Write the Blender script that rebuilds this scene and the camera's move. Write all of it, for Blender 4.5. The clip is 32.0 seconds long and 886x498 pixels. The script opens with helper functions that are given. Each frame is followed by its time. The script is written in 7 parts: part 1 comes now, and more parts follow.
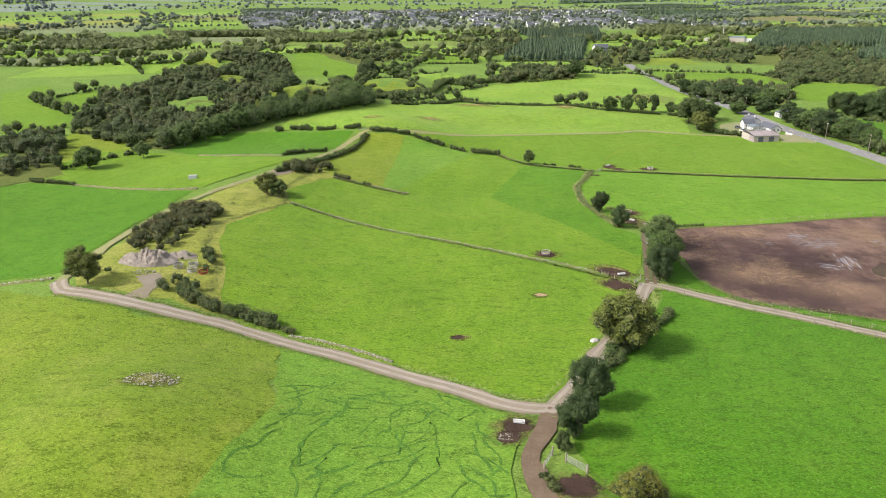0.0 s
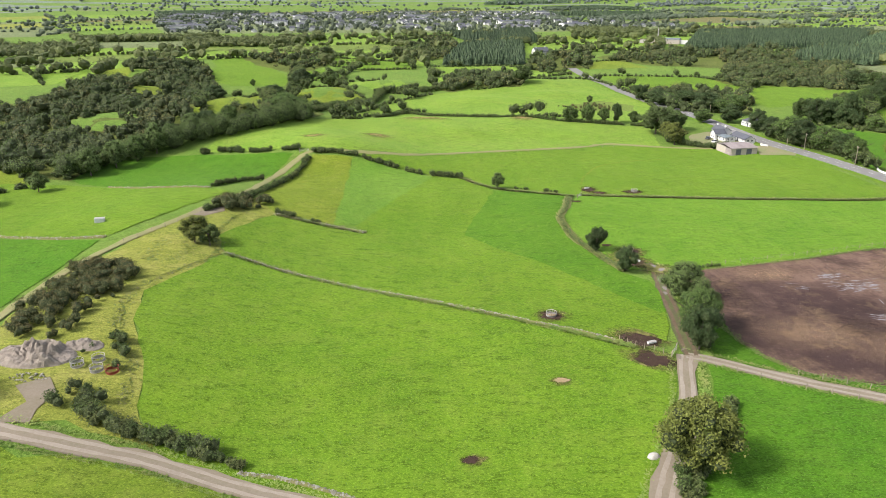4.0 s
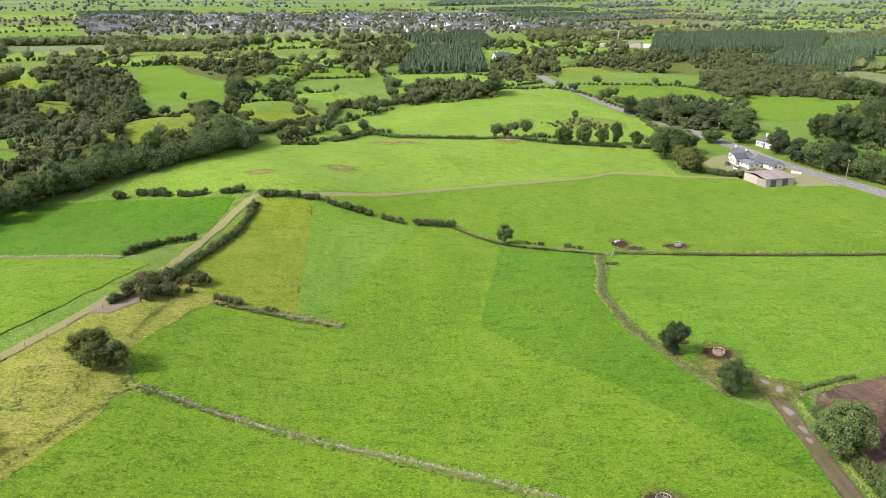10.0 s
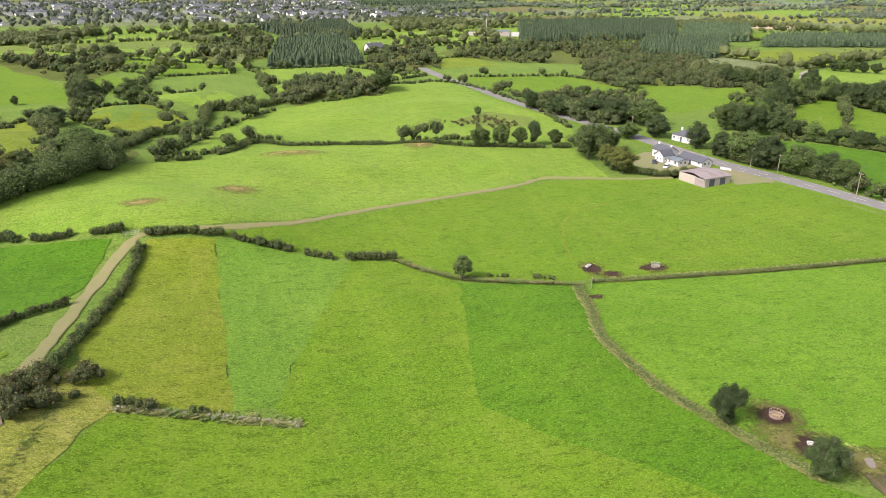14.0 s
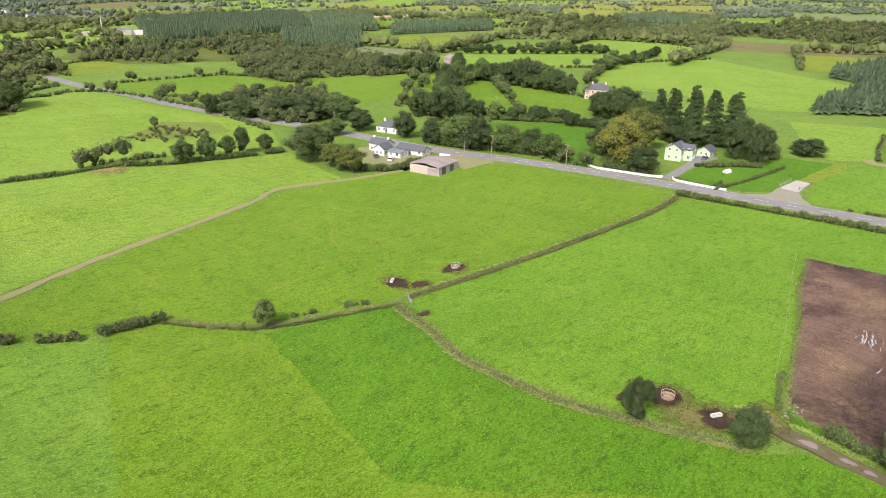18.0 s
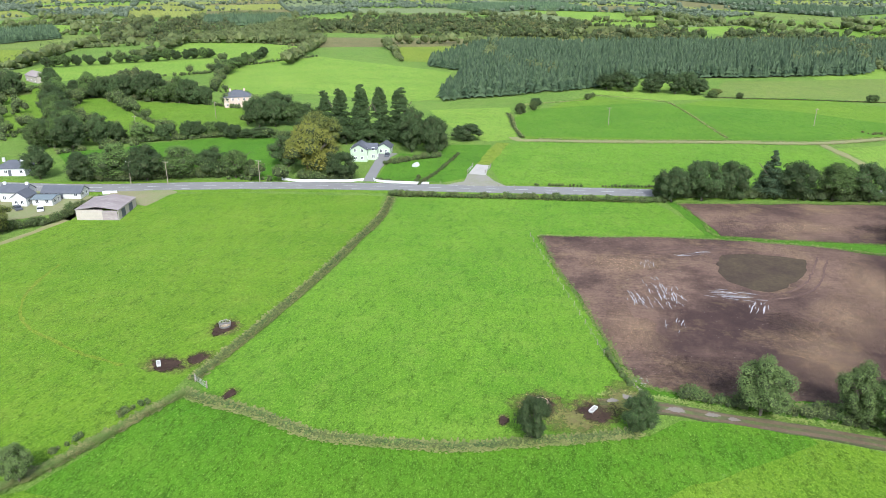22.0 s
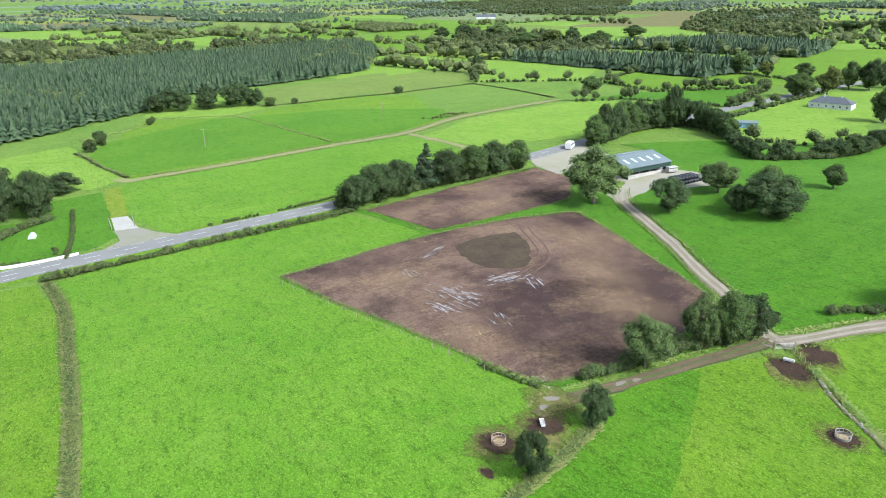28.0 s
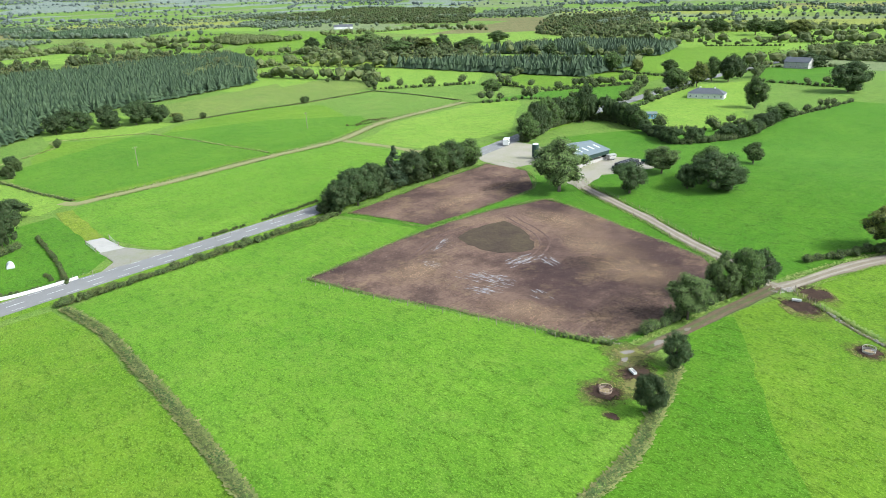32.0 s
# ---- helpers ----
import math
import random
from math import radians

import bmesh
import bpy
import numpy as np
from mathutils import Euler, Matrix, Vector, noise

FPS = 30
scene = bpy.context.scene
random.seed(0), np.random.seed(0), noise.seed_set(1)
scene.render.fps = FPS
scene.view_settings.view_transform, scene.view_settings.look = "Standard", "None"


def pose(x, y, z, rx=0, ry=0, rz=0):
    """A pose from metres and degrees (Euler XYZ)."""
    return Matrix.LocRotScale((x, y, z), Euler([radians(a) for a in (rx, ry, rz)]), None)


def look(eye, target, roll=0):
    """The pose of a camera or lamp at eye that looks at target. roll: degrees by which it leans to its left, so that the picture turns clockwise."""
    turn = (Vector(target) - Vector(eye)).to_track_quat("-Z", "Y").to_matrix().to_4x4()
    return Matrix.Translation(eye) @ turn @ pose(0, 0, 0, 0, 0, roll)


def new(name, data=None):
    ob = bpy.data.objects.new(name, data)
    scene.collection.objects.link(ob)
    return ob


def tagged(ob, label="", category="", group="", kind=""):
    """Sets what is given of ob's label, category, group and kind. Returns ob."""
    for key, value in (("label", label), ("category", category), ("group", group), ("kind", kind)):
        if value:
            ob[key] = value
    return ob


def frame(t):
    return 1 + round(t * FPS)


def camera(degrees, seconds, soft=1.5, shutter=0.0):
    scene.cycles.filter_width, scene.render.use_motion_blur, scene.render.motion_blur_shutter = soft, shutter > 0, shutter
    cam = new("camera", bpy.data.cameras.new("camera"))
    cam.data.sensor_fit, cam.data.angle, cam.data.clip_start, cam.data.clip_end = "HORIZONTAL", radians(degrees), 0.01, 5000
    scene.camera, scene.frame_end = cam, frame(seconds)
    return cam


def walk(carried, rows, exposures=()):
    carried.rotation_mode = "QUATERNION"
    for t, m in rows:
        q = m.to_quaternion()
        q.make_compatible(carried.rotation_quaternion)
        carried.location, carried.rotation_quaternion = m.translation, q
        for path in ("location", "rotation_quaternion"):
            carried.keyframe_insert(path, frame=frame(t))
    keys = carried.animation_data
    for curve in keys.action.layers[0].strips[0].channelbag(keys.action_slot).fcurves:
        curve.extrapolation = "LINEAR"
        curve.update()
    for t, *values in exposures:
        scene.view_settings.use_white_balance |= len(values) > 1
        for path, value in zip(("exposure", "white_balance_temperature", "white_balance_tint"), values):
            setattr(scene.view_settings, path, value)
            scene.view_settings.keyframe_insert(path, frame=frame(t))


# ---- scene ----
cam = camera(63.4, 32.0, soft=0.9)
PATH = [
    (0, (18.1, -54.463, 63.389), (17.889, -52.598, 62.699), -0.2),
    (0.5, (15.818, -49.819, 63.296), (15.643, -47.949, 62.607), -0.2),
    (1, (13.764, -45.077, 63.078), (13.612, -43.205, 62.39), -0.2),
    (1.5, (11.819, -40.345, 63.146), (11.681, -38.472, 62.457), -0.3),
    (2, (9.986, -35.46, 63.116), (9.864, -33.587, 62.427), -0.3),
    (2.5, (8.181, -30.648, 62.986), (8.087, -28.772, 62.299), -0.2),
    (3, (6.572, -25.908, 63.033), (6.505, -24.031, 62.346), -0.3),
    (3.5, (4.957, -20.889, 63.012), (4.918, -19.011, 62.325), -0.2),
    (5.5, (0.124, -0.844, 63.005), (0.131, 1.034, 62.318), -0.1),
    (6, (-1.101, 4.363, 62.73), (-1.087, 6.242, 62.044), -0.0),
    (6.5, (-2.142, 9.66, 62.944), (-2.104, 11.537, 62.257), 0.0),
    (7, (-3.226, 14.933, 62.985), (-3.158, 16.81, 62.297), -0.0),
    (7.5, (-4.345, 20.204, 62.839), (-4.258, 22.081, 62.152), -0.0),
    (8, (-5.3, 25.371, 62.739), (-5.204, 27.247, 62.052), 0.0),
    (8.5, (-6.285, 30.359, 62.685), (-6.178, 32.234, 61.997), 0.1),
    (9, (-7.363, 35.42, 62.563), (-7.245, 37.295, 61.877), 0.1),
    (9.5, (-8.596, 40.455, 62.373), (-8.468, 42.33, 61.688), 0.1),
    (10, (-10.133, 45.755, 62.335), (-9.994, 47.629, 61.649), 0.2),
    (10.5, (-11.903, 50.661, 62.405), (-11.753, 52.534, 61.72), 0.3),
    (11, (-13.492, 55.943, 62.236), (-13.326, 57.815, 61.55), 0.4),
    (11.5, (-14.986, 61.166, 61.952), (-14.79, 63.035, 61.268), 0.4),
    (12, (-17.079, 65.913, 61.963), (-16.828, 67.776, 61.279), 0.5),
    (12.5, (-18.978, 70.883, 61.893), (-18.661, 72.736, 61.211), 0.6),
    (13, (-21.204, 75.722, 61.758), (-20.81, 77.559, 61.072), 0.6),
    (13.5, (-23.614, 80.305, 61.628), (-23.159, 82.123, 60.928), 0.6),
    (15.5, (-34.161, 97.932, 60.644), (-33.424, 99.642, 59.914), 0.8),
    (16, (-36.533, 102.143, 60.481), (-35.699, 103.809, 59.753), 0.9),
    (16.5, (-38.465, 106.331, 59.92), (-37.495, 107.924, 59.197), 0.8),
    (17, (-40.519, 110.759, 59.99), (-39.419, 112.266, 59.268), 0.7),
    (17.5, (-42.33, 115.395, 59.925), (-41.107, 116.804, 59.205), 0.5),
    (18, (-44.09, 120.193, 59.689), (-42.755, 121.496, 58.97), 0.5),
    (18.5, (-45.457, 124.954, 59.762), (-44.034, 126.161, 59.041), 0.5),
    (19, (-46.532, 129.829, 59.897), (-45.031, 130.935, 59.174), 0.4),
    (19.5, (-47.036, 134.469, 60.069), (-45.467, 135.475, 59.346), 0.3),
    (20, (-47.297, 139.345, 60.173), (-45.662, 140.239, 59.449), 0.2),
    (20.5, (-47.248, 144.144, 60.088), (-45.555, 144.926, 59.366), 0.3),
    (21, (-47.011, 149.058, 60.049), (-45.266, 149.72, 59.328), 0.2),
    (21.5, (-46.471, 153.974, 60.109), (-44.679, 154.496, 59.39), 0.2),
    (22, (-45.968, 159.078, 60.006), (-44.137, 159.448, 59.29), 0.2),
    (22.5, (-44.997, 164.148, 60.077), (-43.141, 164.358, 59.362), 0.2),
    (23, (-43.98, 169.003, 60.176), (-42.113, 169.034, 59.461), 0.0),
    (23.5, (-42.573, 173.797, 59.999), (-40.71, 173.659, 59.286), -0.1),
    (24, (-41.07, 178.612, 59.843), (-39.22, 178.336, 59.135), -0.2),
    (24.5, (-39.007, 183.244, 59.762), (-37.17, 182.889, 59.056), -0.3),
    (25, (-36.976, 187.593, 59.691), (-35.166, 187.116, 58.987), -0.4),
    (25.5, (-34.601, 192.041, 59.534), (-32.828, 191.437, 58.832), -0.5),
    (26, (-32.171, 196.505, 59.622), (-30.436, 195.801, 58.92), -0.7),
    (26.5, (-29.334, 201.023, 59.711), (-27.629, 200.246, 59.009), -0.7),
    (28.5, (-18.673, 218.069, 59.947), (-17.069, 217.097, 59.252), -1.1),
    (29, (-16.194, 222.263, 59.977), (-14.606, 221.264, 59.284), -1.2),
    (29.5, (-13.895, 226.962, 60.05), (-12.351, 225.893, 59.36), -1.3),
    (30, (-11.825, 231.67, 60.217), (-10.314, 230.555, 59.53), -1.4),
    (30.5, (-10.256, 236.615, 60.397), (-8.776, 235.456, 59.712), -1.4),
    (31, (-9.033, 241.795, 60.398), (-7.589, 240.591, 59.715), -1.6),
    (31.5, (-8.121, 246.779, 60.39), (-6.7, 245.547, 59.707), -1.6),
    (32, (-7.452, 251.904, 60.366), (-6.064, 250.637, 59.684), -1.8),
]
walk(cam, [(t, look(eye, target, roll)) for t, eye, target, roll in PATH], exposures=[(0, 1.17, 6400, 13), (8, 1.17, 6400, 13), (13, 1.15, 6600, 19), (18, 1.15, 6600, 16), (21, 1.20, 5850, 11), (24, 1.24, 5600, 6), (28, 1.32, 5650, 4), (32, 1.30, 5750, 3)])

# ---- light: bright overcast sky with a weak wide sun ----
SUN_AZ, SUN_EL = radians(250), radians(42)
world = bpy.data.worlds.new("sky")
scene.world = world
world.use_nodes = True
wn = world.node_tree
sky = wn.nodes.new("ShaderNodeTexSky")
sky.sky_type, sky.sun_disc = "NISHITA", False
sky.sun_elevation, sky.sun_rotation = SUN_EL, SUN_AZ
sky.air_density, sky.dust_density, sky.ozone_density = 1.0, 3.0, 1.0
veil = wn.nodes.new("ShaderNodeHueSaturation")
veil.inputs["Saturation"].default_value = 0.45
wn.links.new(sky.outputs[0], veil.inputs["Color"])
wn.links.new(veil.outputs[0], wn.nodes["Background"].inputs[0])
wn.nodes["Background"].inputs[1].default_value = 0.126
sun = new("sun", bpy.data.lights.new("sun", "SUN"))
sun.data.energy, sun.data.angle, sun.data.color = 2.3, radians(9), (1.0, 0.95, 0.88)
sun.matrix_world = look((300 * math.sin(SUN_AZ) * math.cos(SUN_EL), 300 * math.cos(SUN_AZ) * math.cos(SUN_EL), 300 * math.sin(SUN_EL)), (0, 0, 0))

# ---- the lie of the land ----
LEVEL = -3.6
HILLS = [(-70, 95, 34, 55, 6.8), (-75, 190, 38, 45, 5.9), (-45, 275, 30, 22, 7.6), (45, 20, 70, 55, 4.7), (-40, 30, 24, 24, 6.4),
         (135, 15, 75, 60, 1.9), (15, 250, 45, 35, -1.3), (30, 120, 45, 45, 1.2), (90, 300, 60, 50, -2.2), (260, 60, 120, 90, 0.6),
         (-20, 185, 35, 30, -1.7), (-100, 330, 60, 50, 8.9), (50, 505, 48, 28, 5.0), (-8, 342, 46, 20, 2.5), (60, 360, 45, 20, 2.5),
         (-45, 298, 16, 13, 1.5), (-20, 316, 18, 13, 1.9), (6, 328, 16, 12, 1.3), (36, 336, 20, 13, 1.8), (72, 332, 20, 13, 1.3), (20, 430, 30, 16, 3.0), (72, 455, 30, 14, 2.5),
         (-112, 375, 22, 40, 7.0), (-165, 330, 30, 40, 6.0), (-200, 430, 34, 46, 9.0), (-78, 455, 22, 26, 5.5), (-42, 500, 20, 22, 4.5), (-235, 560, 40, 50, 9.0), (5, 520, 18, 22, 4.0),
         (-8, 345, 15, 7, 1.7), (-28, 301, 9, 6, 1.1), (40, 352, 13, 7, 1.3), (14, 322, 13, 8, 1.2), (-58, 300, 12, 9, 1.6), (58, 326, 15, 8, 1.0), (-70, 285, 9, 7, 1.1)]


def h(x, y):
    z = LEVEL + 0.0 * np.asarray(x, float)
    for a, b, c, d, k in HILLS:
        z = z + k * np.exp(-((x - a) / c) ** 2 - ((y - b) / d) ** 2)
    d = np.hypot(np.asarray(x, float) - 20, np.asarray(y, float) - 150)
    k = np.clip((d - 2200) / 2500, 0, 1)
    return z + 75 * k * k * (3 - 2 * k)


def hz(x, y):
    return float(h(x, y))


# ---- mesh helpers ----
def mesh(name, verts, faces, mats=(), smooth=False):
    me = bpy.data.meshes.new(name)
    me.from_pydata([tuple(map(float, v)) for v in verts], [], [tuple(map(int, f)) for f in faces])
    for m in mats:
        me.materials.append(m)
    if smooth:
        me.polygons.foreach_set("use_smooth", [True] * len(me.polygons))
    me.update()
    return me


def quads_mesh(name, verts, n, mat):
    """A mesh of n loose quads, from 4 n places."""
    me = bpy.data.meshes.new(name)
    me.vertices.add(4 * n)
    me.vertices.foreach_set("co", np.asarray(verts, np.float32).ravel())
    me.loops.add(4 * n)
    me.loops.foreach_set("vertex_index", np.arange(4 * n, dtype=np.int32))
    me.polygons.add(n)
    me.polygons.foreach_set("loop_start", np.arange(0, 4 * n, 4, dtype=np.int32))
    me.materials.append(mat)
    me.update(calc_edges=True)
    me.validate()
    return me


ICO = bmesh.new()
bmesh.ops.create_icosphere(ICO, subdivisions=1, radius=1.0)
ICO.verts.ensure_lookup_table()
ICO_V = np.array([tuple(v.co) for v in ICO.verts])
ICO_F = np.array([[v.index for v in f.verts] for f in ICO.faces])
ICO.free()


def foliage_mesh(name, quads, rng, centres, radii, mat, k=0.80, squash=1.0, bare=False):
    """Leaf quads round uneven dark cores that paint a crown's inner shade, one core for each clump; bare: the cores are
    leafy masses themselves.
    """
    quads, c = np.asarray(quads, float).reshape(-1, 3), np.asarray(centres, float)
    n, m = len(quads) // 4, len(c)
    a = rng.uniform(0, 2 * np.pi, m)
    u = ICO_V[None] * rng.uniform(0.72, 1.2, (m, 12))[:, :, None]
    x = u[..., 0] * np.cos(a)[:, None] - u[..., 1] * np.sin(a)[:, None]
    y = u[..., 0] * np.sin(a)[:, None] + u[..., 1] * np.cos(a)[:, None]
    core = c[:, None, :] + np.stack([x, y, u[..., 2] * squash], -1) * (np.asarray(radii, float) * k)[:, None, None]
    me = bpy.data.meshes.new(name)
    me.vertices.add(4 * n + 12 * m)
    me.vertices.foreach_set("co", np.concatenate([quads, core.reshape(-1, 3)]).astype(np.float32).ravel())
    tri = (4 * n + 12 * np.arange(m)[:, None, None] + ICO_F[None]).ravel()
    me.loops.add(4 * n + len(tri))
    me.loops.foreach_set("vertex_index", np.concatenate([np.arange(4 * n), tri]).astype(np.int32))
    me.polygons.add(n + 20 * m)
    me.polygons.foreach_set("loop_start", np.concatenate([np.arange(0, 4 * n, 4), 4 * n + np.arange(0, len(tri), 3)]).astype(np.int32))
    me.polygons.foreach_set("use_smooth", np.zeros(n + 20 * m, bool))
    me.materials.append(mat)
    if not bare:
        me.materials.append(CORE_SHADE)
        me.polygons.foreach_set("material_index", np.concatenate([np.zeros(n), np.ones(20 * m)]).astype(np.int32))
    me.update(calc_edges=True)
    me.validate()
    return me


def part(name, bm, material, parent, label=""):
    me = bpy.data.meshes.new(name)
    bm.to_mesh(me)
    bm.free()
    me.materials.append(material)
    ob = new(name, me)
    ob.parent = parent
    return tagged(ob, label)


def child(name, me, parent, label="", m=None):
    ob = new(name, me)
    ob.parent = parent
    if m is not None:
        ob.matrix_basis = m
    return tagged(ob, label)


def thing(name, x, y, turn=0.0, label="", category="", group="", kind="", z=None, scale=1.0):
    ob = new(name)
    ob.empty_display_size = 0.3
    ob.matrix_basis = pose(x, y, hz(x, y) if z is None else z, 0, 0, turn) @ Matrix.Diagonal((scale, scale, scale, 1))
    return tagged(ob, label, category, group, kind)


def box(bm, x0, y0, z0, x1, y1, z1):
    v = [bm.verts.new(p) for p in ((x0, y0, z0), (x1, y0, z0), (x1, y1, z0), (x0, y1, z0), (x0, y0, z1), (x1, y0, z1), (x1, y1, z1), (x0, y1, z1))]
    for f in ((3, 2, 1, 0), (4, 5, 6, 7), (0, 1, 5, 4), (1, 2, 6, 5), (2, 3, 7, 6), (3, 0, 4, 7)):
        bm.faces.new([v[i] for i in f])
    return bm


def bbox(*dims, bevel=0.0):
    bm = box(bmesh.new(), *dims)
    if bevel:
        bmesh.ops.bevel(bm, geom=bm.edges[:], offset=bevel, segments=1, affect="EDGES")
    return bm


def prism(profile, y0, y1):
    """A closed profile in x and z, drawn out along y."""
    bm = bmesh.new()
    a = [bm.verts.new((x, y0, z)) for x, z in profile]
    b = [bm.verts.new((x, y1, z)) for x, z in profile]
    n = len(profile)
    bm.faces.new(a)
    bm.faces.new(b[::-1])
    for i in range(n):
        bm.faces.new((a[i], b[i], b[(i + 1) % n], a[(i + 1) % n]))
    bmesh.ops.recalc_face_normals(bm, faces=bm.faces[:])
    return bm


def smooth_line(pts, step=3.0):
    """A rounded line through the plan's corners, as rows of x, y."""
    p = np.array([pts[0]] + list(pts) + [pts[-1]], float)
    out = []
    for i in range(1, len(p) - 2):
        a, b, c, d = p[i - 1 : i + 3]
        n = max(2, int(np.hypot(*(c - b)) / step))
        for k in range(n):
            t = k / n
            out.append(0.5 * (2 * b + (c - a) * t + (2 * a - 5 * b + 4 * c - d) * t**2 + (3 * b - a - 3 * c + d) * t**3))
    out.append(p[-2])
    return np.array(out)


def sides(line):
    d = np.gradient(line, axis=0)
    d /= np.maximum(np.hypot(d[:, 0], d[:, 1]), 1e-6)[:, None]
    return np.stack([-d[:, 1], d[:, 0]], 1)


def land_normals(me):
    """Shade a sheet by the slope of the land under it."""
    co = np.empty(3 * len(me.vertices))
    me.vertices.foreach_get("co", co)
    x, y = co[0::3], co[1::3]
    gx, gy = (h(x + 0.5, y) - h(x - 0.5, y)), (h(x, y + 0.5) - h(x, y - 0.5))
    n = np.stack([-gx, -gy, np.ones_like(gx)], 1)
    n /= np.linalg.norm(n, axis=1)[:, None]
    me.normals_split_custom_set_from_vertices([tuple(v) for v in n])


def ribbon(name, pts, width, mat, lift, wobble=0.25, cuts=4, seed=1, step=3.0, crown=0.0):
    """A strip along a line, laid on the land, with its rims turned down into it."""
    rng = np.random.default_rng(seed)
    line = smooth_line(pts, step)
    nrm = sides(line)
    verts, faces = [], []
    row = cuts + 3
    for i, (p, n) in enumerate(zip(line, nrm)):
        across = []
        for k in range(cuts + 1):
            u = 2 * k / cuts - 1
            off = u * width / 2 + (rng.normal(0, wobble) if k in (0, cuts) else 0)
            x, y = p + n * off
            across.append((x, y, hz(x, y) + lift + crown * (1 - u * u)))
        (ax, ay, az), (bx, by, bz) = across[0], across[-1]
        verts += [(ax, ay, az - 0.4)] + across + [(bx, by, bz - 0.4)]
        if i:
            a = (i - 1) * row
            for k in range(row - 1):
                faces.append((a + k + 1, a + k, a + k + row, a + k + row + 1))
    me = mesh(name, verts, faces, [mat], True)
    land_normals(me)
    return new(name, me)


def inside(poly, x, y):
    poly = np.asarray(poly, float)
    x, y = np.asarray(x, float), np.asarray(y, float)
    c = np.zeros(x.shape, bool)
    j = len(poly) - 1
    for i in range(len(poly)):
        (xi, yi), (xj, yj) = poly[i], poly[j]
        cross = ((yi > y) != (yj > y)) & (x < (xj - xi) * (y - yi) / (yj - yi + 1e-12) + xi)
        c ^= cross
        j = i
    return c


def patch(name, poly, mat, lift=0.06, step=8.0, wobble=0.4, seed=1, edge=4.0):
    """A field: an outline in plan, cut by a grid and laid on the land."""
    rng = np.random.default_rng(seed)
    ring = []
    for i, a in enumerate(poly):
        a, b = np.array(a, float), np.array(poly[(i + 1) % len(poly)], float)
        n = max(1, int(np.hypot(*(b - a)) / edge))
        for k in range(n):
            ring.append(a + (b - a) * k / n + (rng.normal(0, wobble, 2) if k else 0))
    bm = bmesh.new()
    bm.faces.new([bm.verts.new((x, y, 0)) for x, y in ring])
    lo, hi = np.min(ring, 0), np.max(ring, 0)
    for ax in (0, 1):
        for c in np.arange(math.floor(lo[ax] / step) * step, hi[ax], step):
            if c > lo[ax] + 0.01:
                co, no = [0, 0, 0], [0, 0, 0]
                co[ax], no[ax] = float(c), 1
                bmesh.ops.bisect_plane(bm, geom=bm.verts[:] + bm.edges[:] + bm.faces[:], plane_co=co, plane_no=no, dist=1e-4)
    bmesh.ops.triangulate(bm, faces=[f for f in bm.faces if len(f.verts) > 4])
    for v in bm.verts:
        v.co.z = hz(v.co.x, v.co.y) + lift
    bmesh.ops.recalc_face_normals(bm, faces=bm.faces[:])
    if sum(f.normal.z for f in bm.faces) < 0:
        bmesh.ops.reverse_faces(bm, faces=bm.faces[:])
    rim = bmesh.ops.extrude_edge_only(bm, edges=[e for e in bm.edges if e.is_boundary])
    for v in rim["geom"]:
        if isinstance(v, bmesh.types.BMVert):
            v.co.z -= 0.45
    bmesh.ops.recalc_face_normals(bm, faces=bm.faces[:])
    if sum(f.normal.z for f in bm.faces) < 0:
        bmesh.ops.reverse_faces(bm, faces=bm.faces[:])
    me = bpy.data.meshes.new(name)
    bm.to_mesh(me)
    bm.free()
    me.materials.append(mat)
    me.polygons.foreach_set("use_smooth", [True] * len(me.polygons))
    land_normals(me)
    return new(name, me)


# ---- materials ----
def material(name, rough=0.8, metal=0.0):
    m = bpy.data.materials.new(name)
    m.use_nodes = True
    b = m.node_tree.nodes["Principled BSDF"]
    b.inputs["Roughness"].default_value, b.inputs["Metallic"].default_value = rough, metal
    b.inputs["Specular IOR Level"].default_value = 0.3
    return m, m.node_tree, b


def node(nt, kind, **inputs):
    n = nt.nodes.new(kind)
    for key, v in inputs.items():
        n.inputs[key.replace("_", " ")].default_value = v
    return n


def coords(nt, scale=(1, 1, 1), turn=0.0):
    c = nt.nodes.new("ShaderNodeTexCoord")
    m = nt.nodes.new("ShaderNodeMapping")
    m.inputs["Scale"].default_value, m.inputs["Rotation"].default_value = scale, (0, 0, radians(turn))
    nt.links.new(c.outputs["Object"], m.inputs["Vector"])
    return m.outputs[0]


def noise_fac(nt, vec, scale, detail=4.0, rough=0.6, lo=0.3, hi=0.7):
    n = node(nt, "ShaderNodeTexNoise", Scale=scale, Detail=detail, Roughness=rough)
    nt.links.new(vec, n.inputs["Vector"])
    r = nt.nodes.new("ShaderNodeMapRange")
    r.inputs["From Min"].default_value, r.inputs["From Max"].default_value = lo, hi
    nt.links.new(n.outputs["Fac"], r.inputs["Value"])
    return r.outputs[0]


def mixed(nt, fac, a, b):
    m = nt.nodes.new("ShaderNodeMix")
    m.data_type = "RGBA"
    if isinstance(fac, float):
        m.inputs[0].default_value = fac
    else:
        nt.links.new(fac, m.inputs[0])
    for sock, v in ((m.inputs[6], a), (m.inputs[7], b)):
        if isinstance(v, tuple):
            sock.default_value = (*v, 1)
        else:
            nt.links.new(v, sock)
    return m.outputs[2]


def scaled(nt, fac, k):
    m = nt.nodes.new("ShaderNodeMath")
    m.operation = "MULTIPLY"
    nt.links.new(fac, m.inputs[0])
    m.inputs[1].default_value = k
    return m.outputs[0]


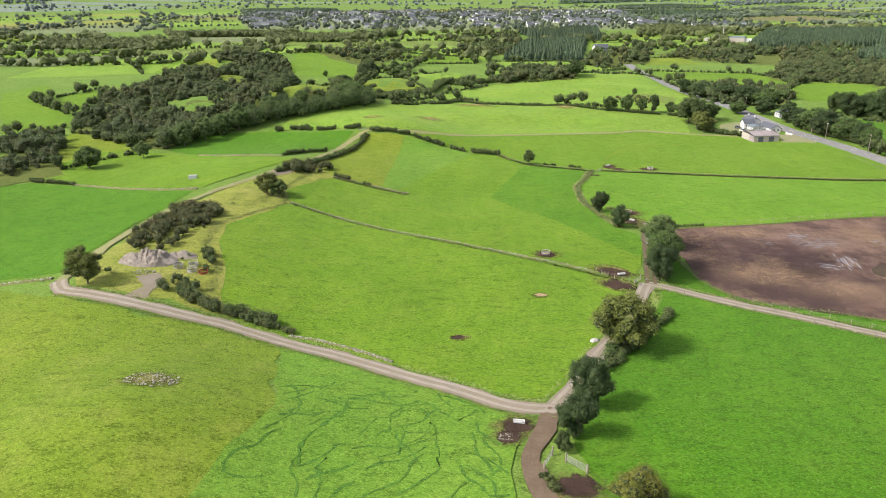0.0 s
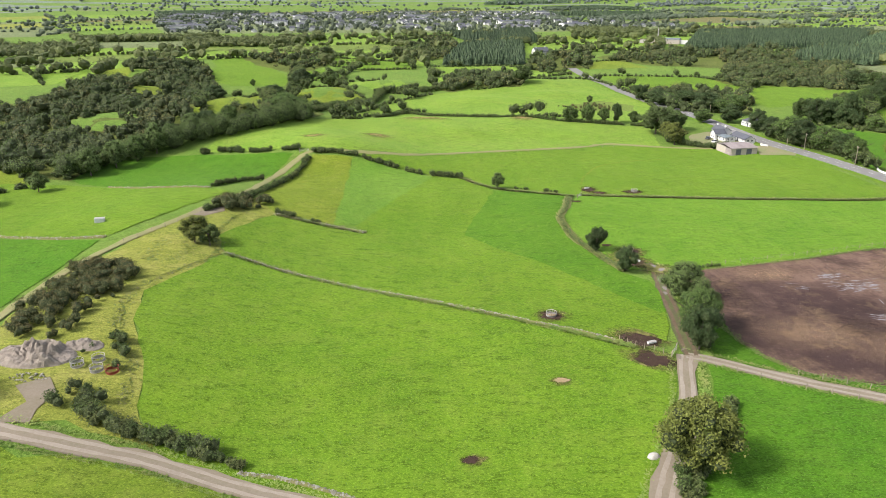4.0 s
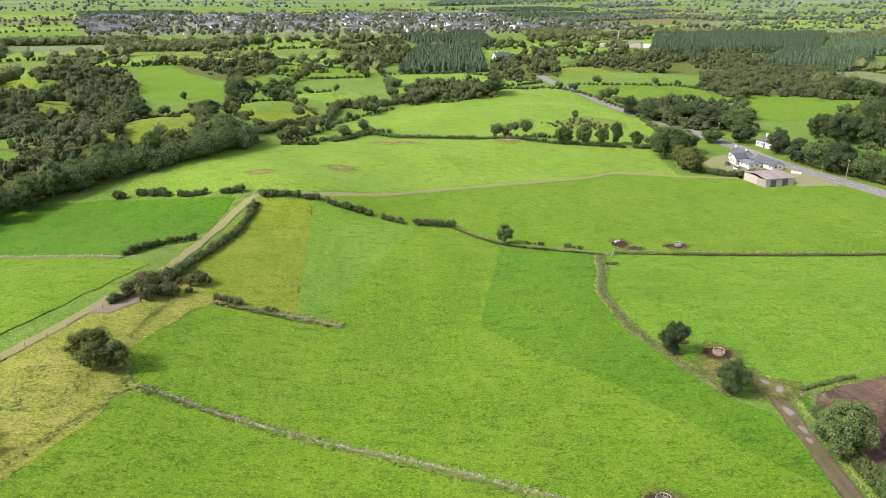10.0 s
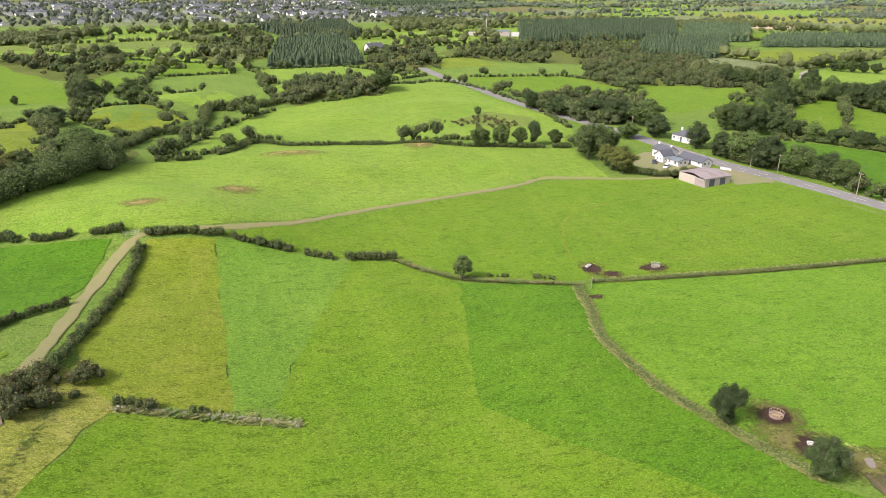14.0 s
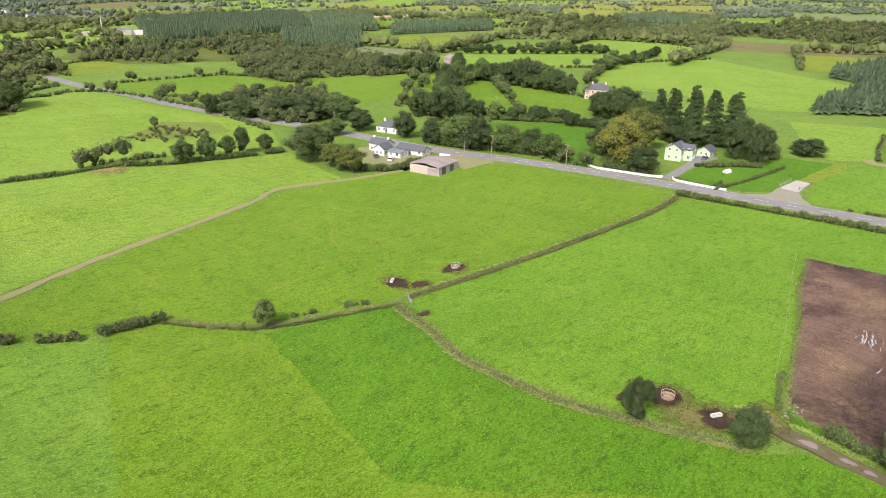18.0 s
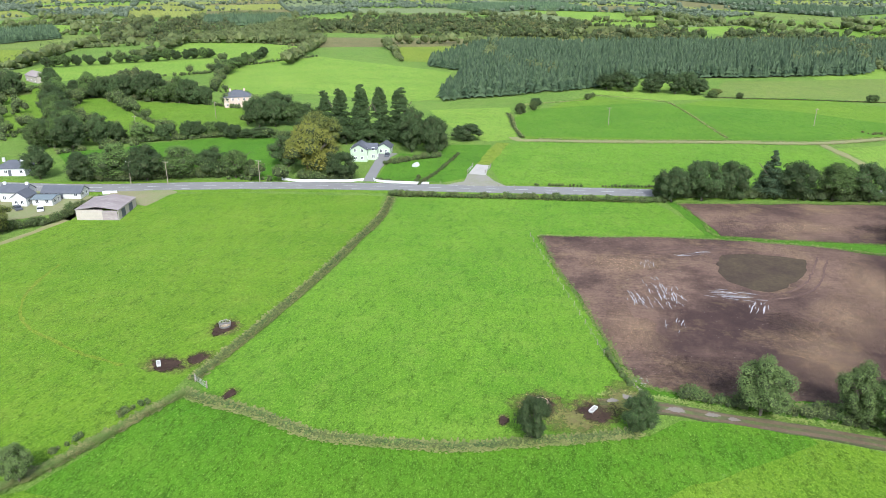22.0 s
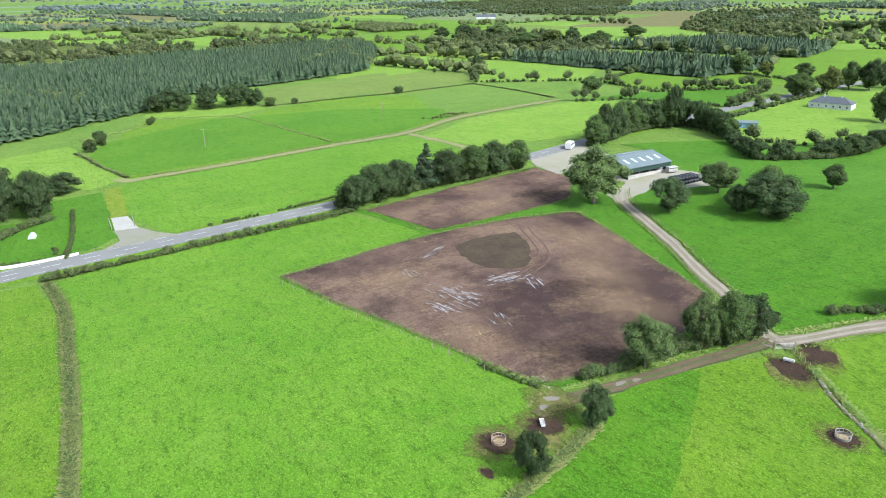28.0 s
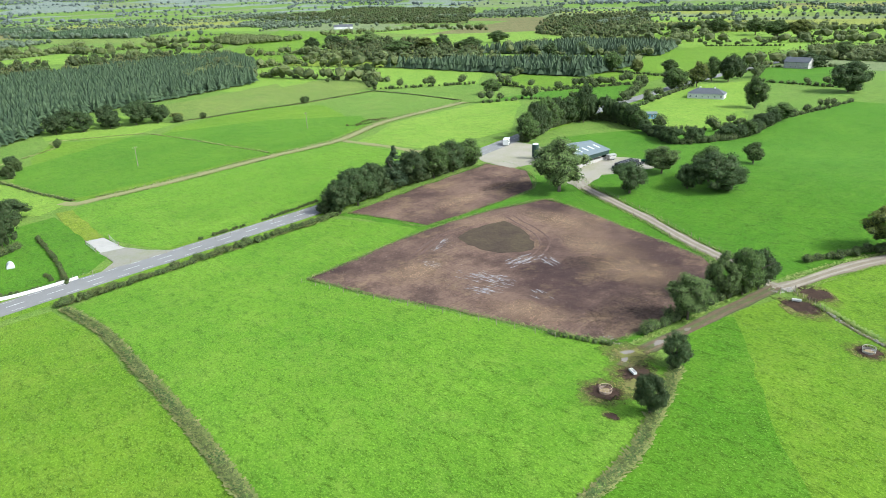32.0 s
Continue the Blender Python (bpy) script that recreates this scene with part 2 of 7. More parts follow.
def bumped(nt, b, fac, strength, dist):
    n = nt.nodes.new("ShaderNodeBump")
    n.inputs["Strength"].default_value, n.inputs["Distance"].default_value = strength, dist
    nt.links.new(fac, n.inputs["Height"])
    nt.links.new(n.outputs[0], b.inputs["Normal"])


def grass(name, lush, pale, dry, dryness=0.35, grain=1.0, turn=0.0, streak=0.3, patchy=0.03):
    """Grassland: broad patches, tussocks, mowing or grazing streaks and fine blades, with the soft sheen of blade tips."""
    m, nt, b = material(name, 0.9)
    b.inputs["Specular IOR Level"].default_value = 0.03
    b.inputs["Sheen Weight"].default_value, b.inputs["Sheen Roughness"].default_value = 0.085, 0.4
    b.inputs["Sheen Tint"].default_value = (0.66, 0.92, 0.36, 1)
    lush, pale, dry = (tuple(c * 0.88 for c in tint) for tint in (lush, pale, dry))
    v = coords(nt)
    broad = noise_fac(nt, v, patchy, 6, 0.7, 0.36, 0.66)
    col = mixed(nt, broad, lush, pale)
    blot = noise_fac(nt, coords(nt, (1, 0.55, 1), turn + 50), 0.045, 5, 0.7, 0.46, 0.66)
    col = mixed(nt, scaled(nt, blot, 0.42), col, tuple(c * 0.68 for c in lush))
    tuss = noise_fac(nt, v, 0.16, 7, 0.75, 0.47, 0.70)
    col = mixed(nt, scaled(nt, tuss, dryness), col, dry)
    st = noise_fac(nt, coords(nt, (1.1, 0.05, 1), turn), 0.8, 4, 0.6, 0.4, 0.7)
    col = mixed(nt, scaled(nt, st, streak), col, tuple(c * 0.72 for c in lush))
    clump = noise_fac(nt, coords(nt, (0.42, 1.0, 1), turn + 8), 0.62, 7, 0.78, 0.50, 0.63)
    col = mixed(nt, scaled(nt, clump, 0.66 * grain), col, tuple(c * 0.42 for c in lush))
    fine = noise_fac(nt, coords(nt, (0.6, 1, 1), turn + 20), 1.9, 6, 0.8, 0.48, 0.66)
    col = mixed(nt, scaled(nt, fine, 0.78 * grain), col, tuple(c * 0.32 for c in lush))
    tips = noise_fac(nt, coords(nt, (0.7, 1, 1), turn + 40), 3.4, 4, 0.85, 0.50, 0.66)
    col = mixed(nt, scaled(nt, tips, 0.72 * grain), col, tuple(min(0.75, 1.6 * c + 0.006) for c in pale))
    nt.links.new(col, b.inputs["Base Color"])
    bumped(nt, b, clump, 0.3, 0.25)
    return m


def mottled(name, a, b_, c, s1=0.05, s2=0.6, rough=0.9, bump=0.3, dist=0.1, amount=0.6, stretch=(1, 1, 1), turn=0.0, metal=0.0, spec=0.3):
    m, nt, b = material(name, rough, metal)
    b.inputs["Specular IOR Level"].default_value = spec
    v = coords(nt, stretch, turn)
    col = mixed(nt, noise_fac(nt, v, s1, 5, 0.65), a, b_)
    fine = noise_fac(nt, v, s2, 6, 0.75)
    col = mixed(nt, scaled(nt, fine, amount), col, c)
    nt.links.new(col, b.inputs["Base Color"])
    bumped(nt, b, fine, bump, dist)
    return m


def leaves(name, dark, light, other=None, share=0.0):
    """Foliage: each leaf spray and each plant has its own tint."""
    m, nt, b = material(name, 0.65)
    b.inputs["Specular IOR Level"].default_value = 0.2
    g = nt.nodes.new("ShaderNodeNewGeometry")
    isle = nt.nodes.new("ShaderNodeMapRange")
    isle.inputs["To Min"].default_value, isle.inputs["To Max"].default_value = 0.12, 0.78
    nt.links.new(g.outputs["Random Per Island"], isle.inputs["Value"])
    col = mixed(nt, isle.outputs[0], dark, light)
    tuft = noise_fac(nt, g.outputs["Position"], 1.1, 5, 0.75, 0.48, 0.66)
    col = mixed(nt, scaled(nt, tuft, 0.42), col, tuple(c * 0.55 for c in dark))
    o = nt.nodes.new("ShaderNodeObjectInfo")
    if other:
        v = coords(nt)
        col = mixed(nt, scaled(nt, noise_fac(nt, v, 0.35, 3, 0.5, 0.4, 0.65), share), col, other)
    hsv = nt.nodes.new("ShaderNodeHueSaturation")
    r = nt.nodes.new("ShaderNodeMapRange")
    r.inputs["To Min"].default_value, r.inputs["To Max"].default_value = 0.75, 1.3
    nt.links.new(o.outputs["Random"], r.inputs["Value"])
    nt.links.new(r.outputs[0], hsv.inputs["Value"])
    nt.links.new(col, hsv.inputs["Color"])
    nt.links.new(hsv.outputs[0], b.inputs["Base Color"])
    t = nt.nodes.new("ShaderNodeBsdfTranslucent")
    nt.links.new(hsv.outputs[0], t.inputs["Color"])
    mix = nt.nodes.new("ShaderNodeMixShader")
    mix.inputs[0].default_value = 0.16
    nt.links.new(b.outputs[0], mix.inputs[1])
    nt.links.new(t.outputs[0], mix.inputs[2])
    nt.links.new(mix.outputs[0], nt.nodes["Material Output"].inputs["Surface"])
    return m


G_MAIN = grass("pasture", (0.095, 0.191, 0.0126), (0.140, 0.231, 0.0178), (0.218, 0.260, 0.0446), 0.40, turn=25)
G_LUSH = grass("lush_grass", (0.053, 0.151, 0.0092), (0.082, 0.185, 0.0120), (0.128, 0.207, 0.0239), 0.4, turn=-55)
G_BRIGHT = grass("bright_grass", (0.064, 0.164, 0.0100), (0.095, 0.198, 0.0135), (0.145, 0.220, 0.0270), 0.4, turn=-55)
G_LIGHT = grass("reseeded_grass", (0.098, 0.208, 0.023), (0.140, 0.243, 0.029), (0.195, 0.262, 0.045), 0.35, turn=10)
G_YELLOW = grass("rough_yellow_grass", (0.130, 0.192, 0.016), (0.192, 0.240, 0.025), (0.265, 0.26, 0.06), 0.55, turn=5)
G_SLOPE = grass("southwest_slope_grass", (0.108, 0.180, 0.016), (0.160, 0.215, 0.023), (0.225, 0.23, 0.055), 0.5, turn=5)
G_STRAW = grass("straw_rough_grass", (0.16, 0.20, 0.032), (0.26, 0.265, 0.052), (0.37, 0.32, 0.12), 0.6, turn=5)
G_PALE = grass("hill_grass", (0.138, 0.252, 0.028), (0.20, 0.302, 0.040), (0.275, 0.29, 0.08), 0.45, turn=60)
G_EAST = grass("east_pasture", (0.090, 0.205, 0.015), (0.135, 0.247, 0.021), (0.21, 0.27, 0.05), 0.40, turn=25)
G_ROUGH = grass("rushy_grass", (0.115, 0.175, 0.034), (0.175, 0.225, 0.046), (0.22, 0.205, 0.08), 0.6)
G_GROUND = grass("wild_grass", (0.100, 0.185, 0.028), (0.15, 0.23, 0.038), (0.21, 0.225, 0.07), 0.5, turn=45)
# far land: distance haze is put into these grey-green and blue-grey colours
G_HAZE_FAR = grass("grey_green_haze_grass", (0.13, 0.165, 0.075), (0.19, 0.215, 0.105), (0.24, 0.23, 0.135), 0.5)
G_HAZE_FARTHEST = grass("far_blue_haze_grass", (0.155, 0.185, 0.165), (0.20, 0.225, 0.205), (0.235, 0.245, 0.22), 0.4)
G_BOG = grass("brown_bog", (0.12, 0.115, 0.045), (0.185, 0.15, 0.072), (0.23, 0.17, 0.095), 0.6)


def soil():
    """Tilled peaty ground: dark damp hollows, brown and tan dry rises, clods and harrow lines."""
    m, nt, b = material("bare_peaty_soil", 0.95)
    b.inputs["Specular IOR Level"].default_value = 0.08
    v = coords(nt)
    col = mixed(nt, noise_fac(nt, v, 0.030, 7, 0.70, 0.42, 0.60), (0.092, 0.058, 0.051), (0.262, 0.172, 0.125))
    col = mixed(nt, scaled(nt, noise_fac(nt, coords(nt, (1, 1, 1), 33), 0.05, 6, 0.72, 0.52, 0.66), 0.8), col, (0.052, 0.034, 0.032))
    col = mixed(nt, scaled(nt, noise_fac(nt, coords(nt, (1, 1, 1), 77), 0.07, 6, 0.78, 0.52, 0.68), 0.65), col, (0.36, 0.25, 0.14))
    lines = noise_fac(nt, coords(nt, (2.0, 0.07, 1), 62), 1.0, 4, 0.6, 0.42, 0.66)
    col = mixed(nt, scaled(nt, lines, 0.30), col, (0.09, 0.058, 0.053))
    clods = noise_fac(nt, v, 1.6, 6, 0.8, 0.42, 0.64)
    col = mixed(nt, scaled(nt, clods, 0.45), col, (0.065, 0.041, 0.036))
    specks = noise_fac(nt, coords(nt, (1, 1, 1), 15), 2.6, 2, 0.5, 0.70, 0.76)
    col = mixed(nt, scaled(nt, specks, 0.7), col, (0.42, 0.36, 0.30))
    nt.links.new(col, b.inputs["Base Color"])
    bumped(nt, b, clods, 1.0, 0.25)
    return m


SOIL = soil()
GRAVEL = mottled("lane_gravel", (0.185, 0.15, 0.11), (0.14, 0.12, 0.07), (0.25, 0.215, 0.17), 0.25, 2.5, 0.95, 0.4, 0.05, 0.5)
TAR = mottled("road_asphalt", (0.18, 0.175, 0.17), (0.225, 0.22, 0.215), (0.13, 0.128, 0.125), 0.08, 3.0, 0.95, 0.2, 0.02, 0.5, spec=0.08)
CONCRETE = mottled("weathered_concrete", (0.34, 0.32, 0.29), (0.26, 0.245, 0.22), (0.42, 0.40, 0.37), 0.4, 3.0, 0.9, 0.2, 0.02, 0.5)
STONE = mottled("limestone", (0.36, 0.34, 0.30), (0.24, 0.23, 0.19), (0.48, 0.46, 0.42), 0.8, 5.0, 0.9, 0.5, 0.03, 0.6)
DIRT = mottled("dirt_track", (0.205, 0.180, 0.085), (0.15, 0.19, 0.048), (0.24, 0.20, 0.115), 0.3, 2.5, 0.95, 0.4, 0.06, 0.5)
LANE_MIX = mottled("muddy_grassy_lane", (0.085, 0.068, 0.042), (0.10, 0.145, 0.030), (0.055, 0.042, 0.028), 0.3, 1.5, 0.95, 0.6, 0.08, 0.6)
EARTH = mottled("brown_lane_earth", (0.115, 0.082, 0.052), (0.17, 0.13, 0.085), (0.075, 0.053, 0.036), 0.35, 2.2, 0.95, 0.6, 0.08, 0.6, spec=0.1)
BARK = mottled("bark", (0.10, 0.08, 0.06), (0.15, 0.13, 0.10), (0.06, 0.05, 0.04), 1.5, 9.0, 0.95, 0.6, 0.03)
WHITE = mottled("white_render", (0.56, 0.56, 0.54), (0.48, 0.48, 0.45), (0.60, 0.60, 0.58), 0.5, 4.0, 0.8, 0.1, 0.01, 0.3)
SLATE = mottled("grey_slates", (0.075, 0.080, 0.095), (0.105, 0.110, 0.125), (0.05, 0.052, 0.06), 0.5, 4.0, 0.75, 0.2, 0.02, 0.5)
# dark core colour: the shade inside foliage, put into a material
CORE_SHADE = mottled("crown_core_shade", (0.037, 0.051, 0.017), (0.052, 0.068, 0.022), (0.025, 0.033, 0.012), 0.4, 2.0, 0.9, 0.6, 0.2)
L_BROAD = leaves("broad_leaves", (0.029, 0.062, 0.015), (0.150, 0.215, 0.054))
L_ASH = leaves("ash_leaves", (0.050, 0.088, 0.024), (0.195, 0.255, 0.080))
L_YELLOW = leaves("autumn_leaves", (0.065, 0.095, 0.016), (0.25, 0.265, 0.055), (0.44, 0.34, 0.04), 0.55)
L_DARK = leaves("dark_leaves", (0.019, 0.040, 0.013), (0.082, 0.122, 0.037))
L_OLIVE = leaves("olive_leaves", (0.045, 0.062, 0.012), (0.175, 0.20, 0.045), (0.17, 0.155, 0.03), 0.4)
L_PINE = leaves("conifer_needles", (0.027, 0.051, 0.025), (0.098, 0.146, 0.066))
L_WOOD = leaves("mixed_wood_leaves", (0.042, 0.064, 0.021), (0.145, 0.180, 0.058), (0.155, 0.140, 0.055), 0.35)
# far foliage, with the grey of distance haze put into its tints
L_HAZE_FAR = leaves("grey_haze_leaves", (0.044, 0.062, 0.040), (0.120, 0.145, 0.090))
L_HAZE_FARTHEST = leaves("far_haze_woodland", (0.060, 0.076, 0.072), (0.125, 0.147, 0.132))
L_HEDGE = leaves("hedge_leaves", (0.030, 0.056, 0.016), (0.128, 0.178, 0.050), (0.125, 0.105, 0.042), 0.35)
L_SCRUB = leaves("scrub_leaves", (0.058, 0.074, 0.024), (0.180, 0.190, 0.062), (0.190, 0.140, 0.060), 0.5)
L_VERGE = leaves("verge_grass", (0.10, 0.19, 0.028), (0.24, 0.32, 0.07), (0.30, 0.26, 0.11), 0.4)
L_SWARD = leaves("sward_tussocks", (0.075, 0.155, 0.012), (0.135, 0.245, 0.023))
L_REED = leaves("pale_ditch_grass", (0.14, 0.155, 0.045), (0.30, 0.285, 0.11), (0.11, 0.17, 0.035), 0.6)
L_STRAW = leaves("straw_grass", (0.09, 0.125, 0.03), (0.30, 0.28, 0.11), (0.11, 0.18, 0.035), 0.9)

# ---- ground sheet ----
def ground_sheet():
    def axis(lo, hi):
        core = list(np.arange(lo, hi + 1, 6.0))
        out, s, v = [], 14.0, hi
        while v < 4900:
            v += s
            out.append(v)
            s *= 1.12
        neg, s, v = [], 14.0, lo
        while v > -4900:
            v -= s
            neg.append(v)
            s *= 1.12
        return np.array(neg[::-1] + core + out)
    xs, ys = axis(-260, 420), axis(-160, 620)
    gx, gy = np.meshgrid(xs, ys)
    gz = h(gx, gy) - 0.06
    verts = np.stack([gx, gy, gz], -1).reshape(-1, 3)
    nx = len(xs)
    faces = [(j * nx + i, j * nx + i + 1, (j + 1) * nx + i + 1, (j + 1) * nx + i) for j in range(len(ys) - 1) for i in range(nx - 1)]
    g = new("ground", mesh("ground", verts, faces, [G_GROUND], True))
    return tagged(g, "open rolling green countryside of rough grass", "ground", kind="structure")


ground_sheet()

SOUTH_LANE = [(-83, 82), (-79, 77), (-71, 75), (-62, 73), (-51, 71), (-39, 69), (-27, 65), (-14, 61), (-3, 56), (8, 51), (15, 47), (20, 45), (25, 45)]
LANE_SW = [(25, 46), (23, 39), (21, 33), (21, 28), (23, 22), (27, 12), (30, 0), (30, -60)]
LANE_UP = [(24, 44), (28, 52), (32, 62), (35, 69), (40, 79), (44, 90), (46, 98), (48, 104)]
BARN_LANE = [(48, 104), (53, 102), (65, 95), (78, 89), (95, 80), (115, 71), (128, 65), (136, 58)]
MUD_LANE = [(49, 104), (50, 112), (51, 120), (52, 130), (53, 138), (54, 145), (54.5, 150), (53.5, 154)]
WEST_LANE = [(-83, 82), (-83, 92), (-85, 106), (-86, 122), (-86, 139), (-81, 156), (-76, 166), (-73, 172), (-69, 182), (-65, 192), (-62, 208), (-60, 233), (-57, 250), (-53, 259)]
NORTH_TRACK = [(-57, 250), (-52, 261), (-37, 263), (-16, 271), (1, 283), (20, 291), (45, 299), (64, 306), (76, 312), (90, 310), (105, 305), (123, 301)]
ROAD = [(109, 620), (111, 560), (116, 500), (124, 440), (135, 390), (142, 350), (148, 315), (156, 285), (162, 255), (166, 228), (170, 196), (174, 164), (178, 131), (185, 90), (193, 45), (201, 14), (212, -30), (226, -110), (240, -220), (247, -380)]
EAST_GREEN = [(200, 194.5), (212, 194), (226, 193), (238, 192)]
EAST_TRACK = [(250, 189), (245, 186), (246, 178), (250, 146), (257, 106), (262, 68), (282, 28), (292, -10), (300, -50)]
EAST_BRANCH = [(260, 67), (236, 63), (212, 60), (196, 50)]

FIELDS = [
    ("field_cattle", [(-39, 71), (-27, 67), (-14, 63), (-3, 58.5), (8, 54), (15, 50), (21, 48), (26, 50), (30, 61), (33, 69), (38, 80), (42, 90), (44, 98), (43, 103), (38, 107), (30, 113), (16, 120), (3, 127), (-9, 133), (-28, 141), (-46, 149), (-53, 152), (-57, 140), (-62, 125), (-58, 110), (-50, 95), (-46, 82)], G_MAIN),
    ("field_middle", [(-53, 153.4), (-46, 150.4), (-28, 142.4), (-9, 134.4), (3, 128.4), (16, 121.4), (30, 114.4), (39, 108), (46, 110), (48.6, 117), (49.6, 124), (46, 129.2), (33.4, 146.8), (28.4, 155), (18.6, 166.4), (9.3, 180), (10.8, 188), (14.8, 204), (20.2, 227.5), (14, 237), (8, 246), (-3, 249), (-14, 220), (-25, 188), (-21, 182), (-28, 184), (-48, 188), (-52, 180), (-58, 165)], G_MAIN),
    ("field_bright", [(48.6, 123.4), (51, 125), (52, 134), (51, 142), (46, 147), (43, 157), (41, 164), (38, 173), (37, 184), (37, 196), (40, 205), (44, 219), (40, 222), (27, 226), (18.9, 229), (13.4, 204), (9.4, 188), (8, 179.3), (17.6, 165.2), (27.6, 153.9), (32.6, 145.7), (45, 128.2)], G_BRIGHT),
    ("field_light_strip", [(-34.6, 258.5), (-31.6, 187), (-24.4, 188), (-13.4, 220), (-2.6, 248.5), (-7, 249), (-17, 254), (-30, 259)], G_LIGHT),
    ("field_yellow_strip", [(-50, 259), (-34.2, 259), (-31.2, 187), (-48, 188.5), (-56, 200), (-57, 212), (-53, 239)], G_YELLOW),
    ("field_east", [(47, 149), (44, 157), (42, 165), (39.5, 173), (38.5, 184), (38.5, 195), (41.5, 204), (46, 218), (50, 221), (64, 217.5), (94, 214.5), (137, 212.5), (156, 214), (161, 193), (164, 171), (167, 138), (152, 130), (140, 127), (135.2, 140), (133, 153), (130.5, 169.6), (111, 164.6), (91, 157.6), (67, 150.6), (60, 147.6), (56, 146), (50, 150)], G_EAST),
    ("field_north", [(-3, 250.5), (8, 249), (14, 240), (20, 234), (27, 230), (44, 223), (64, 220.5), (94, 217.5), (137, 215.5), (157, 218.5), (152, 270), (146, 290), (136, 296), (123, 300), (105, 303.5), (90, 308), (76, 310), (64, 304), (45, 297), (20, 289), (1, 281), (-16, 269), (-33, 261.5), (-17, 255.5)], G_MAIN),
    ("field_hummocks", [(-50, 264), (-37, 265), (-16, 273), (1, 285), (20, 293), (45, 301), (64, 308), (76, 314), (100, 309), (104, 346), (60, 350), (33, 357), (11, 368), (-7, 372), (-21, 380), (-37, 345), (-54, 336), (-80, 320), (-97, 300), (-97, 274), (-68, 267)], G_PALE),
    ("field_northwest", [(-97, 270), (-58, 261), (-61, 240), (-66, 230), (-75, 214), (-97, 219), (-129, 232), (-150, 250), (-120, 268)], G_LUSH),
    ("field_west_upper", [(-76, 211), (-97, 216), (-129, 229), (-159, 235), (-170, 200), (-159, 182), (-133, 177), (-102, 166), (-86, 164), (-78, 178), (-72, 190), (-67, 207)], G_MAIN),
    ("field_west", [(-88, 160), (-102, 164), (-133, 175), (-159, 180), (-200, 150), (-170, 90), (-110, 86), (-86, 88), (-88, 104), (-89, 122), (-89, 140)], G_LUSH),
    ("field_southwest", [(-82, 74), (-62, 70.5), (-39, 66.5), (-25.5, 62.2), (-18, 40), (-23, 10), (-28, -60), (-140, -60), (-130, 60), (-112, 84)], G_SLOPE),
    ("field_south", [(-26.5, 62.5), (-14, 58.5), (-3, 53.5), (8, 48.5), (17, 43), (20, 38), (18, 28), (19, 18), (26, 0), (26, -60), (-29.5, -60), (-24.5, 10), (-19.5, 40)], G_LIGHT),
    ("field_southeast", [(51, 101), (65, 92.5), (95, 77.5), (128, 62), (150, 10), (150, -60), (34, -60), (33, 0), (27, 38), (35, 60), (46, 85), (50, 95)], G_LUSH),
    ("field_headland", [(53.5, 103.5), (65, 97.3), (78, 91.2), (95, 82.2), (115, 73.2), (128, 67.2), (137, 64), (150, 62), (165, 59), (178, 60), (168, 134), (152, 130), (140, 127), (136, 140), (134, 153), (131, 171), (111, 166), (67, 152), (58, 147), (55.5, 128)], G_LUSH),
    ("field_roadside", [(178, 184), (179.5, 176), (183, 130), (198, 68), (230, 66), (258, 70), (253, 106), (246, 150), (243.5, 178), (239, 189.5), (226, 190.6), (201, 192), (184, 187)], G_EAST),
    ("field_beyond_track", [(253, 180), (262, 106), (267, 70), (287, 30), (310, 20), (340, 60), (352, 130), (320, 185), (290, 195), (256, 196)], G_BRIGHT),
]
for i, (name, poly, mat) in enumerate(FIELDS):
    tagged(patch(name, poly, mat, (0.065 if name == "field_headland" else 0.08 + 0.013 * (i % 5)), 4.0 if name == "field_hummocks" else 6.0, 1.3 if name == "field_southwest" else 0.35, i), "green grazing field with uneven trampled sward", "field", kind="structure")

PLOUGH_A = [(131, 169), (133, 153), (136, 137), (137, 117), (135, 98), (130, 83), (122, 83), (99, 89), (70, 97), (65, 101), (61, 109), (58, 131), (59, 141), (61, 147), (67, 150), (91, 157), (111, 164)]
PLOUGH_B = [(167, 131), (152, 126), (140, 123), (140, 97), (141, 76), (157, 60), (177, 60)]
for name, poly in (("ploughed_field_large", PLOUGH_A), ("ploughed_field_small", PLOUGH_B)):
    tagged(patch(name, poly, SOIL, 0.19, 6.0, 0.45, 5), "bare brown tilled soil with damp streaks", "tilled field", kind="structure")

for name, pts, w, mat, label in (
    ("lane_south", SOUTH_LANE, 3.4, GRAVEL, "pale gravel farm lane"), ("lane_southwest", LANE_SW, 2.9, EARTH, "muddy gravel farm lane"),
    ("lane_gate", LANE_UP, 3.4, GRAVEL, "worn gravel farm lane"), ("lane_barn", BARN_LANE, 2.8, GRAVEL, "gravel lane to the barn"),
    ("lane_muddy", MUD_LANE, 3.0, LANE_MIX, "wet muddy lane with ruts"), ("lane_west", WEST_LANE, 2.3, DIRT, "earth lane with grassy middle"),
    ("track_north", NORTH_TRACK, 2.0, DIRT, "brown earth track over the hill"), ("track_east", EAST_TRACK, 3.6, DIRT, "earth track between pastures"),
    ("track_grassy", EAST_GREEN, 5.0, G_YELLOW, "grassy track from the entrance pad"), ("track_east_branch", EAST_BRANCH, 2.8, DIRT, "pale gravel track")):
    tagged(ribbon(name, pts, w, mat, 0.20, seed=len(name)), label, "track", kind="structure")
RUT = mottled("worn_ruts", (0.25, 0.215, 0.165), (0.19, 0.155, 0.115), (0.32, 0.285, 0.235), 0.3, 2.5, 0.95, 0.3, 0.04, 0.5)
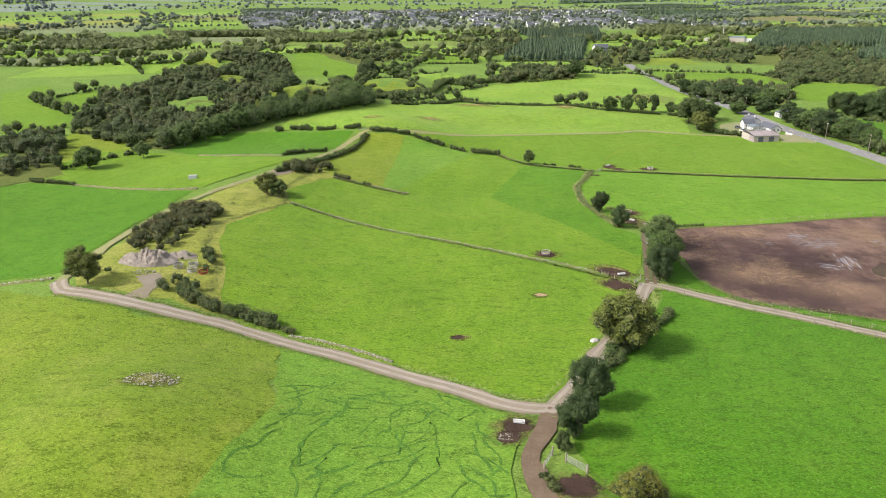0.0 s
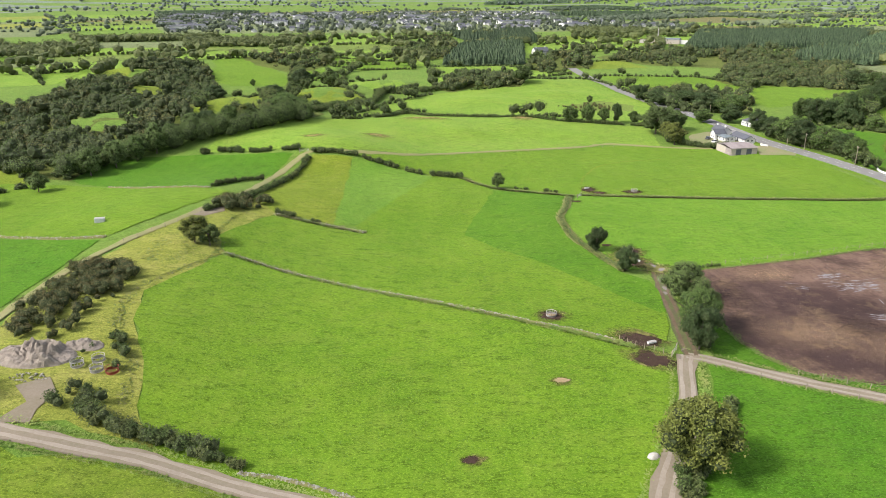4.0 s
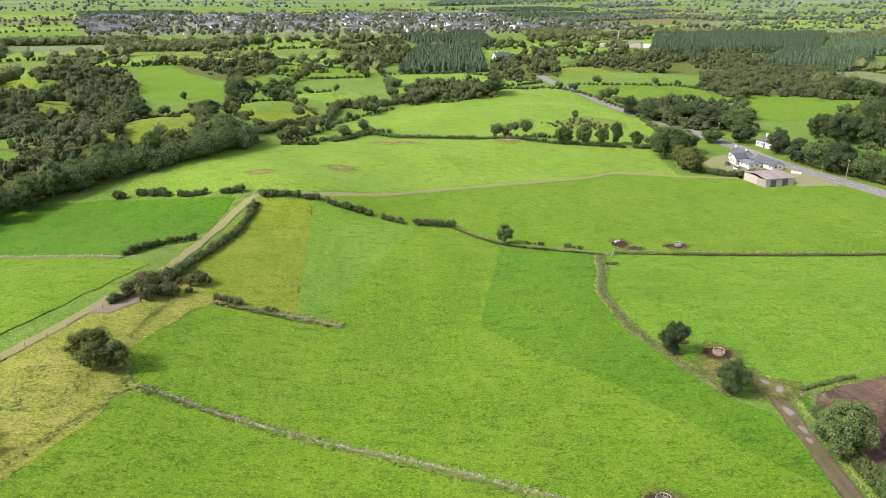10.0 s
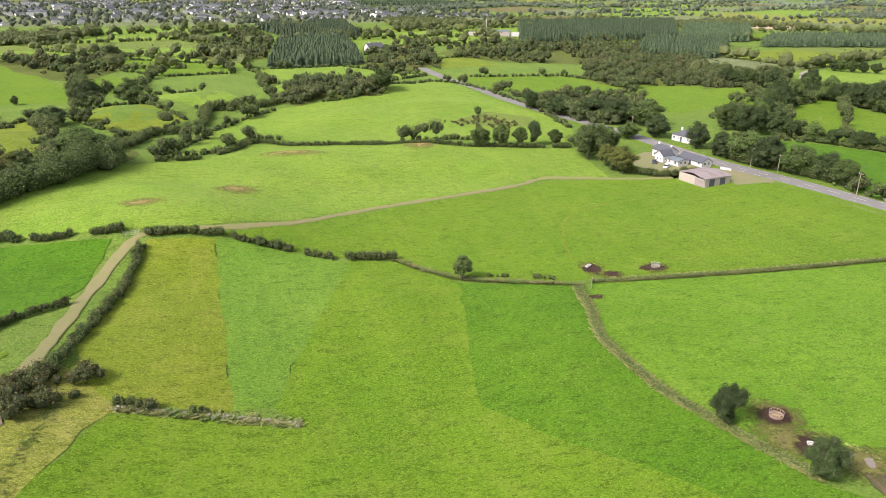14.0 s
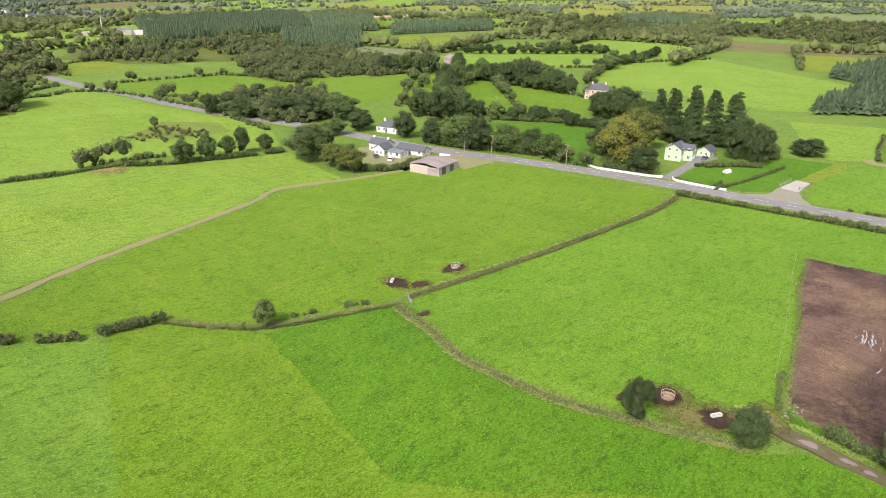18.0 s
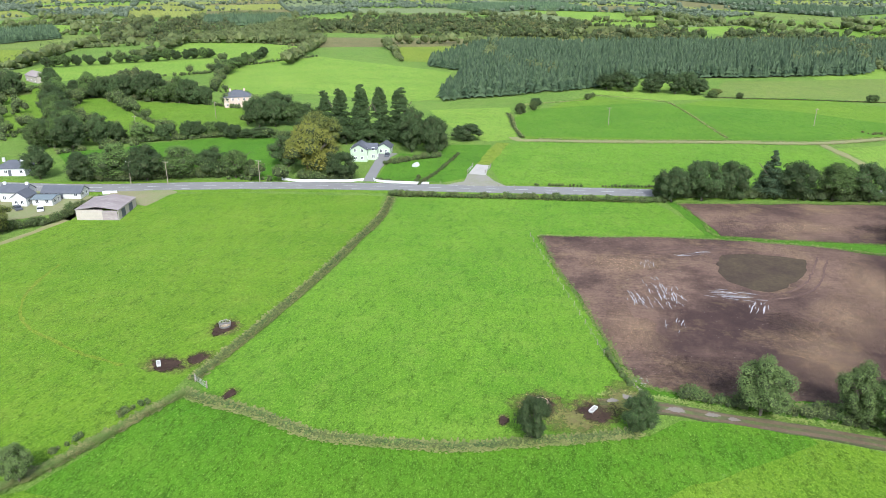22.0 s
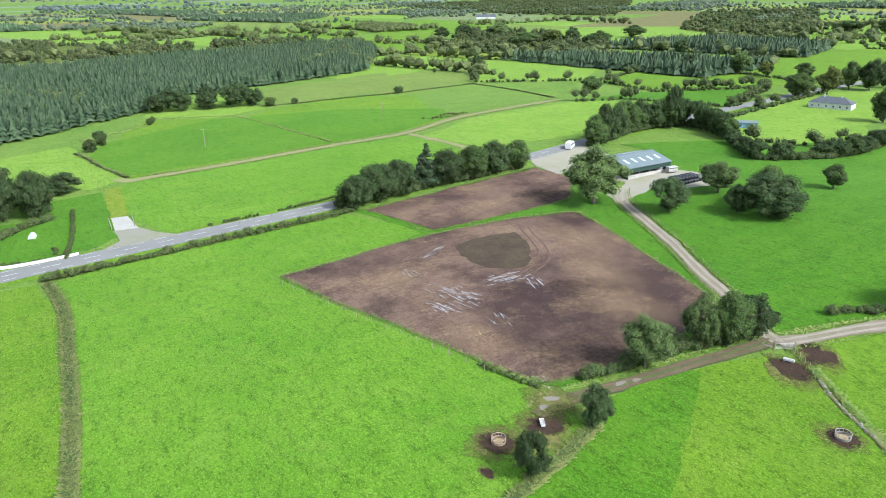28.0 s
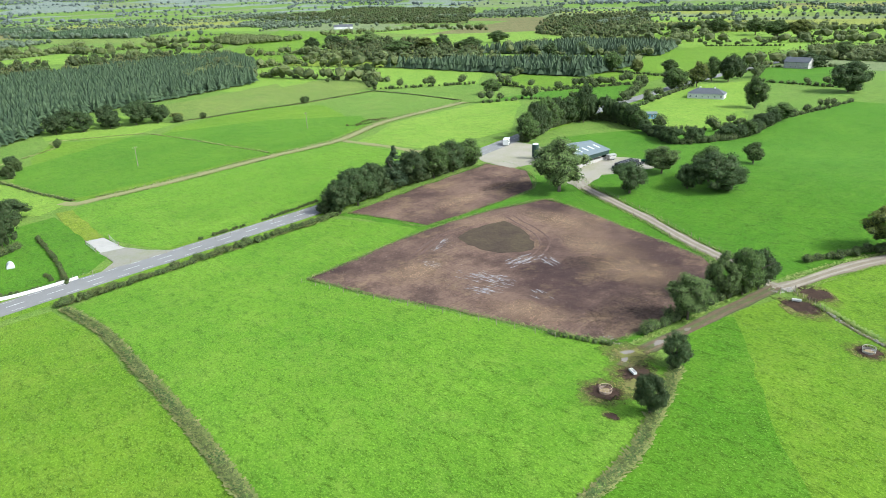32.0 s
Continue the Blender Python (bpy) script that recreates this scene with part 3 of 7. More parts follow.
for name, pts in (("south", SOUTH_LANE), ("gate", LANE_UP), ("barn", BARN_LANE), ("mud", MUD_LANE), ("southwest", LANE_SW), ("west", WEST_LANE)):
    for side in ((-0.6, 0.6) if name == "west" else (-0.85, 0.85)):
        line = smooth_line(pts, 6.0)
        tagged(ribbon("wheel_rut", [tuple(p) for p in line + sides(line) * side], 0.7, EARTH if name in ("mud", "southwest") else DIRT if name == "west" else RUT, 0.225, 0.08, 2, 7, 1.6), "pale worn wheel rut", "rut", kind="structure")
tagged(ribbon("road", ROAD, 8.0, TAR, 0.22, 0.03, crown=0.06), "grey asphalt country road", "road", kind="structure")


# ---- foliage ----
def sprays(rng, centres, radii, count, size, flat=0.8, squash=1.0):
    """Leaf quads on the shells of clumps; returns 4 * count places."""
    share = np.asarray(radii) ** 1.7
    which = rng.choice(len(centres), count, p=share / share.sum())
    d = rng.normal(size=(count, 3))
    d /= np.linalg.norm(d, axis=1)[:, None]
    d[:, 2] = np.where(d[:, 2] < -0.35, -d[:, 2], d[:, 2])
    r = radii[which] * rng.uniform(0.66, 1.14, count)
    p = centres[which] + d * r[:, None] * (1, 1, squash)
    nrm = d + rng.normal(0, 0.55, (count, 3))
    nrm /= np.linalg.norm(nrm, axis=1)[:, None]
    u = np.cross(nrm, rng.normal(size=(count, 3)))
    u /= np.linalg.norm(u, axis=1)[:, None]
    v = np.cross(nrm, u)
    s = size * rng.uniform(0.6, 1.35, count)[:, None]
    a, b = u * s * 0.5, v * s * 0.5 * flat
    dip = nrm * s * 0.22
    return np.stack([p - a - b * 0.4, p + b - dip, p + a + b * 0.3, p - b - dip], 1).reshape(-1, 3)


def clumps(rng, n, rx, rz, zc, rad, top=1.0):
    """Clump centres filling an uneven egg."""
    d = rng.normal(size=(n, 3))
    d /= np.linalg.norm(d, axis=1)[:, None]
    k = rng.uniform(0.35, 1.0, n) ** 0.6
    c = d * k[:, None] * (rx, rx, rz)
    c[:, :2] *= 1 + rng.normal(0, 0.1, (n, 1))
    taper = np.clip(1 - top * np.clip(c[:, 2] / rz, 0, 1) ** 2 * 0.35, 0.3, 1)
    c[:, :2] *= taper[:, None]
    c[:, 2] += zc
    return c, rad * rng.uniform(0.65, 1.25, n)


def trunk_mesh(name, height, r, limbs, rng, spread=0.5):
    bm = bmesh.new()
    def tube(a, b, r0, r1, seg=6):
        a, b = Vector(a), Vector(b)
        q = (b - a).to_track_quat("Z", "Y").to_matrix()
        rings = []
        for p, rr in ((a, r0), ((a + b) / 2 + Vector(rng.normal(0, r0 * 0.4, 3)), (r0 + r1) / 2), (b, r1)):
            rings.append([bm.verts.new(p + q @ Vector((rr * math.cos(2 * math.pi * k / seg), rr * math.sin(2 * math.pi * k / seg), 0))) for k in range(seg)])
        for m, n in zip(rings, rings[1:]):
            for k in range(seg):
                bm.faces.new((m[k], m[(k + 1) % seg], n[(k + 1) % seg], n[k]))
    tube((0, 0, -0.3), (0, 0, height * 0.45), r, r * 0.7)
    tube((0, 0, height * 0.45), (rng.normal(0, 0.2), rng.normal(0, 0.2), height * 0.85), r * 0.7, r * 0.15)
    for k in range(limbs):
        a = 2 * math.pi * k / limbs + rng.uniform(-0.4, 0.4)
        z0 = height * rng.uniform(0.22, 0.55)
        tube((0, 0, z0), (math.cos(a) * height * spread * 0.5, math.sin(a) * height * spread * 0.5, z0 + height * 0.28), r * 0.42, r * 0.08, 5)
    me = bpy.data.meshes.new(name)
    bm.to_mesh(me)
    bm.free()
    me.materials.append(BARK)
    return me


KINDS = {}


def tree_kind(key, leaf, n_clumps, n_leaves, size, rx, rz, zc, rad, base=0.1, variants=2, limbs=5, top=1.0, trunk=0.03):
    """Trees one metre high, to be scaled; key -> list of (trunk mesh, crown mesh)."""
    out = []
    for v in range(variants):
        rng = np.random.default_rng(abs(hash_of(key)) + v)
        c, r = clumps(rng, n_clumps, rx, rz, zc, rad, top)
        q = sprays(rng, c, r, n_leaves, size)
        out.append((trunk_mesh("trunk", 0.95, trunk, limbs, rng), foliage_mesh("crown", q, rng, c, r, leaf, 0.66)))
    KINDS[key] = out


def hash_of(s):
    return sum((i + 3) * ord(c) for i, c in enumerate(s))


def cone_kind(key, leaf, n_leaves, size, width, variants=2, low=0.12, power=0.9):
    out = []
    for v in range(variants):
        rng = np.random.default_rng(hash_of(key) + v)
        z = low + (0.97 - low) * np.linspace(0, 1, 60) ** 1.15 + rng.uniform(-0.01, 0.01, 60)
        w = width * (1 - (z - low) / (1 - low)) ** power + 0.02
        a = rng.uniform(0, 2 * np.pi, 60)
        c = np.stack([np.cos(a) * w * 0.6, np.sin(a) * w * 0.6, z], 1)
        q = sprays(rng, c, w * 0.5 + 0.015, n_leaves, size, 0.5, 0.6)
        out.append((trunk_mesh("trunk", 0.9, 0.022, 0, rng, 0.1), foliage_mesh("crown", q, rng, c, w * 0.5 + 0.015, leaf, 0.66, 0.6)))
    KINDS[key] = out


tree_kind("broad", L_BROAD, 70, 11500, 0.027, 0.33, 0.40, 0.53, 0.13, variants=3)
tree_kind("ash", L_ASH, 60, 11500, 0.026, 0.37, 0.39, 0.56, 0.12, variants=2)
tree_kind("dome", L_DARK, 80, 11500, 0.027, 0.46, 0.46, 0.47, 0.13, variants=1)
tree_kind("wide", L_DARK, 70, 9500, 0.031, 0.46, 0.42, 0.50, 0.14, variants=2)
tree_kind("yellow", L_YELLOW, 55, 9500, 0.029, 0.42, 0.38, 0.56, 0.14, variants=2)
tree_kind("olive", L_OLIVE, 55, 9500, 0.029, 0.40, 0.40, 0.54, 0.13, variants=2)
tree_kind("dark", L_DARK, 55, 8000, 0.032, 0.38, 0.42, 0.50, 0.14, variants=2)
tree_kind("bush", L_HEDGE, 34, 4200, 0.044, 0.48, 0.42, 0.46, 0.17, variants=3, trunk=0.04)
cone_kind("spruce", L_PINE, 4200, 0.042, 0.26, 2)
cone_kind("poplar", L_DARK, 6500, 0.036, 0.15, 2, 0.06, 0.45)

LABELS = {"broad": "round-crowned green broadleaf tree in full leaf", "ash": "light green ash tree with an open feathery crown", "wide": "wide dark green field tree with a dense crown", "dome": "broad dark dome-shaped tree with foliage to the ground",
          "olive": "broad ash tree with olive leaves turning yellow", "yellow": "broad tree with leaves turning yellow and orange", "dark": "dark green dense broadleaf tree", "bush": "dense rounded green hawthorn bush",
          "spruce": "dark pointed conifer with drooping boughs", "poplar": "tall slim upright poplar tree"}


def plant(kind, x, y, height, width, seed=0, group=""):
    base = {"broad": 0.80, "ash": 0.88, "wide": 1.1, "dome": 1.1, "yellow": 1.0, "olive": 0.94, "dark": 0.92, "bush": 1.2, "spruce": 0.6, "poplar": 0.28}[kind]
    rng = np.random.default_rng(int(seed * 7919 + x * 13 + y * 7) % (2**31))
    t, c = KINDS[kind][rng.integers(0, len(KINDS[kind]))]
    w = width / base
    ob = new("bush" if kind == "bush" else "tree")
    ob.matrix_basis = pose(x, y, hz(x, y), 0, 0, rng.uniform(0, 360)) @ Matrix.Diagonal((w, w, height, 1))
    tagged(ob, LABELS[kind], "bush" if kind == "bush" else "tree", group)
    child("trunk", t, ob)
    child("crown", c, ob)
    return ob


# kind, x, y, height, width
TREES_LANE = [("dark", 46.8, 148.6, 6.9, 5.6), ("dark", 42.6, 163.6, 7.2, 5.4), ("ash", 55, 130, 9.5, 9.0), ("ash", 54.5, 117, 10.2, 7.5), ("broad", 52.5, 112, 10.8, 8.5), ("dark", 51.5, 107, 9.4, 8.0),
              ("olive", 38, 68, 11.8, 12.5), ("dark", 30, 46, 9.3, 6.7), ("dark", 27.5, 37, 7.8, 5.8), ("bush", 25.5, 33.5, 3.0, 3.2), ("yellow", 34, 20, 6.5, 8.0), ("olive", -75, 80, 8.6, 8.2)]
TREES_EAST = [("wide", 392, 150, 10, 14), ("dark", 389, 138, 11, 13), ("wide", 387, 125, 9.5, 13), ("dark", 386, 112, 12, 14), ("wide", 384, 101, 10.5, 14), ("dark", 398, 104, 12, 14), ("wide", 400, 122, 11, 13), ("dark", 404, 142, 11, 13), ("bush", 307, 192, 5.0, 6.5), ("bush", 320, 186.5, 4.2, 5.5), ("bush", 376, 93, 4.6, 6.5), ("bush", 376, 78.5, 3.6, 5), ("bush", 378, 12, 4.5, 5.5), ("bush", 355, 160, 3.6, 5), ("bush", 362, 158, 3.0, 4)]
TREES_BARN = [("ash", 132.5, 73, 16.5, 19), ("dark", 112.6, 63, 10.5, 11.5), ("ash", 116, 38.6, 9.5, 12.5), ("dome", 92.5, 45.5, 12.0, 18.5), ("broad", 98.5, 40, 11.5, 11), ("dark", 100, 50, 8.5, 8), ("broad", 98, 10, 8, 7.1), ("broad", 309, -82, 10, 12.6),
              ("wide", 169, 133, 11.0, 12), ("dark", 172, 124, 13.0, 12), ("wide", 175, 115, 12.0, 12), ("spruce", 178, 104, 15, 10), ("dark", 178, 96, 12, 13), ("broad", 178, 86, 12, 12), ("dark", 179, 76, 12, 12), ("broad", 180, 66, 11, 10),
              ("dark", 203, -36, 19, 10),
              ("broad", 160, -126, 16, 12), ("broad", 134, -96, 9.2, 12.9), ("wide", 144, -211, 18, 25)]
TREES_HOUSE = [("yellow", 174, 247, 17, 20), ("yellow", 184, 254, 16, 16), ("olive", 205, 257, 16, 17), ("dark", 186, 262, 11, 12), ("dark", 222, 268, 12, 13), ("dark", 173, 238, 9.6, 12), ("wide", 261, 299, 13.5, 20), ("poplar", 229, 257, 21, 7.0), ("poplar", 230, 249, 23, 7.2), ("poplar", 231, 241, 22, 7.0), ("poplar", 232, 233, 22, 7.2), ("poplar", 232, 265, 19.5, 6.8),
               ("dark", 216, 224, 17, 12), ("wide", 214, 215, 15, 12), ("dark", 226, 229, 12, 9), ("wide", 156, 320, 10, 14), ("broad", 158, 311, 12.5, 14), ("dark", 160, 301, 12.5, 14), ("broad", 165, 291, 11, 14), ("dark", 169, 282, 10, 12), ("dark", 222, 243, 7.5, 8), ("dark", 223, 253, 7.5, 8), ("dark", 238, 231, 11, 10), ("broad", 237, 395, 13, 11), ("broad", 207, 368, 12, 11), ("dark", 244, 402, 14, 11),
               ("broad", 168, 273, 9.8, 9.4), ("bush", 169, 268, 6.8, 5.7), ("dark", 154, 336, 11.0, 10.5), ("wide", 194, 365, 11.3, 15), ("dark", 192, 353, 13.3, 13), ("dark", 252, 407, 16, 12), ("broad", 223, 383, 12.4, 9.8),
               ("bush", 207, 352, 7.5, 9.1), ("bush", 211, 345, 5.4, 8.1), ("broad", 211, 335, 7, 9.1), ("broad", 227, 314, 6, 7.1), ("dark", 307, 434, 7.9, 12.5), ("dark", 305, 421, 7.5, 15.5), ("dark", 311, 413, 9.5, 12.5), ("wide", 301, 388, 15.2, 18),
               ("dark", 301, 371, 9.1, 14.9), ("broad", 300, 361, 9, 11.9), ("broad", 413, 402, 9.7, 15), ("wide", 241, 207, 6.6, 13.9), ("bush", 304, 192, 5.6, 5.5), ("bush", 315, 186, 5.1, 4.2)]
TREES_NORTH = [("ash", 20.5, 231, 6.2, 4.9), ("ash", 104, 333, 13.5, 15.5), ("ash", 111, 338, 12.0, 12), ("broad", 116, 341, 10, 10), ("olive", 106, 323, 8.5, 8.5), ("olive", 107, 312, 10.0, 10.4), ("bush", 110, 316, 4.5, 6), ("bush", 113, 328, 4.0, 6), ("broad", 65, 351, 8, 8), ("broad", 74, 351, 9.2, 6.9), ("broad", 82, 351, 8.1, 6.5), ("dark", 89, 353, 10.6, 5.9), ("broad", 98, 352, 7, 5.9),
               ("dark", 121, 435, 10.3, 10.5), ("wide", 129, 417, 9.3, 17), ("dark", 140, 406, 10.9, 17), ("wide", 149, 394, 11, 19), ("broad", 158, 383, 11.4, 16), ("broad", 135, 358, 7.5, 9.8), ("dark", 149, 359, 9.4, 12.4), ("olive", -62, 158, 7.2, 8), ("bush", -58, 157, 5.5, 6), ("ash", -130, 243, 10, 9), ("ash", -125, 254, 11, 10), ("broad", -121, 264, 10, 9), ("ash", -117, 274, 12, 10), ("broad", -113, 283, 10, 9), ("ash", -108, 292, 11, 10), ("dark", -103, 300, 10, 10), ("broad", -96, 307, 10, 9), ("ash", -88, 312, 9, 9), ("broad", -150, 203, 9, 10), ("ash", -138, 222, 7, 7)]
for group, rows in (("trees along the lane", TREES_LANE), ("trees round the barn", TREES_BARN), ("trees of the eastern pastures", TREES_EAST), ("trees round the houses", TREES_HOUSE), ("trees of the north fields", TREES_NORTH)):
    for i, (kind, x, y, ht, wd) in enumerate(rows):
        plant(kind, x, y, ht, wd, i, group)


# lines of tall trees on the field bounds
ROWS = [([(199, 358), (240, 394), (290, 437), (338, 478)], 11, 8.5, 5.5), ([(303, 434), (300, 395), (296, 352)], 12, 9.5, 6.0), ([(188, 365), (198, 349), (207, 344)], 11, 9, 5.5), ([(215, 330), (217, 321), (229, 308)], 6.5, 7, 5.5),
        ([(223, 302), (230, 286)], 5.5, 7, 5.0), ([(247, 301), (257, 283)], 13, 12, 6.0), ([(286, 495), (302, 470)], 13, 11, 6.0), ([(392, 397), (440, 408), (521, 422)], 8, 7, 8.0), ([(412, 540), (455, 500), (500, 459)], 8, 9, 7.0),
        ([(192, 22), (198, 4), (204.5, -10), (207, -28), (206, -44)], 14, 10, 5.5), ([(199, -47), (190, -45), (181, -40), (172, -35)], 11, 8.5, 5.0), ([(164, -29), (150, -17), (140, -10), (133, -19)], 6, 6.5, 4.5), ([(130, -33), (127.7, -48), (133, -87)], 6.5, 7.5, 5.5)]
row_kinds = ("dark", "broad", "wide", "dark", "dark", "broad")
for g, (pts, ht, wd, gap) in enumerate(ROWS):
    rng_r = np.random.default_rng(300 + g)
    line, run = smooth_line(pts, 0.5), 0.0
    for i, p in enumerate(line):
        if i * 0.5 >= run:
            run += gap * rng_r.uniform(0.7, 1.3)
            k = rng_r.uniform(0.72, 1.2)
            plant(row_kinds[rng_r.integers(0, 6)], p[0] + rng_r.normal(0, 0.8), p[1] + rng_r.normal(0, 0.8), ht * k, wd * rng_r.uniform(0.85, 1.2), g, "trees of the field bounds")

# ---- the farther countryside ----
FAR_FIELDS = [
    (G_PALE, [(-55, 342), (-38, 411), (-8, 462), (18, 475), (37, 480), (96, 547), (109, 536), (119, 495), (126, 446), (120, 384), (107, 355), (68, 362), (35, 369), (-11, 388), (-20, 393), (-38, 352)]),
    (G_ROUGH, [(70, 411), (96, 433), (113, 414), (108, 393), (86, 394)]),
    (G_MAIN, [(121, 565), (193, 556), (220, 510), (199, 476), (140, 474), (126, 505)]),
    (G_YELLOW, [(123, 673), (167, 691), (176, 626), (122, 614)]),
    (G_MAIN, [(202, 476), (270, 561), (282, 529), (301, 473), (251, 428), (190, 407), (185, 438)]),
    (G_MAIN, [(246, 402), (321, 437), (217, 321), (211, 339)]),
    (G_PALE, [(-76, 523), (-45, 527), (-18, 479), (-22, 460), (-46, 469)]),
    (G_YELLOW, [(-104, 459), (-76, 486), (-50, 440), (-66, 401), (-92, 431)]),
    (G_PALE, [(-11, 554), (18, 549), (18, 495), (-7, 482)]),
    (G_MAIN, [(-186, 543), (-218, 713), (-118, 557), (-111, 507), (-160, 514)]),
    (G_MAIN, [(-117, 723), (-34, 671), (-25, 616), (-71, 606), (-102, 643)]),
    (G_PALE, [(-17, 632), (52, 641), (102, 577), (71, 556), (-2, 582)]),
    (G_YELLOW, [(-151, 434), (-120, 436), (-97, 395), (-84, 329), (-103, 323), (-110, 315)]),
    (G_MAIN, [(-128, 613), (-79, 607), (-81, 528), (-109, 543)]),
    (G_LUSH, [(185, 354), (207, 331), (225, 306), (228, 280), (166, 258), (167, 268), (168, 298), (157, 318), (166, 335)]),
    (G_MAIN, [(297, 432), (296, 355), (286, 322), (250, 308), (214, 335), (206, 356), (253, 404)]),
    (G_MAIN, [(305, 485), (329, 477), (258, 413), (226, 398), (199, 391)]),
    (G_PALE, [(338, 371), (441, 417), (528, 381), (453, 254), (341, 236), (328, 254), (342, 321), (332, 347)]),
    (G_PALE, [(367, 539), (454, 551), (500, 497), (481, 438), (410, 414), (356, 468)]),
    (G_PALE, [(305, 237), (322, 199), (248, 187), (240, 199), (266, 218)]),
    (G_LUSH, [(229, 220), (234, 196), (186, 195), (172, 208), (173, 211)]),
    (G_MAIN, [(247, 183), (299, 193), (368, 159), (348, 117), (263, 102)]),
    (G_MAIN, [(348, 114), (364, 100), (384, 42), (363, 9), (279, 38), (262, 99)]),
    (G_PALE, [(378, 159), (428, 151), (430, 106), (371, 97), (355, 128)]),
    (G_ROUGH, [(372, 94), (445, 77), (483, -31), (377, 5), (390, 40)]),
    (G_PALE, [(253, 64), (279, 16), (290, -52), (279, -75), (216, 2), (214, 54)]),
    (G_LUSH, [(294, -57), (291, -112), (260, -182), (226, -107), (281, -80)]),
    (G_PALE, [(392, -55), (512, -138), (496, -196), (403, -174), (355, -115)]),
    (G_ROUGH, [(423, 74), (497, -121), (403, -58), (377, 1), (396, 84)]),
    (G_MAIN, [(347, -121), (391, -235), (268, -222), (263, -187), (296, -118)]),
    (G_PALE, [(206, -74), (231, -194), (211, -228), (146, -85), (145, -52), (167, -39)]),
    (G_LUSH, [(188, 9), (170, -35), (128, -39), (131, -2), (149, 23), (169, 10)]),
    (G_LUSH, [(209, -229), (148, -228), (190, -345), (238, -310)]),
    (G_MAIN, [(399, -246), (372, -465), (306, -505), (233, -290), (262, -226)]),
    (G_MAIN, [(864, -76), (1369, -376), (1153, -381), (899, -202), (768, -58)]),
    (G_MAIN, [(798, -144), (1223, -478), (875, -437), (789, -297), (716, -130)]),
    (G_PALE, [(765, -390), (856, -631), (606, -595), (471, -365), (572, -262)]),
    (G_LUSH, [(152, -36), (137, -84), (129, -176), (10, -200), (20, -50), (100, -50)]),
    (G_MAIN, [(-330, 396), (-327, 440), (-230, 316), (-211, 284), (-221, 273), (-221, 248)]),
    (G_MAIN, [(-283, 363), (-274, 429), (-226, 335), (-228, 316)]),
    (G_YELLOW, [(-188, 233), (-199, 270), (-167, 259), (-146, 231), (-154, 215), (-160, 200)]),
    (G_MAIN, [(-227, 700), (-203, 737), (-118, 550), (-127, 509), (-154, 507)]),
    (G_MAIN, [(-332, 577), (-308, 615), (-260, 525), (-289, 506)]),
    (G_YELLOW, [(-144, 410), (-119, 459), (-81, 328), (-88, 306), (-107, 310)]),
    (G_YELLOW, [(-247, 518), (-199, 503), (-169, 424), (-186, 408)]),
    (G_BOG, [(647, 523), (708, 450), (750, 160), (661, 160), (641, 290), (601, 409)]),
    (G_BOG, [(830, -487), (1048, -995), (751, -956), (719, -611)]),
]
WOODS = [
    ("P", [(331, 238), (345, 223), (362, 200), (385, 172), (405, 152), (436, 155), (452, 112), (470, 53), (499, -21), (640, -100), (730, -118), (724, -20), (700, 66), (666, 172), (650, 260), (484, 279), (456, 243), (415, 241), (368, 241)]),
    ("P", [(-2, 637), (17, 826), (94, 912), (70, 651)]),
    ("P", [(264, 809), (373, 1092), (642, 1117), (462, 826)]),
    ("P", [(449, 805), (598, 1019), (661, 960), (520, 777)]),
    ("P", [(4, 1056), (126, 1142), (113, 910), (31, 917)]),
    ("S", [(-199, 270), (-235, 345), (-253, 480), (-265, 665), (-225, 668), (-147, 456), (-108, 305), (-135, 290), (-134, 237), (-152, 242)]),
    ("S", [(-167, 174), (-221, 248), (-219, 269), (-200, 263), (-176, 218), (-154, 192)]),
    ("S", [(-104, 296), (-103, 324), (-83, 341), (-72, 397), (-63, 335), (-90, 312)]),
    ("S", [(129, 455), (166, 470), (188, 437), (170, 383), (140, 388), (128, 412)]),
    ("S", [(202, 539), (289, 701), (337, 696), (235, 507), (210, 491)]),
    ("S", [(256, 480), (308, 556), (360, 549), (317, 483)]),
    ("S", [(67, 621), (102, 805), (167, 831), (127, 632), (85, 585)]),
    ("R", [(149, 717), (203, 808), (409, 788), (327, 649), (239, 618), (182, 645)]),
    ("S", [(-63, 726), (-10, 1057), (14, 960), (3, 709), (-34, 692)]),
    ("S", [(-207, 733), (-120, 747), (-106, 643), (-123, 584), (-174, 652)]),
    ("S", [(-6, 490), (26, 557), (67, 563), (52, 481), (18, 482), (5, 468)]),
    ("S", [(225, 580), (277, 658), (362, 648), (321, 566), (259, 491), (229, 500)]),
    ("S", [(259, 491), (324, 563), (378, 543), (307, 466)]),
    ("S", [(303, 432), (353, 466), (382, 449), (328, 376), (298, 359), (300, 402)]),
    ("P", [(325, 680), (411, 810), (477, 756), (377, 635)]),
    ("P", [(491, 725), (575, 810), (718, 777), (626, 697)]),
    ("S", [(587, 616), (779, 758), (973, 686), (692, 528)]),
    ("S", [(650, -174), (807, -309), (765, -390), (536, -309), (472, -237), (522, -178)]),
    ("S", [(676, -561), (1010, -1005), (887, -1170), (521, -636), (542, -509)]),
    ("S", [(1894, -782), (2182, -1393), (1650, -1432), (1016, -763), (1238, -687)]),
    ("R", [(724, 509), (932, 568), (1112, 434), (1028, 201), (858, 39), (709, 58), (750, 160), (750, 311), (773, 447)]),
    ("R", [(721, 56), (867, 1), (824, -145), (637, -82), (595, 2)]),
]
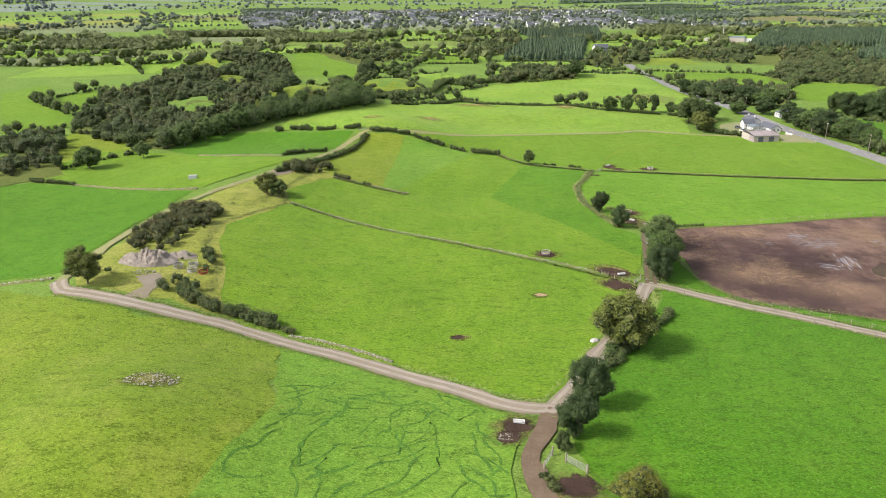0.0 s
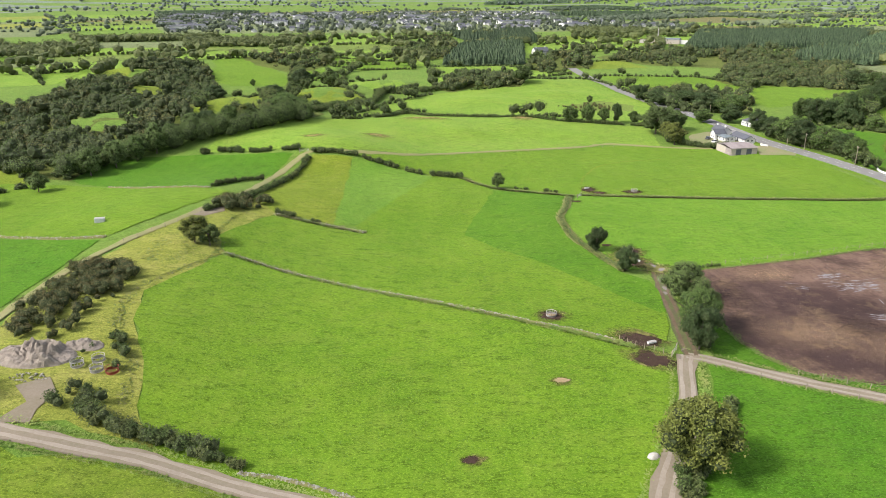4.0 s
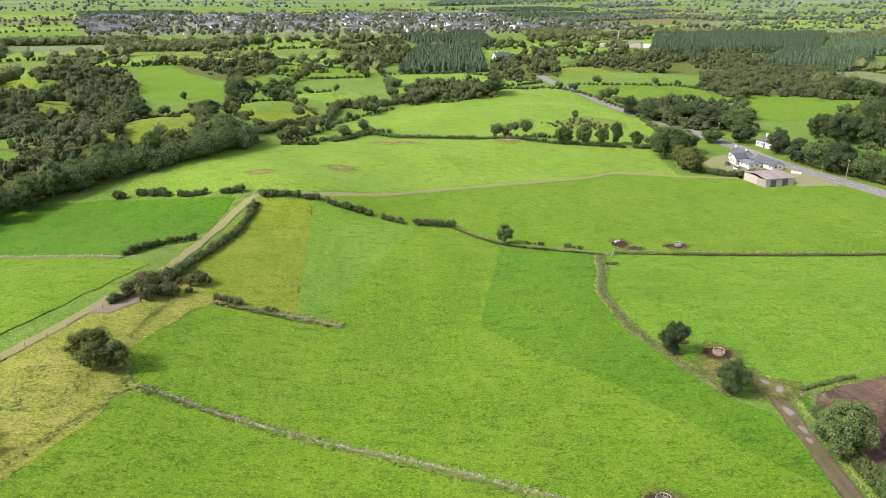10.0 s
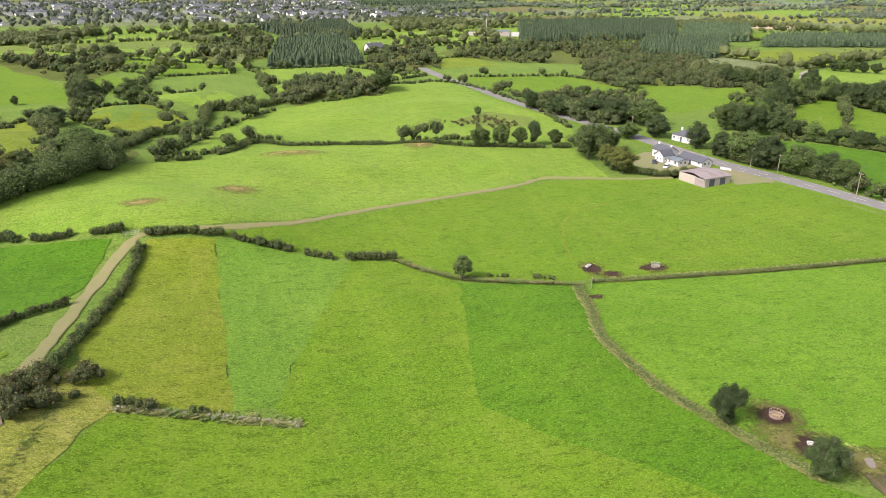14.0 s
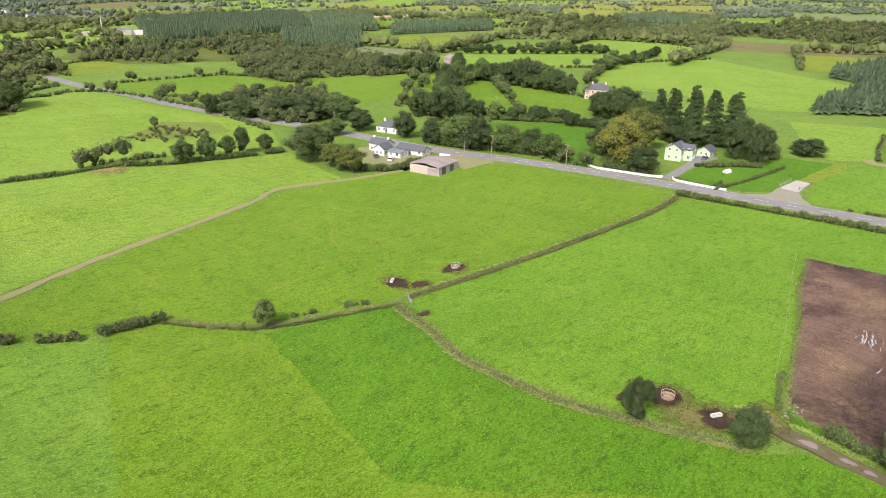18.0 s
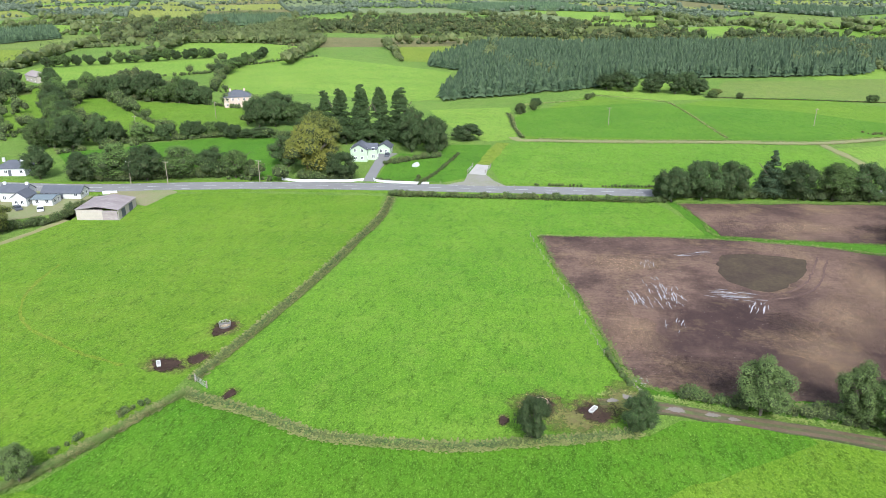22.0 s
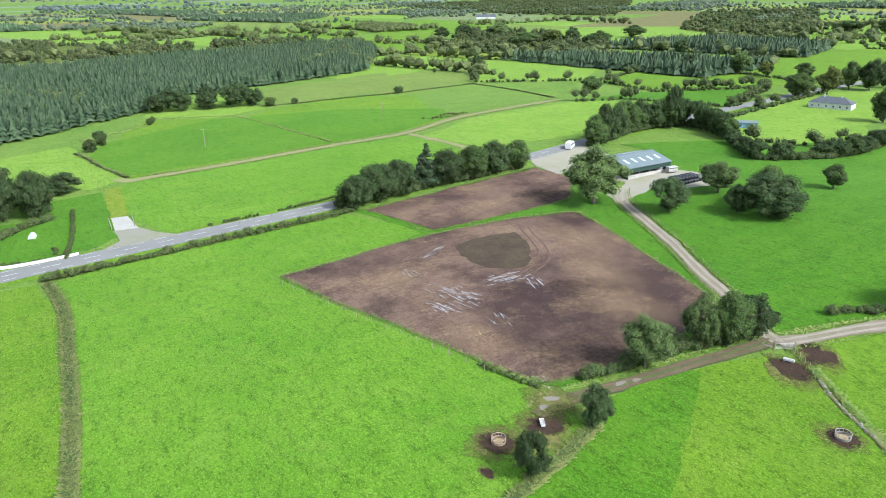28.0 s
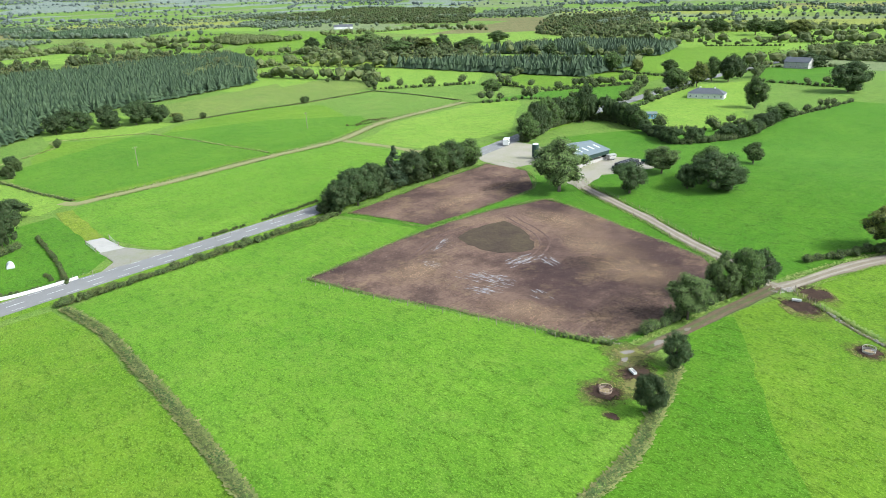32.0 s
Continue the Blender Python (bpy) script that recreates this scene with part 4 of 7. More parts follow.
FAR_TREES = [(556, -312, 15, 24), (611, -322, 16, 19), (445, -308, 13, 16), (437, -349, 11, 17), (318, -227, 15, 15), (294, -223, 11, 10), (275, -237, 11, 12), (350, -213, 12, 15), (459, -99, 11, 7), (454, -58, 4, 4), (598, -246, 15, 30), (629, -311, 13, 26), (614, -417, 14, 27), (751, -238, 14, 20), (764, -280, 14, 28), (724, -303, 17, 35), (228, -163, 14, 17), (224, -183, 16, 14), (230, -213, 17, 11), (221, -219, 18, 15), (223, -237, 15, 11), (397, -639, 20, 27), (357, -608, 25, 31), (337, -618, 31, 37), (459, -665, 18, 29), (496, -648, 15, 29), (210, -330, 10, 25), (214, -402, 14, 18), (256, -321, 10, 9), (385, 90, 4, 7), (380, 9, 4, 3), (326, 186, 5, 6),
             (-98, 489, 14, 17), (-79, 483, 13, 15), (-77, 336, 11, 18), (-90, 313, 9, 9), (54, 492, 12, 15), (-105, 433, 9, 16), (-143, 433, 9, 18), (88, 423, 5, 3), (-137, 505, 5, 4)]

rng_far = np.random.default_rng(11)
for i, (mat, poly) in enumerate(FAR_FIELDS):
    tagged(patch("far_field", poly, mat, 0.06 + 0.012 * (i % 7), 6.0 if i < 2 else 12.0, 0.8, i, 9.0), "distant green field with a mottled sward", "field", kind="structure")
tagged(patch("quarry_ground", [(600, 1020), (720, 960), (820, 1000), (700, 1120)], mottled("quarry_clay", (0.40, 0.30, 0.20), (0.30, 0.22, 0.15), (0.48, 0.40, 0.3), 0.02, 0.2), 0.2, 30, 3, 2, 12), "bare orange quarry ground", "quarry", kind="structure")
tagged(patch("lane_side_rough", [(-82, 86), (-77, 79), (-62, 76), (-46, 74), (-39, 72), (-46, 82), (-50, 95), (-58, 110), (-62, 125), (-57, 140), (-53, 153), (-58, 165), (-52, 182), (-48, 188), (-56, 200), (-61, 204), (-68, 180), (-79, 157), (-84, 139), (-84, 120), (-82, 100)], G_STRAW, 0.06, 8, 0.5, 3), "rough yellow ungrazed grass", "rough grass", kind="structure")


def foliage_line(rng, pts, height, width, per_m, size, gap=0.0, lumpy=0.35, squash=1.0):
    """Leaf quads of a hedge along a line."""
    line = smooth_line(pts, 1.0)
    nrm = sides(line)
    step = max(1, int(width * 0.35))
    cs, rs = [], []
    skip = 0
    for i in range(0, len(line), step):
        if rng.random() < gap * 0.15:
            skip = rng.integers(2, 6)
        if skip > 0:
            skip -= 1
            continue
        k = height * rng.uniform(1 - lumpy, 1 + lumpy * 0.6)
        r = min(k * 0.5, width * 0.55) * rng.uniform(0.8, 1.15)
        for zz in ((k - r, r * 0.7) if k > 1.5 * r else (max(0.1, k - r),)):
            x, y = line[i] + nrm[i] * rng.normal(0, width * 0.15)
            cs.append((x, y, hz(x, y) + zz))
            rs.append(r)
    if not cs:
        return np.zeros((0, 3)), np.zeros((0, 3)), np.zeros(0)
    n = int(per_m * len(line))
    return sprays(rng, np.array(cs), np.array(rs), n, size), np.array(cs), np.array(rs)


def hedge(pts, height, width, leaf=None, per_m=90, size=0.42, gap=0.0, label="", name="hedge", seed=0, group=""):
    rng = np.random.default_rng(seed + int(abs(pts[0][0]) * 3 + abs(pts[0][1])))
    q, cs, rs = foliage_line(rng, pts, height, width, per_m * 0.95, size * 0.85, gap)
    x, y = pts[0]
    base = np.array([x, y, hz(x, y)])
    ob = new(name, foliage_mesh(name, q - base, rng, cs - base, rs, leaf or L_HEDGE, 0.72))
    ob.location = base
    return tagged(ob, label or "overgrown dark green field hedge", "hedge", group)


def thicket(poly, height, leaf, spacing, per, size, label, name="thicket", seed=0, kind="stuff", spread=0.5):
    """Bushes filling an outline in plan, as one mass."""
    rng = np.random.default_rng(seed + 77)
    p = np.array(poly, float)
    lo, hi = p.min(0), p.max(0)
    n = int((hi[0] - lo[0]) * (hi[1] - lo[1]) / spacing**2) + 1
    x, y = rng.uniform(lo[0], hi[0], n), rng.uniform(lo[1], hi[1], n)
    ok = inside(poly, x, y)
    x, y = x[ok], y[ok]
    if not len(x):
        return None
    k = height * rng.uniform(1 - spread, 1 + spread, len(x))
    r = np.minimum(k * 0.5, spacing * 0.75) * rng.uniform(0.8, 1.2, len(x))
    g = h(x, y)
    c = np.concatenate([np.stack([x, y, g + k - r], 1), np.stack([x + rng.normal(0, r * 0.5), y + rng.normal(0, r * 0.5), g + k * 0.45], 1)])
    q = sprays(rng, c, np.concatenate([r, r]), int(per * 0.8 * len(x)), size * 0.85)
    ob = new(name, foliage_mesh(name, q, rng, c, np.concatenate([r, r]), leaf, 0.75))
    return tagged(ob, label, "scrub", kind=kind)


FLOOR = mottled("dark_forest_floor", (0.045, 0.062, 0.022), (0.06, 0.075, 0.028), (0.06, 0.05, 0.025), 0.05, 0.5)


def plantation(poly, height, spacing, tiers, boughs, label, seed=0, name="conifer_plantation"):
    """Rows of spruces, each a stack of ragged skirts of boughs round a leader."""
    rng = np.random.default_rng(seed + 5)
    p = np.array(poly, float)
    lo, hi = p.min(0), p.max(0)
    gx, gy = np.meshgrid(np.arange(lo[0], hi[0], spacing), np.arange(lo[1], hi[1], spacing))
    x = (gx + rng.normal(0, spacing * 0.25, gx.shape)).ravel()
    y = (gy + rng.normal(0, spacing * 0.25, gy.shape)).ravel()
    ok = inside(poly, x, y)
    x, y = x[ok], y[ok]
    n = len(x)
    swell = np.array([noise.noise(Vector((a / 40, b / 40, 5.0))) for a, b in zip(x, y)])
    ht = height * rng.uniform(0.82, 1.12, n) * (1 + 0.18 * swell)
    g = h(x, y)
    verts, tris, base = [], [], 0
    rim = 2 * boughs
    for t in range(tiers):
        z0, z1 = 0.10 + 0.80 * t / tiers, min(1.0, 0.10 + 0.80 * (t + 1) / tiers + 0.10)
        if t == tiers - 1:
            z1 = 1.0
        w = spacing * 1.0 * (1 - 0.88 * t / tiers) * rng.uniform(0.8, 1.15, n)
        turn = rng.uniform(0, 6.28, n)
        a = turn[:, None] + 2 * np.pi * np.arange(rim)[None] / rim
        far = np.where(np.arange(rim) % 2 == 0, 1.0, 0.55)[None] * rng.uniform(0.8, 1.15, (n, rim))
        zz = (z0 + np.where(np.arange(rim) % 2 == 0, -0.03, 0.06))[None] + rng.normal(0, 0.015, (n, rim))
        ring = np.stack([x[:, None] + np.cos(a) * far * w[:, None], y[:, None] + np.sin(a) * far * w[:, None], g[:, None] + zz * ht[:, None]], -1)
        tip = np.stack([x, y, g + z1 * ht], 1)[:, None]
        verts.append(np.concatenate([tip, ring], 1).reshape(-1, 3))
        k = np.arange(rim)
        f = np.stack([np.zeros(rim, int), 1 + k, 1 + (k + 1) % rim], 1)
        tris.append((base + (rim + 1) * np.arange(n)[:, None, None] + f[None]).reshape(-1, 3))
        base += n * (rim + 1)
    v, f = np.concatenate(verts), np.concatenate(tris)
    me = bpy.data.meshes.new(name)
    me.vertices.add(len(v))
    me.vertices.foreach_set("co", v.astype(np.float32).ravel())
    me.loops.add(3 * len(f))
    me.loops.foreach_set("vertex_index", f.astype(np.int32).ravel())
    me.polygons.add(len(f))
    me.polygons.foreach_set("loop_start", np.arange(0, 3 * len(f), 3, dtype=np.int32))
    me.polygons.foreach_set("use_smooth", np.zeros(len(f), bool))
    me.materials.append(L_PINE)
    me.update(calc_edges=True)
    me.validate()
    ob = new(name, me)
    mid = p.mean(0)
    # dark sheet under the trees, keeping the gaps between them dark
    tagged(patch("forest_floor", [tuple(mid + (u - mid) * 0.93) for u in p], FLOOR, 0.16, 30.0, 1.5, seed, 14.0), "dark olive forest floor", "forest floor", kind="structure")
    return tagged(ob, label, "forest", kind="stuff")


G_SCRUB = grass("scrub_floor", (0.068, 0.093, 0.021), (0.124, 0.143, 0.029), (0.161, 0.136, 0.047), 0.6)


def scrubwood(poly, seed, far):
    """Bushes and small trees of mixed size and tint with grassy clearings, one mass for each tint."""
    rng = np.random.default_rng(seed + 900)
    p = np.array(poly, float)
    lo, hi = p.min(0), p.max(0)
    step = 10.0 if far else 5.5
    gx, gy = np.meshgrid(np.arange(lo[0], hi[0], step), np.arange(lo[1], hi[1], step))
    x = (gx + rng.normal(0, step * 0.4, gx.shape)).ravel()
    y = (gy + rng.normal(0, step * 0.4, gy.shape)).ravel()
    ok = inside(poly, x, y)
    for clear in CLEARINGS:
        ok &= ~inside(clear, x, y)
    tagged(patch("scrub_ground", [tuple(v) for v in poly], G_SCRUB, 0.14, 20.0, 2.0, seed, 12.0), "olive rough ground under scrub", "rough grass", kind="structure")
    lots = ([], [], [], [])
    for a, b in zip(x[ok], y[ok]):
        k = noise.noise(Vector((a / 45, b / 45, 3.0))) + 0.35 * noise.noise(Vector((a / 14, b / 14, 7.0)))
        if k < -0.24:
            continue
        tint = noise.noise(Vector((a / 30, b / 30, 11.0))) + rng.normal(0, 0.25)
        lots[0 if tint < -0.2 else 1 if tint < 0.05 else 2 if tint < 0.3 else 3].append((a, b, (3.4 if k < 0 else 5.4) * rng.uniform(0.65, 1.75) * (1.3 if far else 1.0)))
    for leaf, rows in zip((L_HEDGE, L_SCRUB, L_BROAD, L_WOOD), lots):
        if not rows:
            continue
        cs, rs = [], []
        for a, b, ht in rows:
            z = hz(a, b)
            for _ in range(3 if far else 5):
                r = ht * rng.uniform(0.26, 0.42)
                u = rng.normal(0, ht * 0.24, 2)
                cs.append((a + u[0], b + u[1], z + max(r * 0.6, ht * rng.uniform(0.35, 1.0) - r)))
                rs.append(r)
        n = len(rows) * (44 if far else 110)
        q = sprays(rng, np.array(cs), np.array(rs), n, 1.25 if far else 0.62)
        tagged(new("scrub_woodland", foliage_mesh("scrub_woodland", q, rng, cs, rs, leaf, 0.78)), "mixed broadleaf woodland and scrub in varied greens", "scrub", kind="stuff")


CLEARINGS = [[(-101, 309), (-88, 331), (-102, 410), (-127, 436), (-134, 402), (-126, 332)], [(-208, 466), (-198, 479), (-175, 441), (-171, 412), (-185, 424)], [(-253, 509), (-277, 599), (-238, 541), (-229, 501)]]
for i, clear in enumerate(CLEARINGS):
    tagged(patch("rough_clearing", clear, G_YELLOW, 0.22, 8, 1.5, i), "rough yellow hill grass between scrub", "rough grass", kind="structure")
for i, (kind, poly) in enumerate(WOODS):
    far = np.hypot(np.mean([p[0] for p in poly]) - 20, np.mean([p[1] for p in poly]) - 150)
    if kind == "P":
        near = far < 420
        plantation(poly, 7.6 if near else 9.5, 2.5 if near else 4.2, 5 if near else 4, 5 if near else 4, "dense dark green conifer plantation", i)
    else:
        scrubwood(poly, 3 * i, far > 500)

VIEW_EAST = 168.0


def seen_side(x, y):
    a = math.degrees(math.atan2(x + 10, y - 120))
    return -48 < a < VIEW_EAST + 6


TAKEN = [poly for _, poly in FAR_FIELDS] + [poly for _, poly in WOODS] + [poly for _, poly, _ in FIELDS] + [PLOUGH_A, PLOUGH_B]
TOWN = [(-430, 1120), (100, 1150), (420, 1200), (440, 1500), (260, 1560), (260, 2000), (-700, 1900), (-600, 1500)]
TAKEN.append(TOWN)


def patchwork(cell, r0, r1, lift, seed, tall, size, per_blob, blob_step, leaf):
    """Fields in an uneven grid with hedges and trees on their bounds, between two distances."""
    rng = np.random.default_rng(seed)
    n = int(2 * r1 / cell) + 2
    turn = rng.uniform(0.2, 0.5)
    c, s = math.cos(turn), math.sin(turn)
    grid = np.zeros((n, n, 2))
    for i in range(n):
        for j in range(n):
            u = ((i - n / 2) + rng.uniform(-0.32, 0.32)) * cell * 1.25
            v = ((j - n / 2) + rng.uniform(-0.32, 0.32)) * cell * 0.85
            grid[i, j] = (60 + u * c - v * s, 170 + u * s + v * c)
    # farther rings take duller, paler, bluer fields, with distance haze painted in
    mats = [G_PALE, G_PALE, G_GROUND, G_ROUGH, G_MAIN, G_YELLOW, G_HAZE_FAR, G_PALE] if r1 < 1500 else [G_HAZE_FAR, G_PALE, G_STRAW, G_HAZE_FAR, G_BOG, G_PALE, G_ROUGH, G_STRAW] if r1 < 2500 else [G_HAZE_FARTHEST, G_HAZE_FAR, G_HAZE_FARTHEST, G_HAZE_FARTHEST]
    lots = {}
    cs, rs, conif = [], [], []
    for i in range(n - 1):
        for j in range(n - 1):
            quad = [grid[i, j], grid[i + 1, j], grid[i + 1, j + 1], grid[i, j + 1]]
            m = np.mean(quad, 0)
            d = math.hypot(m[0] - 20, m[1] - 150)
            if not (r0 < d < r1) or not seen_side(*m):
                continue
            if any(inside(p, m[0], m[1]) for p in TAKEN):
                continue
            k = rng.random()
            quad = [m + (p - m) * 0.985 for p in quad]
            if k < 0.86:
                lots.setdefault(int(rng.integers(0, len(mats))), []).append(quad)
            elif k < 0.96:
                area = cell * cell
                for _ in range(int(area / (blob_step * 1.6) ** 2)):
                    a, b = rng.random(2)
                    p = (quad[0] * (1 - a) + quad[1] * a) * (1 - b) + (quad[3] * (1 - a) + quad[2] * a) * b
                    r = tall * rng.uniform(0.35, 0.6)
                    cs.append((p[0], p[1], hz(*p) + r * 0.8))
                    rs.append(r)
            else:
                conif.append(quad)
            for a, b in ((0, 1), (1, 2)):
                if rng.random() < 0.8:
                    e0, e1 = quad[a], quad[b]
                    steps = int(np.hypot(*(e1 - e0)) / blob_step)
                    dense = rng.uniform(0.7, 1.0)
                    for t in range(steps):
                        if rng.random() < dense:
                            p = e0 + (e1 - e0) * (t + rng.random()) / max(1, steps)
                            big = rng.random() < 0.35
                            r = tall * (rng.uniform(0.45, 0.75) if big else rng.uniform(0.24, 0.42))
                            cs.append((p[0], p[1], hz(*p) + r * (0.95 if big else 0.6)))
                            rs.append(r)
    for k, quads in lots.items():
        verts, faces = [], []
        for q in quads:
            b = len(verts)
            m = 6 if cell < 150 else 3
            for a in range(m + 1):
                for e in range(m + 1):
                    u, v = a / m, e / m
                    p = (q[0] * (1 - u) + q[1] * u) * (1 - v) + (q[3] * (1 - u) + q[2] * u) * v
                    verts.append((p[0], p[1], hz(*p) + lift))
            for a in range(m):
                for e in range(m):
                    f = b + a * (m + 1) + e
                    faces.append((f, f + m + 1, f + m + 2, f + 1))
        me = mesh("distant_fields", verts, faces, [mats[k]], True)
        if me.polygons[0].normal.z < 0:
            me.flip_normals()
        tagged(new("distant_fields", me), "patchwork of distant green fields", "field", kind="structure")
    if cs:
        q = sprays(rng, np.array(cs), np.array(rs), per_blob * len(cs), size)
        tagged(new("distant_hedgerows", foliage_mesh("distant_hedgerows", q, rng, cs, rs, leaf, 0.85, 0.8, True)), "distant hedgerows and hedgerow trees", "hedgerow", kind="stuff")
    for i, q in enumerate(conif):
        plantation([tuple(p) for p in q], tall * 1.1, max(5.0, size * 2.2), 2, 4, "distant dark conifer wood", i + seed, "distant_wood")


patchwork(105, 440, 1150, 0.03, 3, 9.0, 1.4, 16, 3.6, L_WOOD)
patchwork(170, 1150, 2300, 0.05, 4, 9.0, 2.6, 3, 8.0, L_HAZE_FAR)
patchwork(280, 2300, 4700, 0.05, 5, 13.0, 5.0, 2, 17.0, L_HAZE_FARTHEST)

kinds_far = ("broad", "dark", "wide", "ash", "broad", "olive")
for i, (x, y, ht, wd) in enumerate(FAR_TREES):
    plant(kinds_far[i % 6], x, y, max(4, min(ht, 20)), max(4, min(wd, 30)), i, "hedgerow trees")

# hedges with trees on the bounds of the mapped far fields
edge_c, edge_r = [], []
for number, (mat, poly) in enumerate(FAR_FIELDS):
    for a, b in zip(poly, poly[1:] + poly[:1]):
        a, b = np.array(a, float), np.array(b, float)
        length = np.hypot(*(b - a))
        dense = rng_far.uniform(0.85, 1.0) if rng_far.random() < 0.7 else 0.0
        m = (a + b) / 2
        if length > 160 or inside(FIELDS[13][1], m[0], m[1]) or math.hypot(m[0] - 60, m[1] - 60) < 110:
            dense = 0.0
        if number == 1 or (165 < m[0] < 470 and -60 < m[1] < 250):
            dense = 0.0
        for t in range(int(length / 1.6)):
            if rng_far.random() < dense:
                p = a + (b - a) * (t + rng_far.random()) * 1.6 / length + rng_far.normal(0, 0.7, 2)
                big = rng_far.random() < 0.12
                r = rng_far.uniform(2.2, 4.0) if big else rng_far.uniform(0.8, 1.7)
                for _ in range(3 if big else 1):
                    u = rng_far.normal(0, r * 0.4, 3) * ((1, 1, 0.35) if big else (0, 0, 0))
                    edge_c.append((p[0] + u[0], p[1] + u[1], hz(*p) + max(r * 0.5, r * (1.15 if big else 0.55) + u[2])))
                    edge_r.append(r * (0.75 if big else 1.0))
q = sprays(np.random.default_rng(8), np.array(edge_c), np.array(edge_r), 40 * len(edge_c), 0.6)
tagged(new("field_hedgerows", foliage_mesh("field_hedgerows", q, np.random.default_rng(18), edge_c, edge_r, L_HEDGE, 0.75)), "bushy hedgerows between the farther fields", "hedgerow", kind="stuff")

# ---- hedges and scrub near the path ----
HEDGES = [
    ([(-3, 249.5), (8, 248)], 2.3, 2.4, 0.0), ([(-30, 259.5), (-21, 256.5), (-17, 254.5)], 2.2, 2.4, 0.0), ([(-13, 252.5), (-7, 250)], 2.0, 2.2, 0.0), ([(-50, 261), (-41, 261), (-33, 260.5)], 2.2, 2.6, 0.0),
    ([(-51, 256), (-53, 239), (-57, 212), (-60, 197), (-67, 182)], 2.2, 2.4, 0.0), ([(-75, 214), (-70, 224), (-63, 231)], 1.8, 2.2, 0.0), ([(-97, 271), (-87, 272), (-78, 268), (-68, 265.5), (-56, 264)], 2.4, 2.6, 0.5),
    ([(-54, 337), (-37, 345), (-21, 381), (-7, 373), (11, 369), (33, 358), (60, 351), (103, 348)], 1.9, 1.8, 0.3), ([(-105, 309), (-95, 320), (-70, 365), (-62, 404), (-43, 419), (-40, 463), (-19, 468), (13, 490), (20, 494)], 4.0, 6.0, 0.3),
    ([(41, 225), (37, 227)], 1.3, 1.4, 0.0), ([(31, 229.5), (27, 231)], 1.0, 1.2, 0.0), ([(-53, 78), (-45, 75), (-38, 73.2), (-31, 71.6)], 2.8, 3.6, 0.0), ([(-30, 70.5), (-26, 69)], 1.4, 1.8, 0.0),
    ([(33, 58), (38, 66), (44, 76), (50, 86)], 1.8, 2.2, 0.2), ([(57.5, 141), (56.5, 130), (55, 118), (53, 108)], 2.4, 2.8, 0.0), ([(158, 217), (161, 193), (164, 171), (168, 135)], 1.7, 3.0, 0.1),
    ([(178, 174), (181, 150), (185, 131)], 0.9, 1.2, 0.3), ([(164, -29), (150, -17), (140, -10), (133, -19), (128, -45), (133, -87)], 3.0, 4.0, 0.1), ([(173, 137), (175, 120), (178, 100), (179.5, 75), (180, 64)], 3.6, 4.5, 0.0),
    ([(171, 211), (190, 208), (214, 206)], 1.2, 1.2, 0.0), ([(176, 213), (180, 213)], 1.0, 1.4, 0.0), ([(172, 252), (171, 244), (174, 235)], 3.2, 5.0, 0.0), ([(106, 318), (112, 310), (118, 304), (127, 303)], 2.6, 3.6, 0.0), ([(128, 306), (134, 303), (138, 302)], 2.4, 3.0, 0.0),
    ([(200, 345), (212, 330), (226, 305), (232, 280)], 2.6, 3.0, 0.3), ([(-48, 189), (-43, 188)], 1.9, 2.2, 0.0), ([(-37, 187), (-35, 186.5)], 1.3, 1.4, 0.0), ([(22.5, 27), (24, 24)], 1.0, 1.6, 0.0),
    ([(-160, 181.5), (-150, 180), (-141, 178)], 1.6, 2.2, 0.0), ([(192, 22), (198, 4), (204, -10), (207, -28), (206, -44), (190, -45), (172, -35)], 4.0, 5.0, 0.0), ([(60, 149), (64, 150.5), (72, 153)], 0.9, 1.0, 0.4), ([(195, 229), (203, 222), (208, 214)], 1.5, 2.0, 0.2),
    ([(155, 325), (158, 308), (165, 291), (170, 273)], 3.6, 5.0, 0.0), ([(236, 264), (238, 246), (236, 228), (224, 213)], 6.0, 6.0, 0.0), ([(174, 226), (172.5, 218), (173, 211)], 1.0, 1.4, 0.0), ([(196, 226), (204, 219), (209, 212)], 2.2, 3.0, 0.0)]
for i, (pts, ht, wd, gap) in enumerate(HEDGES):
    far = math.hypot(pts[0][0] + 10, pts[0][1] - 150) > 260
    hedge(pts, ht, wd, None, (70 if far else 130) * min(2.4, max(1.0, wd / 2.2)), 0.55 if far else 0.35, gap, seed=i)

belt = hedge([(-137, 240), (-134, 254), (-128, 265), (-119, 277), (-108, 286), (-97, 294), (-88, 301), (-77, 313), (-66, 333)], 8.5, 10.0, L_ASH, 260, 0.6, 0.0, "dense belt of tall bushy trees at the field edge", "tree_belt", 71)
tagged(belt, "dense belt of tall bushy trees at the field edge", "woodland", kind="stuff")
thicket([(-80, 105), (-84, 126), (-84, 139), (-79, 143), (-67, 135), (-66.5, 120), (-67, 104), (-68, 100), (-74, 100)], 2.4, L_SCRUB, 2.2, 150, 0.36, "dense dark gorse and bramble thicket on a bank", "gorse_thicket", 1)
thicket([(-61, 95), (-58, 102), (-52.5, 98), (-53, 91), (-57, 93)], 1.6, L_HEDGE, 2.0, 130, 0.34, "brambles round the dumped feeders", "bramble_patch", 2)
thicket([(-59.5, 79), (-52, 80), (-51, 84), (-55, 86), (-59.5, 82)], 1.7, L_HEDGE, 2.0, 130, 0.34, "low bushes beside the gravel yard", "bramble_patch", 3)
